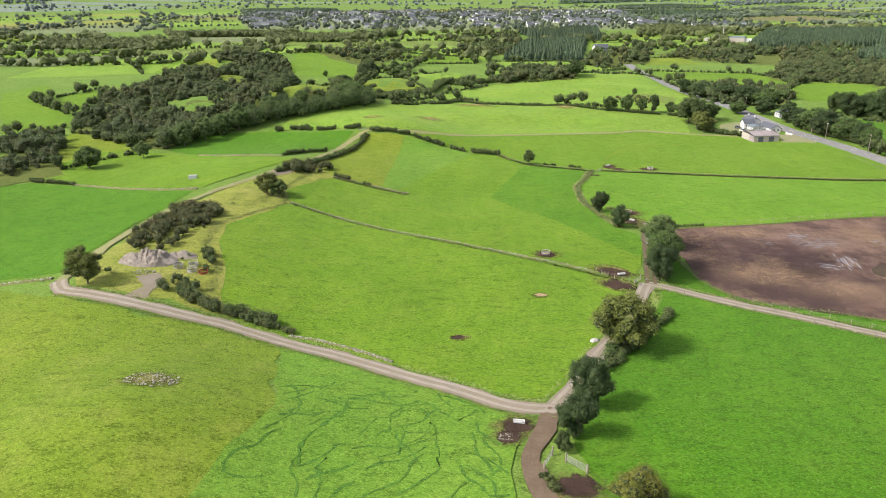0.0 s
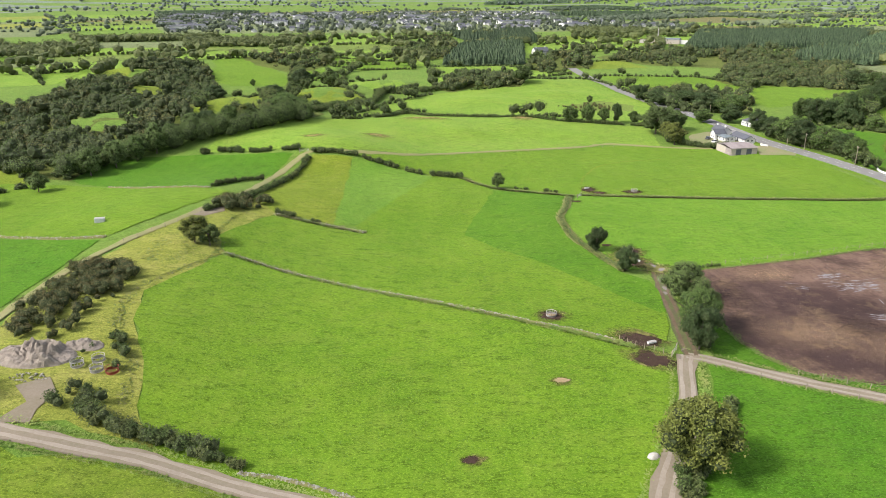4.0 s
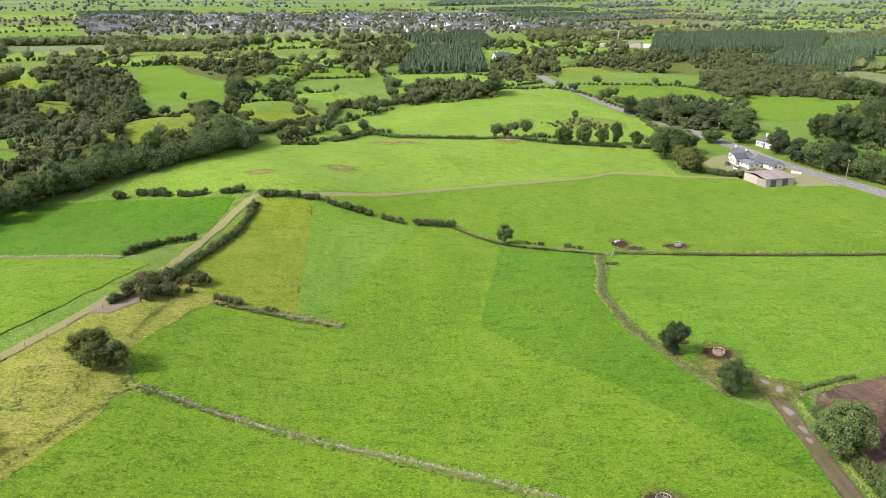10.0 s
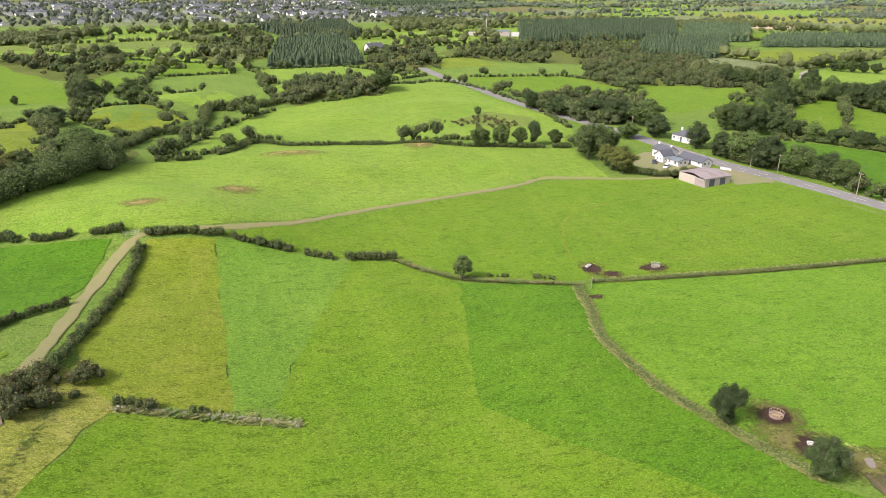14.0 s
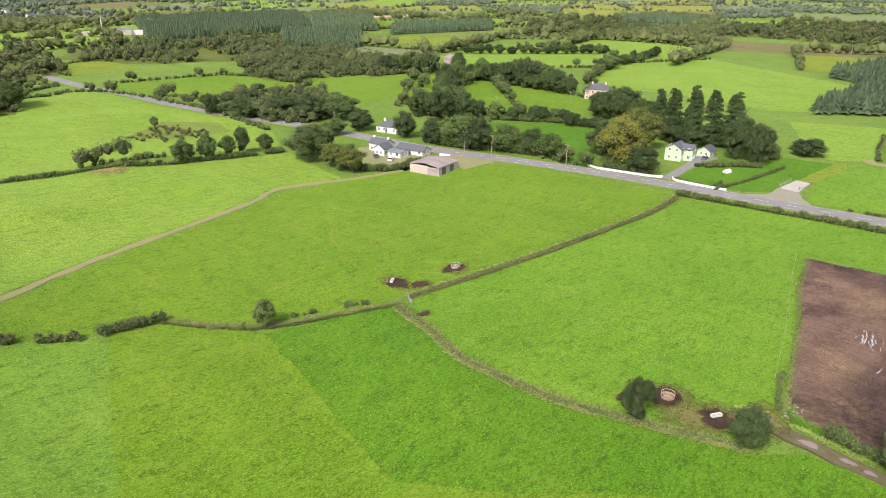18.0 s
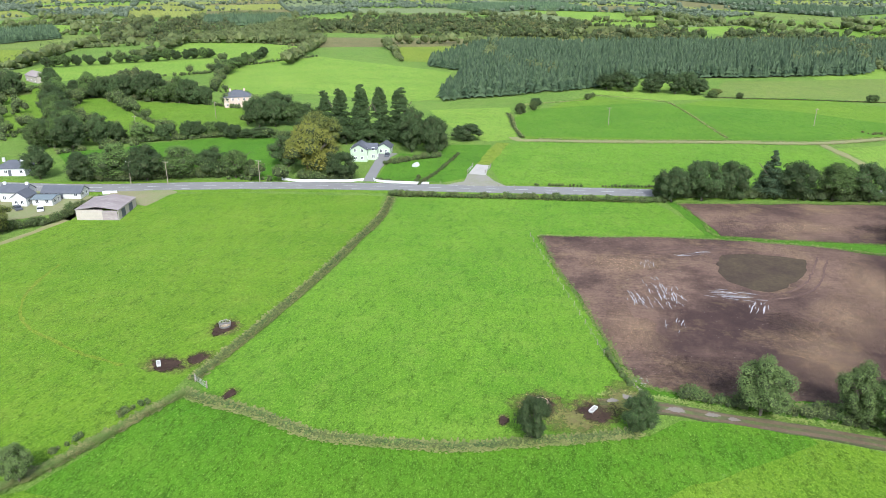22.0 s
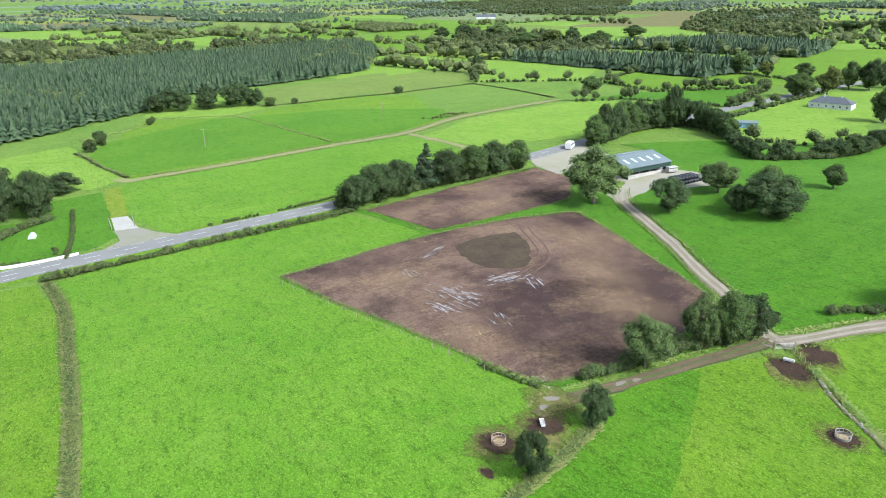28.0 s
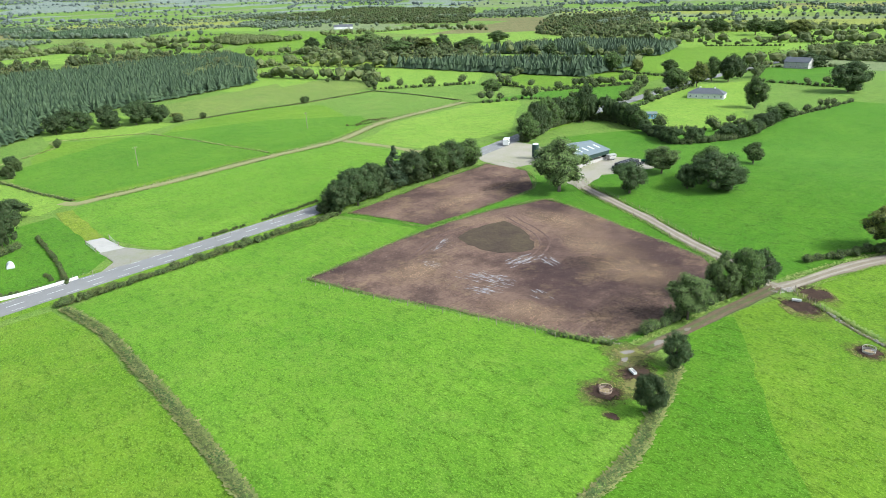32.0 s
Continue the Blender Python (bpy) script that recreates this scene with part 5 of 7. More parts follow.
thicket([(-66, 186), (-60, 184), (-52, 193), (-50, 200), (-57, 203), (-63, 197)], 2.6, L_SCRUB, 2.2, 150, 0.36, "dense dark gorse thicket beside the lane", "gorse_thicket", 4)
thicket([(-79, 84), (-73, 83), (-72, 87), (-78, 88)], 1.3, L_HEDGE, 2.0, 120, 0.34, "low bramble bushes below the rock", "bramble_patch", 5)
thicket([(32, 59), (38, 64), (44, 74), (47, 82), (43, 78), (36, 68)], 1.6, L_HEDGE, 1.8, 130, 0.34, "brambles under the lane trees", "bramble_patch", 6)


# ---- long grass on banks, verges and ditches ----
def tufts(name, pts, width, per_m, height, leaf, label, seed=0):
    rng = np.random.default_rng(seed)
    line = smooth_line(pts, 0.5)
    nrm = sides(line)
    n = int(per_m * len(line) * 0.5)
    i = rng.integers(0, len(line), n)
    off = rng.normal(0, width * 0.33, n)
    p = line[i] + nrm[i] * off[:, None] + rng.normal(0, 0.15, (n, 2))
    z = h(p[:, 0], p[:, 1]) + 0.05
    a = rng.uniform(0, 2 * np.pi, n)
    ht = height * rng.uniform(0.3, 1.2, n)
    w = ht * rng.uniform(0.8, 1.8, n)
    lean = np.stack([-np.sin(a), np.cos(a)], 1) * (ht * rng.uniform(1.3, 3.0, n))[:, None]
    base = np.stack([p[:, 0], p[:, 1], z], 1)
    side = np.stack([np.cos(a), np.sin(a), np.zeros(n)], 1) * w[:, None] * 0.5
    top = base + np.concatenate([lean, ht[:, None]], 1)
    q = np.stack([base - side, base + side, top + side * 0.7, top - side * 0.7], 1).reshape(-1, 3)
    me = quads_mesh(name, q, n, leaf)
    land_normals(me)
    return tagged(new(name, me), label, "long grass", kind="stuff")


DITCH_A = [(44, 219), (40.7, 205), (37.7, 196), (37.7, 184), (38.7, 173), (41.5, 164), (43.5, 157), (46.5, 148.5)]
DITCH_E = [(49, 221), (64, 219), (78, 217.5), (94, 216), (112, 215), (137, 214), (156, 216)]
HEDGE_B = [(8, 247.5), (14, 238.5), (20, 232), (27, 228), (40, 222.5), (45, 220)]
BANKS = [(DITCH_A, 1.0, 9, 0.35), (DITCH_E, 1.2, 14, 0.35), (HEDGE_B, 1.2, 40, 0.5), (PLOUGH_A + PLOUGH_A[:1], 1.6, 45, 0.45), (PLOUGH_B + PLOUGH_B[:1], 1.4, 35, 0.4),
         ([(-53, 152.8), (-28, 141.7), (3, 127.7), (39, 107.5)], 1.2, 30, 0.4), ([(x, y + 2.6) for x, y in SOUTH_LANE], 1.2, 30, 0.35), ([(x, y - 2.6) for x, y in SOUTH_LANE], 1.2, 30, 0.35),
         ([(x + 2.6, y - 1.0) for x, y in LANE_UP], 1.4, 34, 0.4), ([(x - 2.4, y + 1.0) for x, y in LANE_UP], 1.0, 24, 0.35), ([(x, y + 2.6) for x, y in BARN_LANE], 1.2, 30, 0.4), ([(x, y - 2.6) for x, y in BARN_LANE], 1.2, 30, 0.4),
         ([(x + 3, y) for x, y in MUD_LANE], 1.5, 34, 0.4), ([(-56, 190), (-59, 168), (-55, 152), (-60, 138), (-64, 124), (-60, 108), (-52, 94), (-48, 82)], 3.0, 22, 0.35),
         ([(-70, 158), (-70, 145), (-62, 150), (-64, 170)], 6.0, 24, 0.35), ([(-32, 256), (-32, 187)], 0.5, 3, 0.2), ([(-48, 188), (-28, 184), (-21, 182)], 1.6, 40, 0.45), ([(159, 215), (163, 180), (167, 140)], 1.4, 40, 0.5)]
for i, (pts, wd, per, ht) in enumerate(BANKS):
    low = i not in (0, 1, 2, 5, 16, 17)
    tufts("long_grass", pts, wd * (0.7 if low else 1.0), per * (0.7 if low else 1.5), ht * (0.5 if low else 0.75), L_VERGE if i in (0, 1, 4, 5, 6, 7, 8, 9, 10, 11, 12) else L_STRAW, "straw-coloured long grass on the field bank", i)


EAST_BANKS = ([(303.4, 196.8), (288, 193.5), (272, 190.8), (250, 185)], [(352, 117.7), (330, 113), (303.5, 108.5), (264.6, 102.4)], [(330.8, 193.7), (340, 180), (355, 161), (371, 156), (357, 120)], [(378, 95), (376, 78), (378, 45), (378, 12), (383, -20), (387, -50)], [(387, -50), (350, -54), (308, -54)],
              [(x - 2.6, y) for x, y in EAST_TRACK[2:]], [(x + 2.8, y) for x, y in EAST_TRACK[2:]])
for i, bank in enumerate(EAST_BANKS):
    tufts("bank_grass", bank, 1.2, 10 if i < 5 else 5, 0.34, L_REED, "straw-coloured grass on an old field bank", 90 + i)
    if i in (0, 3, 4):
        tufts("bank_weeds", [(x + 0.7, y + 0.9) for x, y in bank], 0.9, 9, 0.45, L_HEDGE, "dark weeds along an old field bank", 110 + i)
thicket([(284, 42), (289, 44), (295, 26), (293, 14), (289, 16)], 0.7, L_SCRUB, 2.0, 60, 0.4, "heap of cut branches beside the track", "brush_heap", 9)
thicket([(66, 410), (84, 420), (98, 418), (100, 398), (92, 388), (78, 390)], 1.3, L_SCRUB, 3.4, 90, 0.4, "brambles and bracken in a hollow", "bramble_patch", 10)

for i, ditch in enumerate((DITCH_A, DITCH_E)):
    line = smooth_line(ditch, 4.0)
    for off in (-0.7, 0.7):
        tufts("ditch_grass", [tuple(p) for p in line + sides(line) * off], 0.4, 26, 0.30, L_REED, "pale dry grass along the ditch edge", 50 + i)
    # no ditch is cut here: dark weed tufts stand in for its shade
    tufts("ditch_weeds", ditch, 0.55, 60, 0.30, L_HEDGE, "dark weeds that also stand in for the ditch's shade", 60 + i)


def sward(name, poly, per_m2, height, leaf, label, seed):
    """Single tussocks standing out of a grazed field."""
    rng = np.random.default_rng(seed)
    p = np.array(poly, float)
    lo, hi = p.min(0), p.max(0)
    n = int((hi - lo).prod() * per_m2)
    x, y = rng.uniform(lo[0], hi[0], n), rng.uniform(lo[1], hi[1], n)
    ok = inside(poly, x, y)
    x, y = x[ok], y[ok]
    n = len(x)
    a = rng.uniform(0, 2 * np.pi, n)
    ht = height * rng.uniform(0.4, 1.4, n) ** 1.5
    w = ht * rng.uniform(1.0, 2.2, n)
    base = np.stack([x, y, h(x, y) + 0.09], 1)
    side = np.stack([np.cos(a), np.sin(a), np.zeros(n)], 1) * w[:, None] * 0.5
    lean = np.stack([-np.sin(a), np.cos(a), np.zeros(n)], 1) * (ht * rng.uniform(1.5, 3.0, n))[:, None]
    top = base + lean + np.stack([np.zeros(n), np.zeros(n), ht], 1)
    q = np.stack([base - side * 0.7, base + side, top + side * 0.7, top - side * 0.5], 1).reshape(-1, 3)
    me = quads_mesh(name, q, n, leaf)
    land_normals(me)
    tagged(new(name, me), label, "grass", kind="stuff")


for i, (name, poly, mat) in enumerate(FIELDS):
    per = {"field_west": 0.3, "field_west_upper": 0.3, "field_northwest": 0.3, "field_beyond_track": 0.0, "field_headland": 0.0, "field_roadside": 0.3, "field_hummocks": 0.5, "field_southwest": 0.8}.get(name, 1.3)
    if per:
        part_of = [p for p in poly if p[1] > -30] if name in ("field_southwest", "field_south", "field_southeast") else poly
        sward("grass_tussocks", part_of, per, 0.085, L_SWARD, "tussocks of longer grass in the grazed field", i)

# ---- road lines, pads and yards ----
PAINT = mottled("worn_road_paint", (0.52, 0.52, 0.50), (0.40, 0.40, 0.39), (0.30, 0.30, 0.29), 0.5, 4.0, 0.8, 0.1, 0.005, 0.4)
road = bpy.data.objects["road"]
centre = smooth_line(ROAD, 1.0)
cross = sides(centre)


def strip_on_road(i0, i1, off, width, name):
    v, f = [], []
    for k, i in enumerate(range(i0, min(i1, len(centre) - 1) + 1)):
        for s_ in (-width / 2, width / 2):
            x, y = centre[i] + cross[i] * (off + s_)
            u = off / 4.0
            v.append((x, y, hz(x, y) + 0.235 + 0.06 * (1 - u * u)))
        if k:
            b = 2 * k - 2
            f.append((b, b + 2, b + 3, b + 1))
    me = mesh(name, v, f, [PAINT])
    if me.polygons and me.polygons[0].normal.z < 0:
        me.flip_normals()
    return child(name, me, road)


start = int(np.argmin(np.abs(centre[:, 1] - 420)))
stop = int(np.argmin(np.abs(centre[:, 1] + 60)))
for i in range(start, stop, 9):
    strip_on_road(i, i + 4, 0.0, 0.22, "lane_dash")
for off in (-3.0, 3.0):
    for i in range(start, stop, 6):
        strip_on_road(i, i + 3, off, 0.14, "edge_dash")
tagged(ribbon("road_verge_west", [tuple(p) for p in (smooth_line(ROAD, 8.0) + sides(smooth_line(ROAD, 8.0)) * -5.0)], 2.2, G_MAIN, 0.15, 0.3), "mown grass road verge", "verge", kind="structure")
tagged(ribbon("road_verge_east", [tuple(p) for p in (smooth_line(ROAD, 8.0) + sides(smooth_line(ROAD, 8.0)) * 5.0)], 2.2, G_MAIN, 0.15, 0.3), "mown grass road verge", "verge", kind="structure")
APRON = mottled("apron_gravel", (0.20, 0.185, 0.16), (0.16, 0.17, 0.09), (0.26, 0.24, 0.21), 0.2, 1.6)
tagged(patch("concrete_pad", [(188, 197.5), (201, 197), (200.5, 192.5), (187, 191.5)], CONCRETE, 0.30, 4, 0.05, 1), "pale concrete entrance pad", "pad", kind="structure")
tagged(patch("pad_apron", [(172.5, 203), (178, 197.5), (188, 198), (188, 191.5), (181, 188), (175, 183), (173.5, 190)], APRON, 0.24, 4, 0.5, 2), "gravel entrance apron", "apron", kind="structure")
YARD = mottled("yard_gravel", (0.27, 0.235, 0.20), (0.19, 0.19, 0.085), (0.33, 0.30, 0.265), 0.10, 1.5)
YARD_GREEN = mottled("overgrown_yard", (0.19, 0.165, 0.085), (0.12, 0.175, 0.035), (0.25, 0.215, 0.15), 0.14, 1.4)
tagged(patch("barn_yard", [(128, 68), (136, 64), (141, 52), (143, 50), (163, 52), (165, 60), (180, 58), (190, 52), (196, 40), (199, 22), (186, 24), (168, 30), (160, 25), (148, 26), (133, 24), (124, 26), (122, 34), (126, 44), (132, 50), (130, 58)], YARD, 0.20, 6, 0.5, 3), "gravel farmyard round the barn", "yard", kind="structure")
tagged(patch("shed_yard", [(136, 286), (150, 284), (153, 290), (147, 304), (136, 303), (121, 300), (121, 305), (140, 307)], YARD_GREEN, 0.22, 5, 0.4, 4), "gravel yard beside the block shed", "yard", kind="structure")
tagged(patch("house_drive", [(172, 230), (172, 226.5), (190, 229), (206, 230), (212, 229), (212, 236), (196, 233.5)], TAR, 0.24, 4, 0.1, 5), "tarred house drive", "drive", kind="structure")
tagged(patch("house_lawn", [(172, 226), (171, 212), (190, 209), (210, 208), (212, 228), (190, 228)], G_LUSH, 0.19, 5, 0.1, 6), "mown green garden lawn", "lawn", kind="structure")
tagged(patch("farmhouse_yard", [(116, 318), (128, 306), (141, 306), (143, 330), (130, 336), (120, 330)], YARD_GREEN, 0.20, 5, 0.3, 7), "gravel yard at the white farmhouse", "yard", kind="structure")
tagged(patch("gravel_bend", [(-64, 75), (-59, 75), (-59, 83), (-62, 87), (-66, 84), (-62, 80)], GRAVEL, 0.16, 4, 0.4, 8), "gravel pull-in by the rock", "yard", kind="structure")
tagged(patch("lane_gravel_patch", [(-71, 178), (-66, 178), (-62, 184), (-64, 190), (-68, 188)], GRAVEL, 0.21, 4, 0.5, 9), "grey gravel spread beside the lane", "yard", kind="structure")


def blob(name, x, y, rx, ry, mat, lift, label, turn=0.0, seed=0, category="mud patch"):
    rng = np.random.default_rng(seed + int(abs(x) * 10))
    pts = []
    for k in range(26):
        a = 2 * math.pi * k / 26
        r = 1 + rng.normal(0, 0.13) + 0.12 * math.sin(3 * a + seed)
        u, w = math.cos(a) * rx * r, math.sin(a) * ry * r
        c, s_ = math.cos(radians(turn)), math.sin(radians(turn))
        pts.append((x + u * c - w * s_, y + u * s_ + w * c))
    return tagged(patch(name, pts, mat, lift, 3.0, 0.15, seed, 1.0), label, category, kind="structure")


def ragged(name, a, b_, c, soft=0.55, strength=1.0):
    """Worn ground that thins out raggedly towards its rim."""
    m, nt, b = material(name, 0.95)
    b.inputs["Specular IOR Level"].default_value = 0.08
    v = coords(nt)
    col = mixed(nt, noise_fac(nt, v, 0.5, 5, 0.65), a, b_)
    fine = noise_fac(nt, v, 2.4, 6, 0.8)
    col = mixed(nt, scaled(nt, fine, 0.6), col, c)
    nt.links.new(col, b.inputs["Base Color"])
    bumped(nt, b, fine, 0.9, 0.15)
    g = nt.nodes.new("ShaderNodeTexCoord")
    sub = nt.nodes.new("ShaderNodeVectorMath")
    sub.operation = "SUBTRACT"
    sub.inputs[1].default_value = (0.5, 0.5, 0.0)
    nt.links.new(g.outputs["Generated"], sub.inputs[0])
    flat = nt.nodes.new("ShaderNodeVectorMath")
    flat.operation = "MULTIPLY"
    flat.inputs[1].default_value = (2, 2, 0)
    nt.links.new(sub.outputs[0], flat.inputs[0])
    ln = nt.nodes.new("ShaderNodeVectorMath")
    ln.operation = "LENGTH"
    nt.links.new(flat.outputs[0], ln.inputs[0])
    n = noise_fac(nt, v, 0.9, 6, 0.75, 0.25, 0.75)
    add = nt.nodes.new("ShaderNodeMath")
    add.operation = "MULTIPLY_ADD"
    nt.links.new(n, add.inputs[0])
    add.inputs[1].default_value = 0.9
    nt.links.new(ln.outputs["Value"], add.inputs[2])
    edge = nt.nodes.new("ShaderNodeMapRange")
    edge.inputs["From Min"].default_value, edge.inputs["From Max"].default_value = 1.35 - soft, 1.35
    edge.inputs["To Min"].default_value, edge.inputs["To Max"].default_value = strength, 0.0
    nt.links.new(add.outputs[0], edge.inputs["Value"])
    nt.links.new(edge.outputs[0], b.inputs["Alpha"])
    return m


THIN_MUD = ragged("poached_grass", (0.17, 0.15, 0.06), (0.21, 0.24, 0.05), (0.08, 0.055, 0.035), 0.7)
HILLMUD = ragged("eroded_hill_earth", (0.30, 0.22, 0.10), (0.27, 0.28, 0.07), (0.16, 0.10, 0.06), 0.9, 1.0)
SOFT_MUD = ragged("trodden_mud_patch", (0.045, 0.028, 0.022), (0.085, 0.055, 0.037), (0.025, 0.016, 0.013), 0.3)
RUBBLE_CORE = mottled("rubble_core", (0.17, 0.15, 0.07), (0.21, 0.24, 0.06), (0.10, 0.08, 0.05), 0.5, 2.4, 0.95, 0.8, 0.15)
STRAW = mottled("old_straw", (0.27, 0.20, 0.10), (0.20, 0.145, 0.075), (0.34, 0.27, 0.15), 0.6, 4.0, 0.95, 0.6, 0.08, 0.6)
for i, (x, y, rx, ry, turn) in enumerate(((25, 121.5, 2.5, 2.2, 0), (51.2, 163.2, 3.0, 2.4, 20), (51.2, 154.8, 3.2, 2.6, 60), (52.5, 228.5, 3.4, 2.0, 70), (55.5, 224.0, 2.0, 1.7, 0), (67.5, 225, 2.8, 2.0, 10),
                                          (41, 110.5, 4.6, 2.3, -30), (41, 102.6, 4.4, 2.3, -40), (18.6, 39.6, 2.6, 2.0, 0), (17.5, 36.3, 2.0, 1.4, 30), (27, 25, 2.8, 2.4, 0), (6.8, 71.5, 1.3, 1.0, 0), (46.2, 168.3, 1.2, 0.7, 0), (45.5, 213, 1.4, 1.0, 0))):
    blob("poached_ground", x, y, rx * 1.8, ry * 1.8, THIN_MUD, 0.16, "thin trampled grass round the mud", turn, i + 40)
    blob("mud_patch", x, y, rx * 1.15, ry * 1.15, SOFT_MUD, 0.18, "dark trodden mud in the grass", turn, i)
blob("poached_ground", 55, 149.5, 6.0, 5.0, THIN_MUD, 0.23, "thin trampled grass at the lane end", 20, 97)
blob("poached_ground", 48, 158, 7.0, 6.0, THIN_MUD, 0.165, "thin trampled grass between feeder and trough", 60, 98)
blob("bare_hill_patch", -8, 344, 14, 6.0, HILLMUD, 0.16, "brown eroded hillside patch", 5, 60)
blob("bare_hill_patch", -28, 300, 8, 6, HILLMUD, 0.16, "brown eroded hillside patch", 20, 61)
blob("bare_hill_patch", 40, 352, 9, 6.5, HILLMUD, 0.2, "brown eroded hillside patch", 8, 65)
blob("bare_hill_patch", -52, 280, 7, 5, HILLMUD, 0.16, "brown eroded hillside patch", -10, 62)
blob("straw_ring", 23.3, 94.6, 2.6, 2.0, THIN_MUD, 0.16, "trampled ring round old straw", 0, 63)
blob("straw_heap", 23.3, 94.6, 1.2, 0.8, STRAW, 0.19, "spread of pale old feeding straw", 0, 64, "straw")

WATER, wnt, wb = material("standing_water", 0.2)
wb.inputs["Base Color"].default_value, wb.inputs["Specular IOR Level"].default_value = (0.20, 0.17, 0.14, 1), 0.5
for i, (x, y, rx, ry, turn) in enumerate(((56, 149.5, 1.1, 0.7, 60), (54.8, 152.0, 0.9, 0.5, 100), (53.3, 137.2, 0.5, 1.0, 0), (52.6, 134.2, 0.45, 0.9, 0), (53.8, 142.5, 0.7, 1.3, 0), (48.3, 106.5, 0.7, 0.3, 30), (46.5, 103.2, 0.8, 0.35, 80))):
    blob("puddle", x, y, rx, ry, WATER, 0.24, "shallow muddy puddle reflecting the sky", turn, i + 80, "puddle")

tagged(ribbon("worn_path", [(92, 281), (80, 278), (72, 274), (63, 266.4), (57, 255), (53, 244), (51, 236)], 0.7, G_YELLOW, 0.165, 0.18, 2, 12, 1.5), "faint worn path through the pasture", "path", kind="structure")

# ---- tilled field details ----
WEEDY = mottled("unbroken_weedy_soil", (0.062, 0.045, 0.036), (0.105, 0.082, 0.050), (0.035, 0.026, 0.022), 0.16, 1.2, 0.95, 0.8, 0.2, 0.6, spec=0.05)
TRACK = mottled("tyre_print_soil", (0.10, 0.065, 0.055), (0.17, 0.11, 0.085), (0.07, 0.046, 0.04), 0.25, 1.2, 0.95, 0.6, 0.15, 0.5, spec=0.05)
tagged(patch("weedy_island", [(125.6, 124.9), (127.5, 119), (127.4, 112.8), (125.8, 106.1), (119, 107.5), (113.2, 110.5), (108, 114), (105.4, 117), (105.3, 121.9), (109.1, 126.2), (114.6, 127.5), (121.5, 126.2)], WEEDY, 0.215, 3, 0.35, 1, 2.0), "dark weedy island left in the tilled field", "weeds", kind="structure")
DRY = ragged("dry_tan_soil", (0.36, 0.235, 0.15), (0.42, 0.30, 0.18), (0.17, 0.105, 0.075), 1.0, 0.6)
DAMP = ragged("damp_dark_soil", (0.085, 0.056, 0.048), (0.12, 0.08, 0.06), (0.05, 0.034, 0.03), 1.0, 0.8)
for i, (x, y, rx, ry, mat, turn) in enumerate(((76, 116, 17, 9, DRY, -5), (116, 149, 13, 6, DRY, -70), (80, 148, 14, 6, DRY, 25), (65, 134, 9, 13, DAMP, 10), (89, 118, 7, 5, DAMP, 40), (112, 96, 18, 7, DRY, -12), (92, 106, 17, 8, DRY, -15), (150, 100, 6, 16, DRY, 10), (152, 80, 5, 10, DAMP, -30))):
    blob("soil_patch", x, y, rx, ry, mat, 0.205 + 0.004 * i, "broad drier or damper stretch of tilled soil", turn, i + 120, "soil patch")
rng_p = np.random.default_rng(21)
# wet ruts: smooth, with the sky's glint also put into a pale base colour
GLINT_RUT, _, wr = material("wet_glint_rut", 0.12)
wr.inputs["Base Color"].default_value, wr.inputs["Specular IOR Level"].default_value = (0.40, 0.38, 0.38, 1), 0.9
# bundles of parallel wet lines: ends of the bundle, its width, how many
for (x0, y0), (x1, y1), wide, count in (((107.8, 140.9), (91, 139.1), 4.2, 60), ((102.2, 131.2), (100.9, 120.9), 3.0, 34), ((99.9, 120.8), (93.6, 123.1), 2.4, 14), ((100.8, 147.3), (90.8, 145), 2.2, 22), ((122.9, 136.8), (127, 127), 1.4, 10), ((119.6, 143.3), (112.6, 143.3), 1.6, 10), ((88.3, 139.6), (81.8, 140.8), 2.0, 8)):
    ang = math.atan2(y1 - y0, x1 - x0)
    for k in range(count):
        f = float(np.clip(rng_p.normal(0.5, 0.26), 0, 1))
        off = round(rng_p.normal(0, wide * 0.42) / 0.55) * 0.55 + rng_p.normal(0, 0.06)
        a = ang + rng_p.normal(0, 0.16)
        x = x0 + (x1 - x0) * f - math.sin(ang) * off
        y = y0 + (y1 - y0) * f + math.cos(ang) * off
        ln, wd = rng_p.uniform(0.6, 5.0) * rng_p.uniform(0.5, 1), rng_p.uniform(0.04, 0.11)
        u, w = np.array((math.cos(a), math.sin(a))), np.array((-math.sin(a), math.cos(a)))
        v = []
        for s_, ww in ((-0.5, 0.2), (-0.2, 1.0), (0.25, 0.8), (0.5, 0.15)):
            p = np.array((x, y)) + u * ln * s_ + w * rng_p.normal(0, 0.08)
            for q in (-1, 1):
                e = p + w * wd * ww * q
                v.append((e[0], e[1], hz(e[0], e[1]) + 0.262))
        me = mesh("wet_glint_rut", v, [(0, 2, 3, 1), (2, 4, 5, 3), (4, 6, 7, 5)], [GLINT_RUT])
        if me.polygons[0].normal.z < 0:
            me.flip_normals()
        tagged(new("wet_glint_rut", me), "thin wet rut with a pale painted glint", "rut", kind="structure")
for k, pts in enumerate(([(127, 101), (120, 103.5), (113, 106), (107, 109.5), (103, 114), (100.5, 119), (99, 123)], [(128, 103), (121, 105.5), (114, 108.2), (108.5, 111.5), (104.6, 115.5), (102.4, 120), (101, 124)], [(129, 116), (128.5, 126), (126, 134), (123, 141)], [(131, 117), (130.4, 127), (127.6, 135), (124.6, 142)])):
    tagged(ribbon("tyre_track", pts, 0.45, TRACK, 0.245, 0.12, 2, k, 1.0), "dark curved tyre track in soil", "rut", kind="structure")

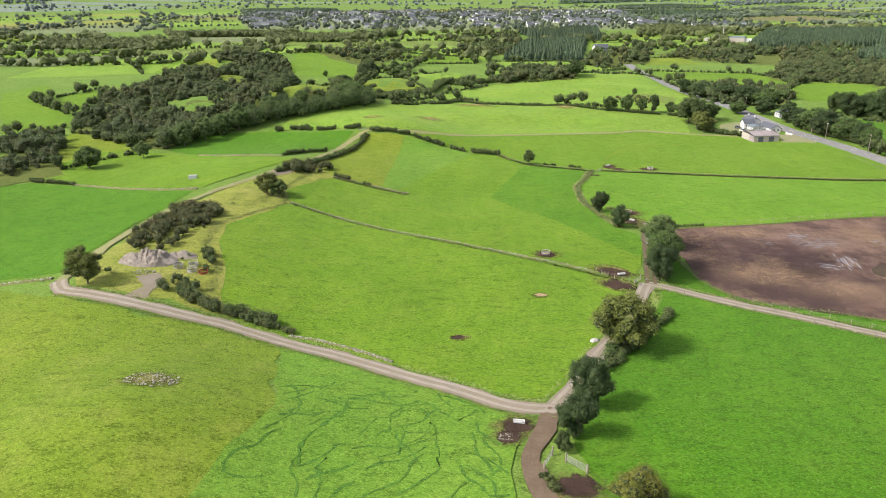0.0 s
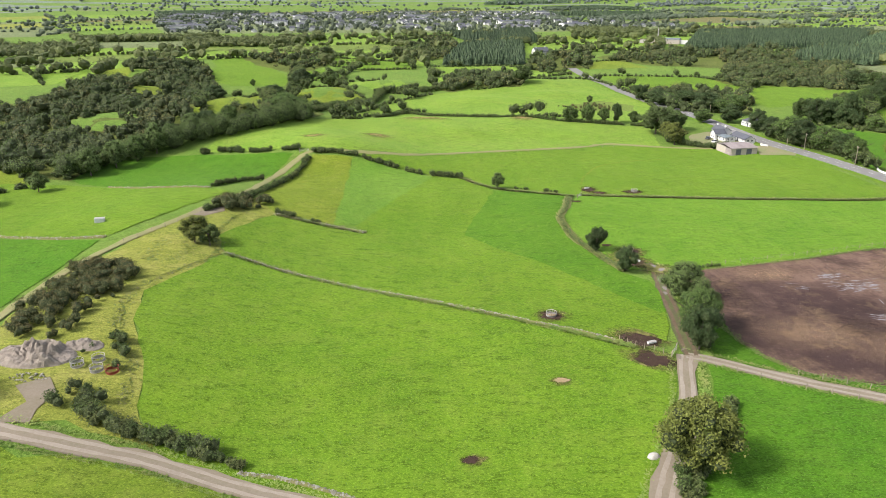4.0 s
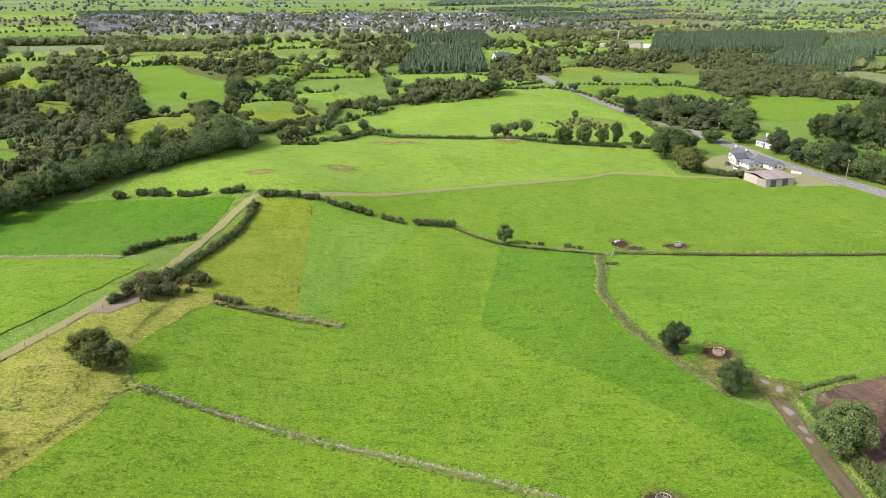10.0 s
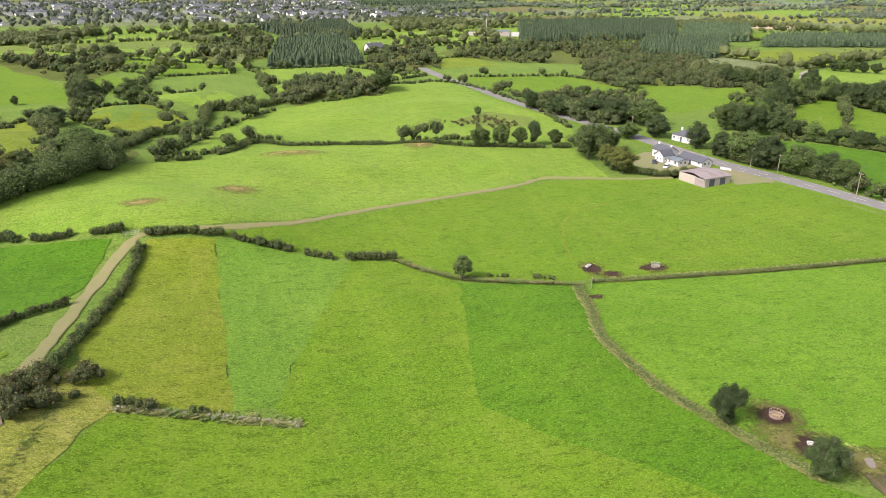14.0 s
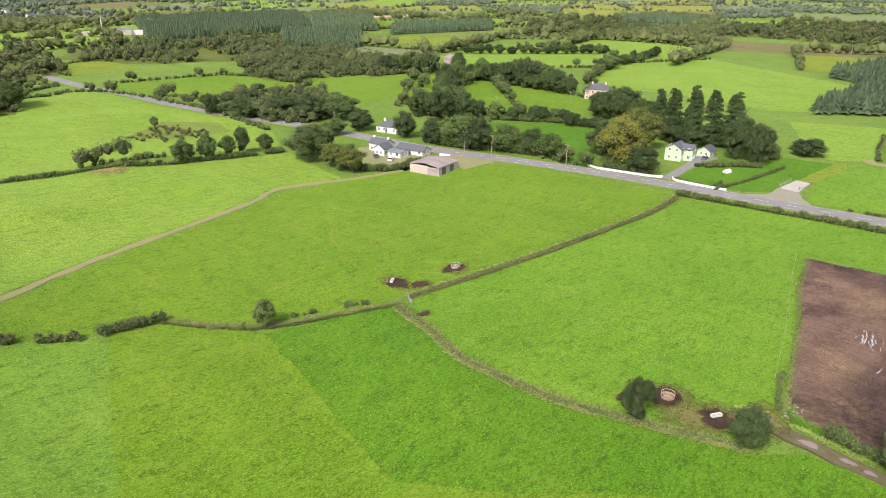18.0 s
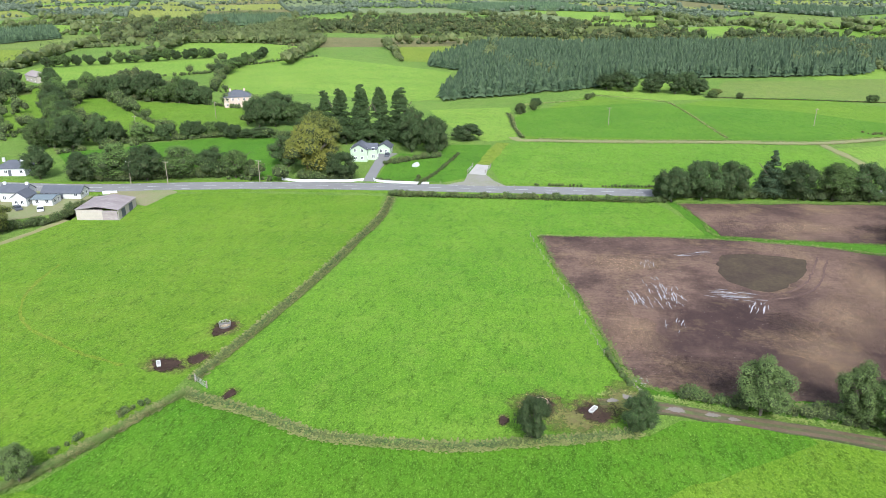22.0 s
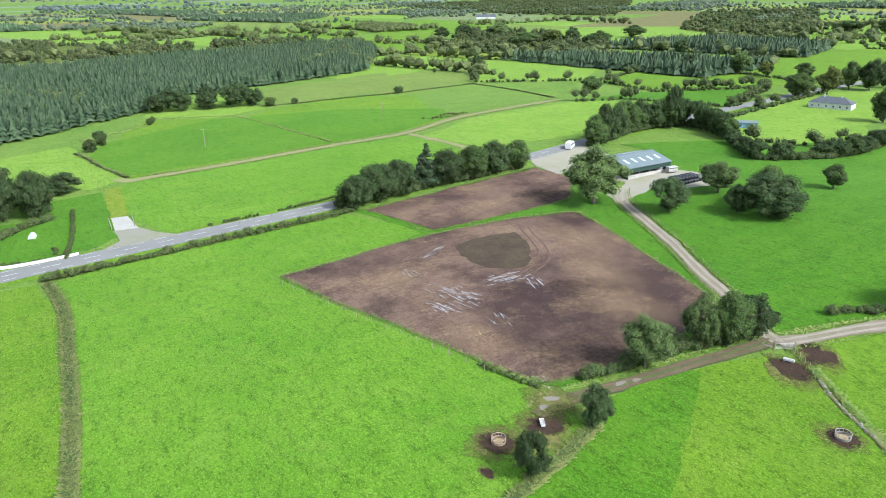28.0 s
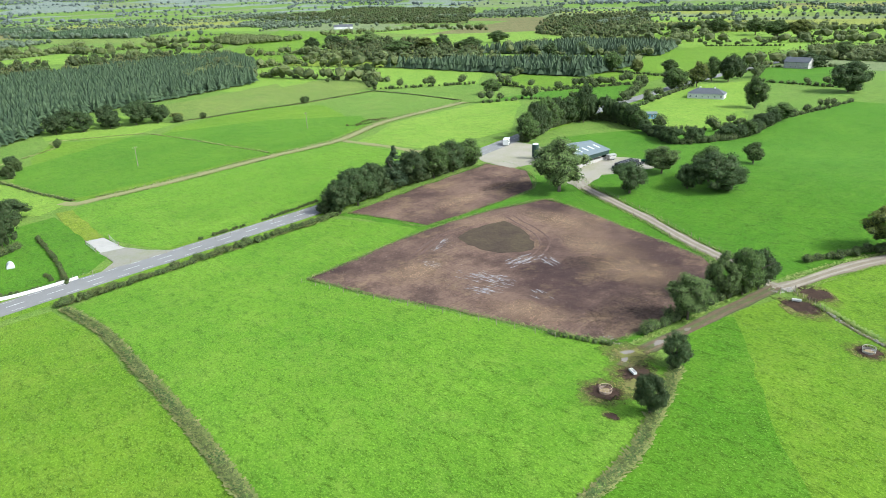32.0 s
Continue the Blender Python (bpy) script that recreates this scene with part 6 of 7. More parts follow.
# dark wandering cattle paths through the reseeded grass
PATHWAY = grass("trampled_grass", (0.059, 0.146, 0.021), (0.081, 0.174, 0.027), (0.124, 0.198, 0.035), 0.4)
rng_c = np.random.default_rng(4)
for k in range(44):
    x, y = rng_c.uniform(-20, 14), rng_c.uniform(22, 52)
    a = rng_c.uniform(1.2, 2.2)
    pts = []
    for _ in range(rng_c.integers(4, 9)):
        if inside(FIELDS[12][1], np.array(x), np.array(y)):
            pts.append((x, y))
        a += rng_c.normal(0, 0.5)
        x, y = x + 2.6 * math.cos(a), y - 2.6 * math.sin(a)
    if len(pts) > 2:
        tagged(ribbon("cattle_path", pts, 0.30, PATHWAY, 0.165, 0.14, 2, k, 0.8), "dark narrow cattle path in grass", "path", kind="structure")

# ---- buildings ----
GLASS, _, gb = material("window_glass", 0.15)
gb.inputs["Specular IOR Level"].default_value = 0.25
gb.inputs["Base Color"].default_value = (0.03, 0.035, 0.04, 1)
FRAME = mottled("white_frames", (0.8, 0.8, 0.78), (0.72, 0.72, 0.7), (0.8, 0.8, 0.8), 1, 5, 0.5, 0.0, 0.01, 0.3)
MINT = mottled("pale_green_render", (0.38, 0.47, 0.33), (0.34, 0.42, 0.30), (0.41, 0.49, 0.36), 0.5, 4, 0.8, 0.1, 0.01, 0.3)
BEIGE = mottled("beige_render", (0.50, 0.39, 0.31), (0.44, 0.34, 0.27), (0.55, 0.44, 0.36), 0.5, 4, 0.85, 0.1, 0.01, 0.3)
BLOCK = mottled("bare_blockwork", (0.36, 0.32, 0.27), (0.28, 0.25, 0.21), (0.42, 0.38, 0.33), 0.6, 3, 0.95, 0.3, 0.02, 0.5)
SHEET = mottled("rusty_roof_sheet", (0.21, 0.17, 0.165), (0.34, 0.30, 0.285), (0.15, 0.125, 0.12), 0.35, 2.0, 0.8, 0.2, 0.02, 0.6, (1, 0.3, 1))
GREEN_CLAD = mottled("dark_green_cladding", (0.022, 0.045, 0.036), (0.03, 0.055, 0.045), (0.015, 0.03, 0.025), 0.5, 3, 0.5, 0.2, 0.02, 0.4)
GREY_ROOF = mottled("blue_grey_fibre_roof", (0.125, 0.155, 0.165), (0.16, 0.19, 0.20), (0.10, 0.12, 0.13), 0.3, 2.5, 0.7, 0.2, 0.02, 0.5)
SKYLIGHT = mottled("clear_roof_sheet", (0.45, 0.48, 0.46), (0.38, 0.40, 0.38), (0.5, 0.52, 0.5), 0.5, 3, 0.4, 0.0, 0.01, 0.3)
STEEL = mottled("galvanised_steel", (0.46, 0.46, 0.45), (0.36, 0.36, 0.35), (0.5, 0.42, 0.34), 1.5, 8, 0.5, 0.1, 0.005, 0.4, metal=0.6)
WOOD = mottled("weathered_post_wood", (0.24, 0.20, 0.15), (0.17, 0.14, 0.10), (0.30, 0.27, 0.22), 2, 12, 0.9, 0.3, 0.01)
BLACK = mottled("black_wrap", (0.018, 0.018, 0.022), (0.03, 0.03, 0.036), (0.012, 0.012, 0.014), 1, 5, 0.28, 0.3, 0.03, 0.4)
RED = mottled("red_oxide_paint", (0.30, 0.07, 0.04), (0.22, 0.05, 0.03), (0.35, 0.14, 0.08), 1, 6, 0.6, 0.1, 0.01)
BLUE = mottled("blue_sheet", (0.12, 0.28, 0.50), (0.10, 0.22, 0.40), (0.25, 0.4, 0.6), 0.5, 3, 0.6, 0.1, 0.01)


def window(parent, x, y, z, w, ht, face):
    """A framed window on a wall; face: which way it looks, 'x+', 'x-', 'y+' or 'y-'."""
    s_ = 1 if face[1] == "+" else -1
    bm = bmesh.new()
    t = 0.09
    def bar(a0, b0, a1, b1, d0, d1):
        if face[0] == "y":
            box(bm, x + a0, y + min(d0 * s_, d1 * s_), z + b0, x + a1, y + max(d0 * s_, d1 * s_), z + b1)
        else:
            box(bm, x + min(d0 * s_, d1 * s_), y + a0, z + b0, x + max(d0 * s_, d1 * s_), y + a1, z + b1)
    bar(-w / 2, -ht / 2, -w / 2 + t, ht / 2, -0.02, 0.07)
    bar(w / 2 - t, -ht / 2, w / 2, ht / 2, -0.02, 0.07)
    bar(-w / 2 + t, -ht / 2, w / 2 - t, -ht / 2 + t, -0.02, 0.09)
    bar(-w / 2 + t, ht / 2 - t, w / 2 - t, ht / 2, -0.02, 0.07)
    bar(-0.04, -ht / 2 + t, 0.04, ht / 2 - t, -0.02, 0.06)
    win = part("window", bm, FRAME, parent)
    bm = bmesh.new()
    bar(-w / 2 + t, -ht / 2 + t, w / 2 - t, ht / 2 - t, -0.015, 0.02)
    part("pane", bm, GLASS, win)
    return win


def gable_roof(length, width, eave, ridge, over=0.35, thick=0.16, axis="x"):
    prof = [(-width / 2 - over, eave - over * (ridge - eave) / (width / 2)), (0, ridge), (width / 2 + over, eave - over * (ridge - eave) / (width / 2))]
    up = [(x, z + thick) for x, z in prof]
    bm = prism([prof[0], prof[1], prof[2], up[2], up[1], up[0]], -length / 2 - over, length / 2 + over)
    if axis == "x":
        bmesh.ops.rotate(bm, verts=bm.verts[:], matrix=Matrix.Rotation(radians(90), 3, "Z"))
    return bm


def hip_roof(length, width, eave, ridge, over=0.4):
    bm = bmesh.new()
    a, b = length / 2 + over, width / 2 + over
    r = max(0.3, length / 2 - width / 2)
    lo = [bm.verts.new(p) for p in ((-a, -b, eave), (a, -b, eave), (a, b, eave), (-a, b, eave))]
    hi = [bm.verts.new((-r, 0, ridge)), bm.verts.new((r, 0, ridge))]
    for f in ((lo[0], lo[1], hi[1], hi[0]), (lo[2], lo[3], hi[0], hi[1]), (lo[1], lo[2], hi[1]), (lo[3], lo[0], hi[0]), (lo[3], lo[2], lo[1], lo[0])):
        bm.faces.new(f)
    return bm


def dwelling(name, x, y, turn, length, width, eave, ridge, wall, roof, label, storeys=1, hip=False, chimneys=(), cols=3, door=True, category="house", wing=None):
    ob = thing(name, x, y, turn, label, category)
    ob.location.z -= 0.15
    if hip:
        body = bbox(-length / 2, -width / 2, 0, length / 2, width / 2, eave)
    else:
        body = prism([(-width / 2, 0), (-width / 2, eave), (0, ridge), (width / 2, eave), (width / 2, 0)], -length / 2, length / 2)
        bmesh.ops.rotate(body, verts=body.verts[:], matrix=Matrix.Rotation(radians(90), 3, "Z"))
    wl = part("wall", body, wall, ob)
    rf = part("roof", hip_roof(length, width, eave, ridge) if hip else gable_roof(length, width, eave, ridge), roof, ob)
    for cx in chimneys:
        part("chimney", bbox(cx - 0.45, -0.35, ridge - 0.6, cx + 0.40, 0.30, ridge + 0.75, bevel=0.05), wall, rf)
    for s_ in range(storeys):
        zc = 1.5 + 2.7 * s_
        for k in range(cols):
            px = (k + 0.5) / cols * length - length / 2
            if not (door and s_ == 0 and k == cols // 2):
                window(ob, px, -width / 2, zc, 1.1, 1.2, "y-")
            window(ob, px, width / 2, zc, 1.1, 1.2, "y+")
        for side, px in (("x-", -length / 2), ("x+", length / 2)):
            window(ob, px, -width / 5, zc, 1.0, 1.1, side)
            window(ob, px, width / 5, zc, 1.0, 1.1, side)
    if door:
        part("door", bbox(-0.5, -width / 2 - 0.05, 0, 0.5, -width / 2 + 0.02, 2.1), SLATE, ob)
    return ob


dwelling("farmhouse", 133.5, 327, -80, 8.0, 5.4, 3.3, 5.0, WHITE, SLATE, "white two-storey farmhouse with grey slate roof", 1, chimneys=(-3.4, 3.4))
dwelling("farmhouse_annexe", 130.5, 322.5, 10, 5.2, 4.4, 2.9, 4.5, WHITE, SLATE, "white annexe with a gable and slate roof", 1, cols=2, door=False)
dwelling("low_outhouse", 139.5, 315.5, -80, 12, 5.0, 2.1, 3.6, WHITE, SLATE, "long low white outhouse with slate roof", 1, cols=4)
dwelling("flat_extension", 132.5, 316.5, -80, 6, 5, 2.2, 2.7, WHITE, GREY_ROOF, "low extension with a pale grey roof", 1, cols=2, door=False)
dwelling("roadside_cottage", 158, 349, -75, 10, 7.5, 2.6, 4.8, WHITE, SLATE, "white roadside bungalow with hipped slate roof", 1, True, (-3, 3), 4)
dwelling("green_house", 201, 240, 9, 7.6, 6.0, 4.5, 6.3, MINT, SLATE, "pale green two-storey house with slate roof", 2, cols=3)
dwelling("green_house_wing", 202.4, 236.6, 99, 5.4, 4.0, 4.4, 5.9, MINT, SLATE, "pale green gabled front wing of the house", 2, cols=2, door=False)
dwelling("garage", 213, 234, 5, 6, 5, 2.6, 4.2, MINT, SLATE, "pale green garage beside the house", 1, cols=1, door=False, category="garage")
dwelling("country_house", 297, 336, -60, 14, 10, 5.2, 8.2, BEIGE, SLATE, "large beige two-storey house with hipped roof", 2, True, (-3.5, 3.5), 5)
dwelling("bungalow", 197, -145, 18, 20, 9, 3.0, 5.8, WHITE, SLATE, "long white bungalow with grey hipped roof", 1, True, (-4, 4), 6)
dwelling("grey_house", 216, -319, 0, 18, 10, 5.0, 8.0, CONCRETE, SLATE, "grey two-storey house behind trees", 2, False, (-7, 7), 5)
dwelling("distant_house", 96, 742, 20, 15, 9, 5.0, 8.5, WHITE, SLATE, "white house among distant trees", 2, False, (-5, 5), 4)
dwelling("distant_house", 1120, -548, 60, 34, 10, 4.0, 8.0, WHITE, SLATE, "long white farmhouse on a far hill", 1, False, (-8, 8), 6)
dwelling("distant_house", 467, -434, -25, 22, 9, 3.2, 6.5, WHITE, SLATE, "white bungalow among hedgerow trees", 1, False, (-5, 5), 5)
dwelling("stone_barn", 352, 498, 60, 18, 9, 4.0, 6.2, BLOCK, SHEET, "grey stone barn with a rusty roof", 1, cols=3, category="barn")
dwelling("blue_hut", 187, -66, 40, 9, 5, 2.6, 3.2, BLUE, GREY_ROOF, "small blue field hut with a pale roof", 1, cols=2, category="hut")


def block_shed():
    ob = thing("block_shed", 128.4, 293.4, 11.5, "bare block shed with low rusty sheet roof", "shed")
    for n, dims in enumerate(((-6, -6, 0, 6, -5.75, 3.0), (-6, 5.75, 0, 6, 6, 3.0), (5.75, -5.75, 0, 6, 5.75, 3.0), (-6, -1.5, 0, -5.75, 5.75, 3.0))):
        part("wall", bbox(*dims), BLOCK, ob)
    # dark panels on the solid wall paint the shade of open doorways
    part("doorway", bbox(-4.0, -6.06, 0, -1.6, -6.0, 2.6), SLATE, ob, "dark panel standing in for a shaded doorway opening")
    part("doorway", bbox(1.0, -6.06, 0, 3.4, -6.0, 2.6), SLATE, ob, "dark panel standing in for a shaded doorway opening")
    part("sliding_door", bbox(-6.08, -5.6, 0, -6.0, -1.4, 2.8), SHEET, ob, "brown sheet-metal door")
    part("roof", gable_roof(12, 12, 3.05, 3.9, 0.25, 0.1), SHEET, ob)
    for k in range(12):
        part("roof_batten", bbox(-6.1 + k * 1.1, -6.2, 3.0, -6.0 + k * 1.1, -6.1, 3.1), SHEET, ob)
    part("floor_slab", bbox(-5.75, -5.75, -0.1, 5.75, 5.75, 0.12), CONCRETE, ob)


block_shed()


def barn():
    ob = thing("cattle_barn", 152.6, 38.3, 90, "dark green cattle barn with grey skylit roof", "barn")
    ln, wd, eave, ridge = 19.0, 17.6, 3.9, 6.0
    for y0, y1 in ((-wd / 2, -wd / 2 + 0.2), (wd / 2 - 0.2, wd / 2)):
        part("base_wall", bbox(-ln / 2, y0, 0, ln / 2, y1, 1.5), CONCRETE, ob)
        part("cladding", bbox(-ln / 2, y0 + 0.02, 2.3, ln / 2, y1 - 0.02, eave), GREEN_CLAD, ob)
        for k in range(5):
            px = -ln / 2 + 0.2 + k * (ln - 0.4) / 4
            part("stanchion", bbox(px - 0.12, y0 + 0.03, 1.5, px + 0.12, y1 - 0.03, 2.3), STEEL, ob)
    for s_ in (-1, 1):
        x0 = s_ * ln / 2
        g = prism([(-wd / 2, 2.6), (-wd / 2, eave), (0, ridge), (wd / 2, eave), (wd / 2, 2.6)], min(x0, x0 - 0.2 * s_), max(x0, x0 - 0.2 * s_))
        bmesh.ops.rotate(g, verts=g.verts[:], matrix=Matrix.Rotation(radians(90), 3, "Z"))
        part("gable", g, GREEN_CLAD, ob)
        for y0, y1 in ((-wd / 2 + 0.2, -wd / 2 + 3.2), (-2.2, 2.2), (wd / 2 - 3.2, wd / 2 - 0.2)):
            part("gable_panel", bbox(min(x0, x0 - 0.15 * s_), y0, 0, max(x0, x0 - 0.15 * s_), y1, 2.6), GREEN_CLAD, ob)
    roof = part("roof", gable_roof(ln, wd, eave, ridge, 0.4, 0.12), GREY_ROOF, ob)
    slope = math.degrees(math.atan2(ridge - eave, wd / 2))
    for s_ in (-1, 1):
        for k in range(5):
            px = -ln / 2 + 2.4 + k * 3.5
            bm = bbox(-0.5, -1.5, 0, 0.5, 1.5, 0.04)
            sl = part("skylight", bm, SKYLIGHT, roof)
            yc = s_ * wd * 0.27
            sl.matrix_basis = Matrix.Translation((px, yc, ridge - abs(yc) * (ridge - eave) / (wd / 2) + 0.13)) @ Matrix.Rotation(radians(-s_ * slope), 4, "X")
    part("ridge_cap", bbox(-ln / 2 - 0.4, -0.35, ridge + 0.06, ln / 2 + 0.4, 0.35, ridge + 0.2), GREY_ROOF, roof)
    part("floor", bbox(-ln / 2, -wd / 2 + 0.2, -0.1, ln / 2, wd / 2 - 0.2, 0.06), CONCRETE, ob)


barn()


def cylinder(r, z0, z1, seg=16, r1=None, axis="z"):
    bm = bmesh.new()
    bmesh.ops.create_cone(bm, cap_ends=True, segments=seg, radius1=r, radius2=r if r1 is None else r1, depth=z1 - z0)
    bmesh.ops.translate(bm, verts=bm.verts[:], vec=(0, 0, (z0 + z1) / 2))
    if axis == "x":
        bmesh.ops.rotate(bm, verts=bm.verts[:], matrix=Matrix.Rotation(radians(90), 3, "Y"))
    if axis == "y":
        bmesh.ops.rotate(bm, verts=bm.verts[:], matrix=Matrix.Rotation(radians(-90), 3, "X"))
    return bm


def torus(R, r, z, seg=24, tube=6):
    bm = bmesh.new()
    rings = []
    for i in range(seg):
        a = 2 * math.pi * i / seg
        rings.append([bm.verts.new(((R + r * math.cos(b)) * math.cos(a), (R + r * math.cos(b)) * math.sin(a), z + r * math.sin(b))) for b in (2 * math.pi * k / tube for k in range(tube))])
    for i in range(seg):
        p, q = rings[i], rings[(i + 1) % seg]
        for k in range(tube):
            bm.faces.new((p[k], q[k], q[(k + 1) % tube], p[(k + 1) % tube]))
    return bm


tank = thing("feed_bin", 166.5, 44, 0, "dark green upright feed bin behind the barn", "silo")
part("drum", cylinder(1.3, 1.2, 5.8), GREEN_CLAD, tank)
part("hopper", cylinder(0.5, 0.3, 1.2, r1=1.3), GREEN_CLAD, tank)
part("lid", cylinder(1.35, 5.8, 6.2, r1=0.3), mottled("pale_lid", (0.5, 0.55, 0.5), (0.4, 0.45, 0.4), (0.6, 0.6, 0.6)), tank)
for a in (45, 135, 225, 315):
    part("leg", bbox(1.2 * math.cos(radians(a)) - 0.07, 1.2 * math.sin(radians(a)) - 0.07, 0, 1.2 * math.cos(radians(a)) + 0.07, 1.2 * math.sin(radians(a)) + 0.07, 1.6), STEEL, tank)


def bale_stack():
    me = bpy.data.meshes.new("wrapped_bale")
    bm = cylinder(0.62, -0.62, 0.62, 14, axis="x")
    bmesh.ops.bevel(bm, geom=[e for e in bm.edges if len(e.link_faces) == 2 and e.calc_face_angle(0) > 1], offset=0.12, segments=2, affect="EDGES")
    bm.to_mesh(me)
    bm.free()
    me.materials.append(BLACK)
    me.polygons.foreach_set("use_smooth", [True] * len(me.polygons))
    rng = np.random.default_rng(3)
    for layer, (rows, cols) in enumerate(((4, 9), (3, 8))):
        for r in range(rows):
            for c in range(cols):
                x = 130.4 + (r - (rows - 1) / 2) * 1.27 + rng.normal(0, 0.03)
                y = 37.3 + (c - (cols - 1) / 2) * 1.27 + rng.normal(0, 0.03)
                ob = new("wrapped_bale", me)
                ob.matrix_basis = pose(x, y, hz(130.4, 37.3) + 0.82 + layer * 1.06, 0, 0, rng.normal(0, 3))
                tagged(ob, "round silage bale in shiny black wrap", "bale", "stacked silage bales")


bale_stack()


def wheel(parent, x, y, r, w, hub=None):
    bm = cylinder(r, -w / 2, w / 2, 18, axis="y")
    bmesh.ops.translate(bm, verts=bm.verts[:], vec=(x, y, r))
    wh = part("wheel", bm, BLACK, parent)
    bm = cylinder(r * 0.5, -w / 2 - 0.02, w / 2 + 0.02, 12, axis="y")
    bmesh.ops.translate(bm, verts=bm.verts[:], vec=(x, y, r))
    part("hub", bm, hub or STEEL, wh)


def camper():
    ob = thing("motorhome", 193.6, 30.5, -55, "white motorhome parked at the roadside yard", "motorhome")
    part("body", prism([(-3.0, 0.5), (-3.0, 2.8), (-2.8, 2.95), (1.6, 2.95), (2.3, 2.75), (2.4, 2.0), (2.9, 1.4), (3.1, 1.2), (3.1, 0.5)], -1.1, 1.1), WHITE, ob)
    part("windscreen", prism([(2.38, 2.02), (2.45, 2.02), (2.95, 1.42), (2.88, 1.42)], -0.95, 0.95), GLASS, ob)
    for s_ in (-1, 1):
        for px in (-2.0, -0.4, 1.2):
            part("window", bbox(px - 0.45, min(s_ * 1.09, s_ * 1.12), 1.7, px + 0.45, max(s_ * 1.09, s_ * 1.12), 2.3), GLASS, ob)
        part("stripe", bbox(-2.9, min(s_ * 1.1, s_ * 1.115), 1.1, 2.0, max(s_ * 1.1, s_ * 1.115), 1.25), SLATE, ob)
        wheel(ob, -1.7, s_ * 0.95, 0.36, 0.24)
        wheel(ob, 2.0, s_ * 0.95, 0.36, 0.24)


camper()


def trailer():
    ob = thing("stock_trailer", 141.6, 30.5, 80, "grey aluminium livestock trailer beside the barn", "trailer")
    part("body", bbox(-1.8, -0.95, 0.6, 1.8, 0.95, 2.3, bevel=0.12), STEEL, ob)
    for s_ in (-1, 1):
        for k in range(5):
            part("vent", bbox(-1.5 + 0.65 * k, min(s_ * 0.95, s_ * 0.965), 1.75, -1.05 + 0.65 * k, max(s_ * 0.95, s_ * 0.965), 2.0), BLACK, ob)
        wheel(ob, -0.4, s_ * 1.05, 0.34, 0.2)
        wheel(ob, 0.4, s_ * 1.05, 0.34, 0.2)
    part("drawbar", bbox(1.8, -0.06, 0.5, 3.0, 0.06, 0.62), STEEL, ob)


trailer()


def tractor(x, y, turn):
    green = mottled("tractor_green", (0.03, 0.12, 0.05), (0.04, 0.15, 0.06), (0.02, 0.08, 0.03), 1, 5, 0.45, 0.1, 0.01)
    ob = thing("tractor", x, y, turn, "green farm tractor parked by the bales", "tractor")
    part("bonnet", bbox(0.2, -0.4, 0.9, 2.1, 0.4, 1.65, bevel=0.1), green, ob)
    part("chassis", bbox(-1.2, -0.3, 0.6, 2.0, 0.3, 0.95), BLACK, ob)
    part("cab", bbox(-1.2, -0.75, 1.0, 0.2, 0.75, 2.5, bevel=0.12), GLASS, ob)
    part("cab_roof", bbox(-1.3, -0.8, 2.5, 0.3, 0.8, 2.65, bevel=0.05), green, ob)
    for s_ in (-1, 1):
        wheel(ob, -0.7, s_ * 0.95, 0.8, 0.45, PAINT)
        wheel(ob, 1.6, s_ * 0.8, 0.5, 0.32, PAINT)
        part("mudguard", bbox(-1.3, min(s_ * 0.75, s_ * 1.15), 1.55, 0.0, max(s_ * 0.75, s_ * 1.15), 1.65), green, ob)


tractor(127.5, 29, 20)


# ---- feeders, troughs, gates, fences, poles ----
def ring_feeder(x, y, label, mat=None, tilt=0.0, bars=14, bale=True):
    mat = mat or STEEL
    ob = thing("ring_feeder", x, y, 20, label, "feeder", "ring feeders")
    if tilt:
        ob.rotation_euler[0] = radians(tilt)
    for z, r in ((0.08, 0.035), (0.55, 0.03), (1.05, 0.04)):
        part("hoop", torus(1.08, r, z), mat, ob)
    bm = bmesh.new()
    prev = None
    for k in range(29):
        a = 2 * math.pi * k / 28
        cur = [bm.verts.new((1.07 * math.cos(a), 1.07 * math.sin(a), z)) for z in (0.06, 0.52)]
        if prev:
            bm.faces.new((prev[0], cur[0], cur[1], prev[1]))
        prev = cur
    bmesh.ops.solidify(bm, geom=bm.faces[:], thickness=0.012)
    part("skirt", bm, mat, ob)
    for k in range(bars):
        a = 2 * math.pi * k / bars
        px, py = 1.08 * math.cos(a), 1.08 * math.sin(a)
        part("bar", bbox(px - 0.025, py - 0.025, 0.5, px + 0.025, py + 0.025, 1.05), mat, ob)
    if bale:
        b = blob("feed_hay", x, y, 0.8, 0.8, STRAW, 0.32, "wisps of old hay in the feeder", 0, int(x), "hay")
    return ob


ring_feeder(25.0, 121.4, "galvanised ring feeder standing in trodden mud")
ring_feeder(51.2, 163.0, "rusty ring feeder in mud beside a tree", mottled("rusty_steel", (0.34, 0.20, 0.12), (0.42, 0.32, 0.24), (0.5, 0.45, 0.4), 1.5, 6, 0.7))
ring_feeder(67.5, 225.0, "galvanised ring feeder by the field ditch")
ring_feeder(-59.6, 91.2, "old galvanised ring feeder dumped in brambles", None, 3, 14, False)
ring_feeder(-57.0, 93.4, "galvanised feeder hoop lying in brambles", None, 2, 10, False)
ring_feeder(-55.9, 90.2, "galvanised ring feeder dumped by a thicket", None, -3, 12, False)
ring_feeder(-53.4, 90.4, "red rusty ring feeder dumped by a thicket", RED, 2, 12, False)


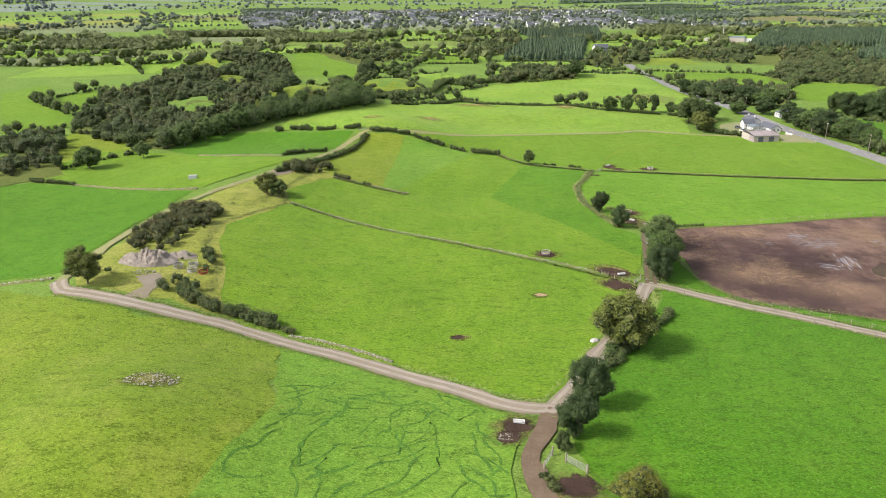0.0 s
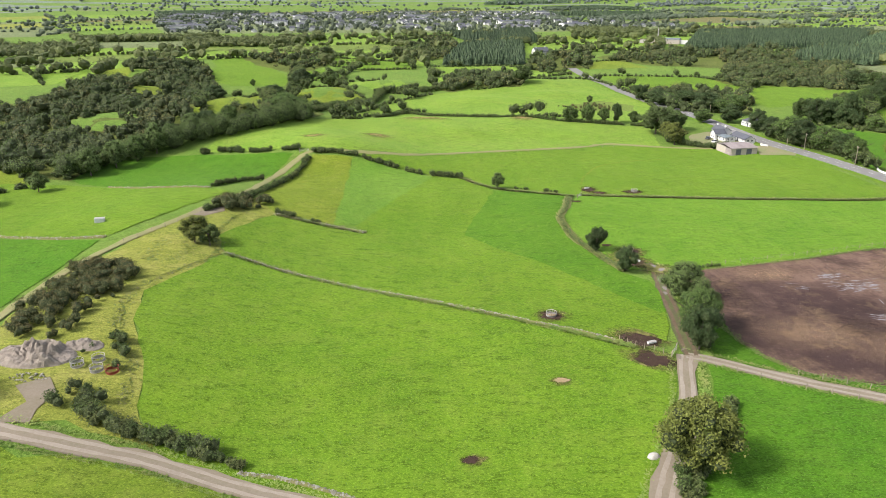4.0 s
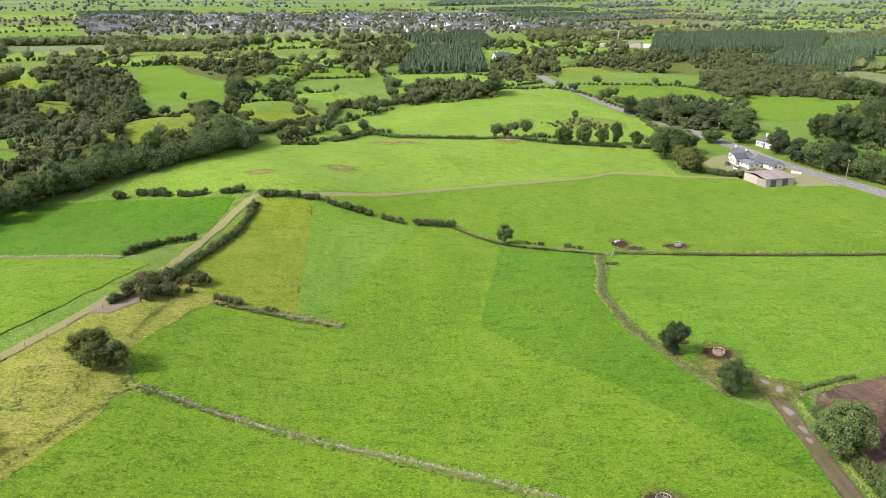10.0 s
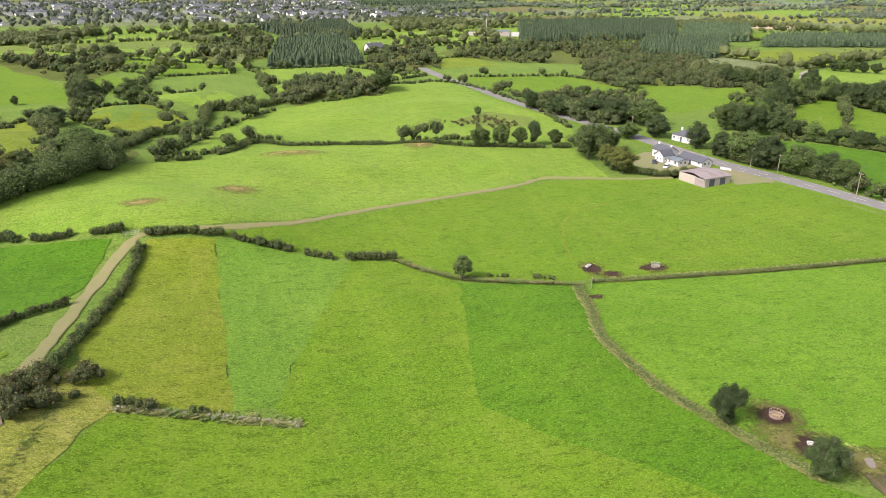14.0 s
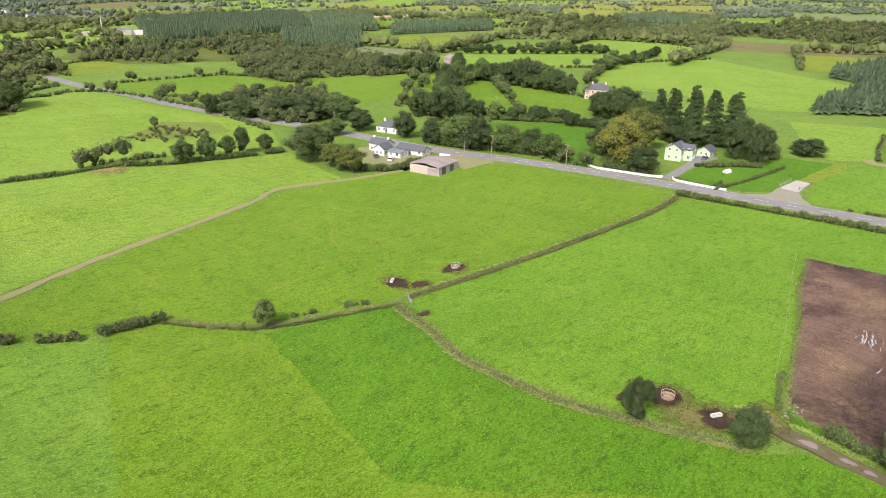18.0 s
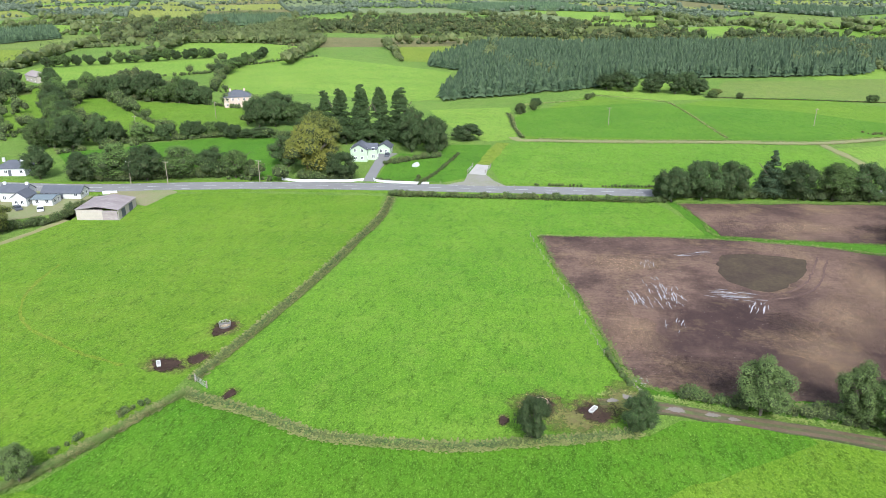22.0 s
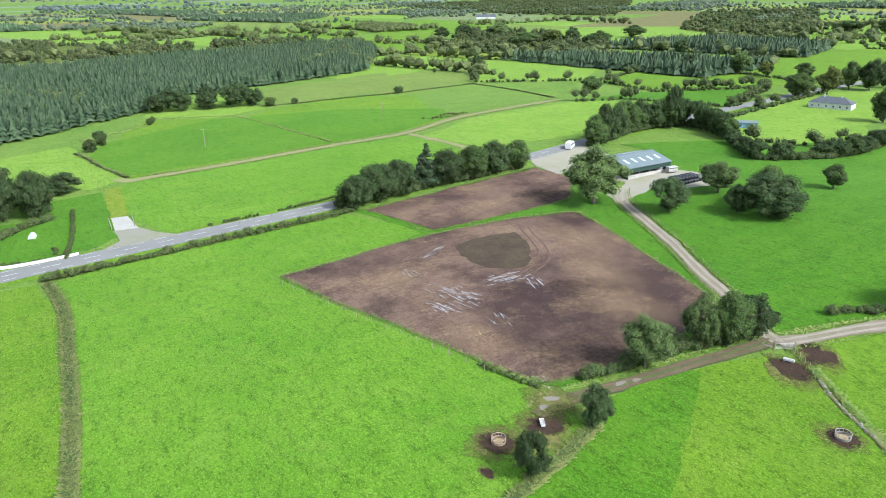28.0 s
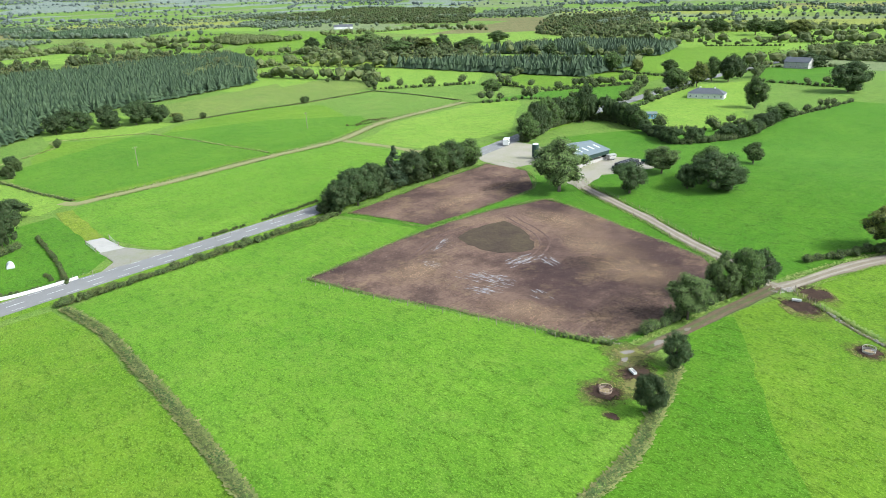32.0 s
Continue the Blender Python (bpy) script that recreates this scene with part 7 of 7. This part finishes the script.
def trough(x, y, turn, label):
    ob = thing("water_trough", x, y, turn, label, "trough", "cattle troughs", scale=0.72)
    bm = prism([(-0.42, 0.45), (-0.48, 0.95), (-0.40, 0.95), (-0.34, 0.55), (0.34, 0.55), (0.40, 0.95), (0.48, 0.95), (0.42, 0.45)], -1.25, 1.25)
    part("basin", bm, WHITE, ob)
    for s_ in (-1, 1):
        part("end", prism([(-0.42, 0.45), (-0.48, 0.95), (0.48, 0.95), (0.42, 0.45)], min(1.25 * s_, 1.17 * s_), max(1.25 * s_, 1.17 * s_)), WHITE, ob)
        for q in (-1, 1):
            part("leg", bbox(q * 0.36 - 0.04, s_ * 1.0 - 0.04, 0, q * 0.36 + 0.04, s_ * 1.0 + 0.04, 0.47), STEEL, ob)
    part("meal", bbox(-0.36, -1.17, 0.555, 0.36, 1.17, 0.80), CONCRETE, ob, "pale feed residue")


for x, y, turn, label in ((51.2, 155.0, 62, "white feed trough standing in dark mud"), (42.7, 108.6, -68, "white feed trough in mud near the gate"), (52.0, 229.6, -55, "white feed trough by the field corner"), (19.0, 40.2, 86, "white feed trough in mud beside the lane")):
    trough(x, y, turn, label)


def gate(x, y, turn, width=4.0, label="galvanised steel field gate, closed"):
    ob = thing("field_gate", x, y, turn, label, "gate", "field gates")
    for s_ in (-1, 1):
        part("post", bbox(s_ * width / 2 - 0.1, -0.1, -0.3, s_ * width / 2 + 0.1, 0.1, 1.45, bevel=0.02), WOOD, ob)
    for z in (0.2, 0.42, 0.64, 0.88, 1.15):
        bm = cylinder(0.025, -width / 2 + 0.12, width / 2 - 0.12, 8, axis="x")
        bmesh.ops.translate(bm, verts=bm.verts[:], vec=(0, 0, z))
        part("rail", bm, STEEL, ob)
    for px in (-width / 2 + 0.14, 0, width / 2 - 0.14):
        part("upright", bbox(px - 0.025, -0.03, 0.18, px + 0.025, 0.03, 1.17), STEEL, ob)


for x, y, turn, label in ((23.2, 30.5, 70, "old timber-posted steel gate standing open"), (27, 29.5, -40, "steel gate leaning by the mud"), (46, 105, 60, "galvanised gate at the lane junction"), (136, 60, 130, "galvanised gate at the barn yard"), (-53.5, 261.5, 10, "steel gate at the top of the lane"), (47.5, 219, 60, "steel gate between two pastures")):
    gate(x, y, turn, 3.6, label)


def fence(pts, spacing, label, wires=3, ht=1.15):
    x, y = pts[0]
    ob = thing("post_and_wire_fence", x, y, 0, label, "fence")
    o = ob.matrix_basis.translation.copy()
    line = smooth_line(pts, 0.5)
    me = bpy.data.meshes.new("post")
    bm = cylinder(0.06, -0.3, ht, 7)
    bm.to_mesh(me)
    bm.free()
    me.materials.append(WOOD)
    tops, last = [], None
    for p in line:
        if last is None or np.hypot(*(p - last)) >= spacing:
            last = p
            z = hz(*p) + 0.1
            child("post", me, ob, "", Matrix.Translation(Vector((p[0], p[1], z)) - o))
            tops.append(Vector((p[0], p[1], z)) - o)
    bm = bmesh.new()
    for k in range(wires):
        zz = ht * (0.4 + 0.6 * k / wires)
        for a, b in zip(tops, tops[1:]):
            d = (b - a).normalized()
            n = Vector((-d.y, d.x, 0)) * 0.008
            v = [bm.verts.new(q) for q in (a + n + Vector((0, 0, zz)), a - n + Vector((0, 0, zz)), b - n + Vector((0, 0, zz)), b + n + Vector((0, 0, zz)),
                                           a + Vector((0, 0, zz + 0.014)), b + Vector((0, 0, zz + 0.014)))]
            for f in ((0, 1, 2, 3), (1, 4, 5, 2), (4, 0, 3, 5)):
                bm.faces.new([v[i] for i in f])
    part("wire", bm, WOOD, ob)


fence([(x - 0.9, y - 2.3) for x, y in BARN_LANE[1:]], 3.5, "wooden post fence along the barn lane")
fence([(x + 0.9, y + 2.3) for x, y in BARN_LANE[2:]], 3.5, "wooden post fence along the barn lane")
fence([(-80, 157), (-71, 172), (-66, 184), (-63, 196)], 4.0, "wire fence beside the earth lane")
fence([(33, 291), (64, 303), (90, 307.5)], 5.0, "wire fence below the hill track", 2)
fence([(173, 209), (176, 150), (186, 90)], 4.5, "roadside post and wire fence")
fence([(44, 105), (39, 108), (36, 111)], 1.6, "short fence at the wall end")
fence([(130, 171.5), (111, 166), (91, 159.5), (67, 152.5)], 4.0, "wire fence along the tilled field")


def power_pole(x, y, turn, ht=8.0):
    ob = thing("power_pole", x, y, turn, "weathered wooden power pole with crossarm", "pole", "power poles")
    part("pole", cylinder(0.14, -0.3, ht, 10, 0.10), WOOD, ob)
    part("crossarm", bbox(-0.9, -0.06, ht - 0.5, 0.9, 0.06, ht - 0.36), WOOD, ob)
    for px in (-0.8, 0, 0.8):
        part("insulator", cylinder(0.05, 0, 0.18, 8), FRAME, ob).matrix_basis = Matrix.Translation((px, 0, ht - 0.36))


gate(194, 198.0, -2, 9.0, "galvanised rails beside the concrete pad")
gate(194, 191.8, -4, 9.0, "galvanised rails beside the concrete pad")
for x, y in ((154.5, 303), (156.5, 291), (163, 262), (141, 366), (285, 150), (300, 60), (330, -110), (222, 345), (262, 330)):
    power_pole(x, y, 85)

# garden walls and small garden things
def garden_wall(pts, label):
    x, y = pts[0]
    ob = thing("garden_wall", x, y, 0, label, "wall")
    line = smooth_line(pts, 1.5)
    o = ob.matrix_basis.translation
    nrm = sides(line)
    for nm, w, z0, z1 in (("wall_body", 0.11, -0.2, 0.7), ("coping", 0.17, 0.7, 0.8)):
        bm = bmesh.new()
        prev = None
        for p, n in zip(line, nrm):
            zb = hz(*p) - o.z + 0.1
            cur = [bm.verts.new((p[0] + n[0] * w * s_ - o.x, p[1] + n[1] * w * s_ - o.y, zb + z)) for s_, z in ((-1, z0), (1, z0), (1, z1), (-1, z1))]
            if prev:
                for k in range(4):
                    bm.faces.new((prev[k], cur[k], cur[(k + 1) % 4], prev[(k + 1) % 4]))
            else:
                bm.faces.new(cur[::-1])
            prev = cur
        bm.faces.new(prev)
        part(nm, bm, WHITE, ob)


garden_wall([(169, 257), (167.3, 252), (168.2, 246), (169.2, 240), (170.8, 233), (173, 230)], "white rendered garden wall by the road")
garden_wall([(174, 227), (172, 225), (171.6, 219), (172, 213), (172.6, 208)], "low white rendered garden wall by the lawn")
garden_wall([(144, 306), (145.6, 302)], "white roadside wall at the farmhouse")
tun = thing("polytunnel", 194.5, 217.6, 80, "small translucent white garden polytunnel", "polytunnel", scale=0.75)
part("cover", prism([(1.3 * math.cos(a), 1.9 * math.sin(a)) for a in np.linspace(0, math.pi, 9)], -1.8, 1.8), SKYLIGHT, tun)
part("base_rail", bbox(-1.35, -1.85, -0.05, 1.35, 1.85, 0.06), WOOD, tun)
cab = thing("feed_store_box", -94.8, 175.5, 15, "pale grey metal box in the pasture", "box")
part("box_body", bbox(-1.3, -0.8, 0, 1.3, 0.8, 1.2, bevel=0.05), SKYLIGHT, cab)
part("box_lid", bbox(-1.35, -0.85, 1.2, 1.35, 0.85, 1.28), STEEL, cab)
slab = thing("limestone_boulder", 33.3, 71.8, 30, "large pale boulder beside the lane", "boulder")
bm = bmesh.new()
bmesh.ops.create_icosphere(bm, subdivisions=2, radius=1.0)
for v in bm.verts:
    v.co = Vector((v.co.x * 1.1, v.co.y * 0.8, max(-0.2, v.co.z * 0.6))) * (1 + 0.18 * noise.noise(v.co * 1.3))
part("rock_body", bm, STONE, slab)

# vehicles at the farmhouse
def car(x, y, turn, paint, label):
    ob = thing("car", x, y, turn, label, "car")
    part("body", prism([(-2.1, 0.35), (-2.1, 0.85), (-1.9, 0.95), (1.0, 0.95), (2.0, 0.8), (2.1, 0.6), (2.1, 0.35)], -0.85, 0.85), paint, ob)
    part("glasshouse", prism([(-1.8, 0.95), (-1.3, 1.45), (0.3, 1.45), (1.0, 0.95)], -0.75, 0.75), GLASS, ob)
    part("roof", bbox(-1.3, -0.74, 1.44, 0.3, 0.74, 1.48), paint, ob)
    for s_ in (-1, 1):
        wheel(ob, -1.3, s_ * 0.8, 0.31, 0.2)
        wheel(ob, 1.35, s_ * 0.8, 0.31, 0.2)
        part("headlight", bbox(2.08, s_ * 0.6 - 0.15, 0.6, 2.12, s_ * 0.6 + 0.15, 0.75), FRAME, ob)


car(125.5, 321, 60, SLATE, "dark grey car parked at the farmhouse")
car(126.5, 314, 40, WHITE, "white car parked at the farmhouse")
car(207, 231.5, 10, SLATE, "dark car parked on the drive")

# ---- the distant town and works ----
def town(poly, count, label, seed):
    rng = np.random.default_rng(seed)
    p = np.array(poly, float)
    wall_v, wall_f, roof_v, roof_f = [], [], [], []
    made = 0
    while made < count:
        x, y = rng.uniform(p[:, 0].min(), p[:, 0].max()), rng.uniform(p[:, 1].min(), p[:, 1].max())
        if not inside(poly, np.array(x), np.array(y)):
            continue
        big = rng.random() < 0.06
        ln, wd, e = (rng.uniform(30, 75), rng.uniform(18, 32), rng.uniform(5, 7)) if big else (rng.uniform(8, 14), rng.uniform(6, 8), rng.uniform(2.8, 5))
        a = rng.choice([0.3, 1.87]) + rng.normal(0, 0.1)
        c, s_ = math.cos(a), math.sin(a)
        z = hz(x, y)
        def at(u, w, zz):
            return (x + u * c - w * s_, y + u * s_ + w * c, z + zz)
        b = len(wall_v)
        wall_v += [at(u, w, zz) for zz in (0, e) for u, w in ((-ln / 2, -wd / 2), (ln / 2, -wd / 2), (ln / 2, wd / 2), (-ln / 2, wd / 2))]
        r = e + (1.5 if big else 2.4)
        wall_v += [at(-ln / 2, 0, r), at(ln / 2, 0, r)]
        wall_f += [(b, b + 1, b + 5, b + 4), (b + 1, b + 2, b + 6, b + 9, b + 5), (b + 2, b + 3, b + 7, b + 6), (b + 3, b, b + 4, b + 8, b + 7)]
        d = len(roof_v)
        roof_v += [at(-ln / 2 - 0.4, -wd / 2 - 0.5, e - 0.3), at(ln / 2 + 0.4, -wd / 2 - 0.5, e - 0.3), at(ln / 2 + 0.4, wd / 2 + 0.5, e - 0.3), at(-ln / 2 - 0.4, wd / 2 + 0.5, e - 0.3), at(-ln / 2 - 0.4, 0, r + 0.2), at(ln / 2 + 0.4, 0, r + 0.2)]
        roof_f += [(d, d + 1, d + 5, d + 4), (d + 2, d + 3, d + 4, d + 5)]
        made += 1
    ob = tagged(new("distant_town"), label, "town", kind="stuff")
    child("house_walls", mesh("house_walls", wall_v, wall_f, [WHITE]), ob)
    child("house_roofs", mesh("house_roofs", roof_v, roof_f, [SLATE]), ob)


town([(-430, 1150), (100, 1180), (260, 1500), (260, 2000), (-700, 1900), (-600, 1500)], 330, "white houses and sheds of a distant town", 1)
town([(60, 1200), (420, 1250), (420, 1500), (140, 1500)], 26, "large pale sheds at the edge of town", 2)
tagged(patch("town_ground", TOWN, G_HAZE_FAR, 0.12, 60, 4, 5, 40), "gardens and lawns between town houses", "ground", kind="structure")
rng_t = np.random.default_rng(9)
tx, ty = rng_t.uniform(-700, 440, 2600), rng_t.uniform(1120, 2000, 2600)
keep = inside(TOWN, tx, ty)
tx, ty, tr = tx[keep], ty[keep], rng_t.uniform(2.0, 5.0, keep.sum())
tc = np.stack([tx, ty, h(tx, ty) + tr * 0.8], 1)
tagged(new("town_trees", foliage_mesh("town_trees", sprays(rng_t, tc, tr, 6 * len(tc), 2.0), rng_t, tc, tr, L_HAZE_FAR, 0.9, 0.9, True)), "garden trees between distant town houses", "trees", kind="stuff")
works = thing("factory_works", 270, 908, -25, "distant pale factory with a tall chimney", "factory", scale=0.6)
part("main_hall", bbox(-30, -12, 0, 30, 12, 9), BLOCK, works)
part("hall_roof", gable_roof(60, 24, 9, 11.5, 0.3, 0.2), GREY_ROOF, works)
part("low_hall", bbox(-50, -10, 0, -30, 10, 6), CONCRETE, works)
part("side_hall", bbox(30, -8, 0, 48, 8, 7), WHITE, works)
bm = cylinder(1.4, 0, 30, 12, 0.9)
bmesh.ops.translate(bm, verts=bm.verts[:], vec=(-18, 16, 0))
part("chimney", bm, CONCRETE, works)


# ---- rock, rubble and stone walls ----
def stone_meshes(n, rng):
    out = []
    for k in range(n):
        bm = bmesh.new()
        bmesh.ops.create_icosphere(bm, subdivisions=1, radius=0.5)
        sx, sy, sz = rng.uniform(0.8, 1.3), rng.uniform(0.6, 1.0), rng.uniform(0.5, 0.8)
        for v in bm.verts:
            v.co = Vector((v.co.x * sx, v.co.y * sy, v.co.z * sz)) * rng.uniform(0.82, 1.15)
        me = bpy.data.meshes.new("stone")
        bm.to_mesh(me)
        bm.free()
        me.materials.append(STONE_R)
        out.append(me)
    return out


STONE_R, snt, sb = material("wall_stone", 0.9)
oi = snt.nodes.new("ShaderNodeObjectInfo")
sc = mixed(snt, oi.outputs["Random"], (0.13, 0.12, 0.085), (0.35, 0.33, 0.28))
sc = mixed(snt, scaled(snt, noise_fac(snt, coords(snt), 6.0), 0.5), sc, (0.20, 0.20, 0.13))
snt.links.new(sc, sb.inputs["Base Color"])
bumped(snt, sb, noise_fac(snt, coords(snt), 14.0), 0.5, 0.03)
STONES = stone_meshes(8, np.random.default_rng(2))


def stone_wall(pts, per_m, ht, label, size=0.38, most=290, seed=0, width=0.5):
    rng = np.random.default_rng(seed)
    x, y = pts[0]
    ob = tagged(thing("dry_stone_wall", x, y, 0, label, "stone wall"))
    o = ob.matrix_basis.translation.copy()
    line = smooth_line(pts, 0.25)
    nrm = sides(line)
    # low mound of packed rubble below the loose stones
    bm = bmesh.new()
    prev = None
    for i in range(0, len(line), 4):
        p, n = line[i], nrm[i]
        zb = hz(*p) - o.z
        w = width * rng.uniform(0.7, 1.1)
        top = ht * rng.uniform(0.35, 0.7)
        cur = [bm.verts.new((p[0] + n[0] * s_ * w - o.x, p[1] + n[1] * s_ * w - o.y, zb + z)) for s_, z in ((-1, -0.1), (-0.6, top * 0.8), (0, top), (0.6, top * 0.75), (1, -0.1))]
        if prev:
            for k in range(4):
                bm.faces.new((prev[k], cur[k], cur[k + 1], prev[k + 1]))
        prev = cur
    part("rubble_core", bm, RUBBLE_CORE, ob)
    n = min(most, int(len(line) * 0.25 * per_m))
    for k in range(n):
        i = rng.integers(0, len(line))
        off = rng.normal(0, width * 0.45)
        p = line[i] + nrm[i] * off
        zz = hz(*p) + max(0.1, ht * (0.75 - abs(off) / width * 0.5) * rng.uniform(0.4, 1.05))
        s_ = size * rng.uniform(0.5, 1.25)
        m = Matrix.Translation(Vector((p[0], p[1], zz)) - o) @ Euler((rng.uniform(-0.5, 0.5), rng.uniform(-0.5, 0.5), rng.uniform(0, 6))).to_matrix().to_4x4() @ Matrix.Diagonal((s_, s_, s_, 1))
        child("stone", STONES[rng.integers(0, 8)], ob, "", m)
    return ob


stone_wall([(-53, 153), (-46, 150), (-38, 146), (-28, 142), (-18, 137.5)], 7.5, 0.55, "low tumbled stone wall across the pasture", seed=1)
stone_wall([(-18, 137.5), (-9, 134), (2, 129)], 10, 0.55, "low tumbled stone wall across the pasture", seed=2)
stone_wall([(3.4, 128), (8, 125.5), (16, 121.2), (23, 117.5), (30, 114.2), (36, 110)], 8, 0.6, "low tumbled stone wall reaching the gate", seed=3)
stone_wall([(-26, 67.8), (-20, 67), (-15.7, 65.6), (-10, 63.2), (-4.2, 60)], 11, 0.6, "ruined stone wall beside the gravel lane", 0.42, seed=4)
stone_wall([(-48, 188), (-41, 187), (-35, 186), (-28, 184.2), (-21, 182)], 8, 0.6, "row of cleared field stones among weeds", 0.42, 240, 5, 0.9)
stone_wall([(-115, 224.5), (-97, 218), (-75, 212)], 5, 0.8, "grey dry stone wall between west pastures", 0.5, 220, 6)
stone_wall([(-141, 178), (-133, 176), (-102, 165), (-87, 162)], 5, 0.8, "grey dry stone wall between west pastures", 0.5, 260, 7)
stone_wall([(-128, 86), (-108, 84), (-86, 84)], 4, 0.7, "mossy stone wall at the lane corner", 0.5, 160, 8)


def rock_outcrop(cx, cy, rx, ry, ht, seed, label):
    rng = np.random.default_rng(seed)
    ob = thing("rock_outcrop", cx, cy, 0, label, "rock")
    o = ob.matrix_basis.translation
    n = 34
    v, f = [], []
    for j in range(n + 1):
        for i in range(n + 1):
            u, w = 2 * i / n - 1, 2 * j / n - 1
            d = min(1.3, math.hypot(u, w))
            x, y = cx + u * rx, cy + w * ry
            k = noise.fractal(Vector((x * 0.25, y * 0.25, seed)), 0.7, 2.1, 6)
            z = ht * max(0, 1 - d**2) * (0.35 + 1.3 * abs(k)) - 0.3 * (d > 0.9)
            v.append((x - o.x, y - o.y, hz(x, y) - o.z + z + 0.4 * k * (d < 0.92)))
    for j in range(n):
        for i in range(n):
            a = j * (n + 1) + i
            f.append((a, a + 1, a + n + 2, a + n + 1))
    child("rock_face", mesh("rock_face", v, f, [mottled("grey_rock", (0.27, 0.225, 0.18), (0.19, 0.16, 0.12), (0.36, 0.32, 0.28), 0.4, 2.0, 0.95, 0.9, 0.2, 0.6)]), ob)


rock_outcrop(-68, 93.5, 7.6, 4.6, 2.6, 1, "bare grey quarried rock bank by the lane")
rock_outcrop(-61.5, 98, 3.6, 2.4, 1.3, 2, "bare brown rock bank in the scrub")


def rubble(cx, cy, rx, ry, count, label, seed, size=0.5):
    rng = np.random.default_rng(seed)
    ob = thing("rubble_heap", cx, cy, 0, label, "rubble")
    o = ob.matrix_basis.translation.copy()
    for k in range(count):
        a, r = rng.uniform(0, 6.28), math.sqrt(rng.random())
        x, y = cx + rx * r * math.cos(a), cy + ry * r * math.sin(a)
        s_ = size * rng.uniform(0.4, 1.3)
        m = Matrix.Translation(Vector((x, y, hz(x, y) + 0.1 + 0.15 * s_)) - o) @ Euler((0, 0, rng.uniform(0, 6))).to_matrix().to_4x4() @ Matrix.Diagonal((s_, s_, s_, 1))
        child("stone", STONES[rng.integers(0, 8)], ob, "", m)


blob("rubble_ground", -40.2, 41.3, 5.2, 3.6, THIN_MUD, 0.16, "bare ground under a rubble heap", 0, 91)
rubble(-40.2, 41.3, 4.6, 3.0, 150, "scattered heap of field stones in grass", 1, 0.38)
rubble(17.5, 36.3, 1.6, 1.0, 50, "small heap of stones by the lane", 2, 0.3)
rubble(-65, 86.5, 3.5, 1.4, 60, "loose stones below the rock bank", 3, 0.4)
rubble(61, 147.5, 2.5, 1.4, 40, "loose pale stones at the field corner", 4, 0.35)
rubble(42, 103, 3.4, 1.8, 60, "loose stones in the gateway mud", 5, 0.16)
rubble(27, 25, 2.2, 1.8, 40, "pale stones in the muddy hollow", 6, 0.16)
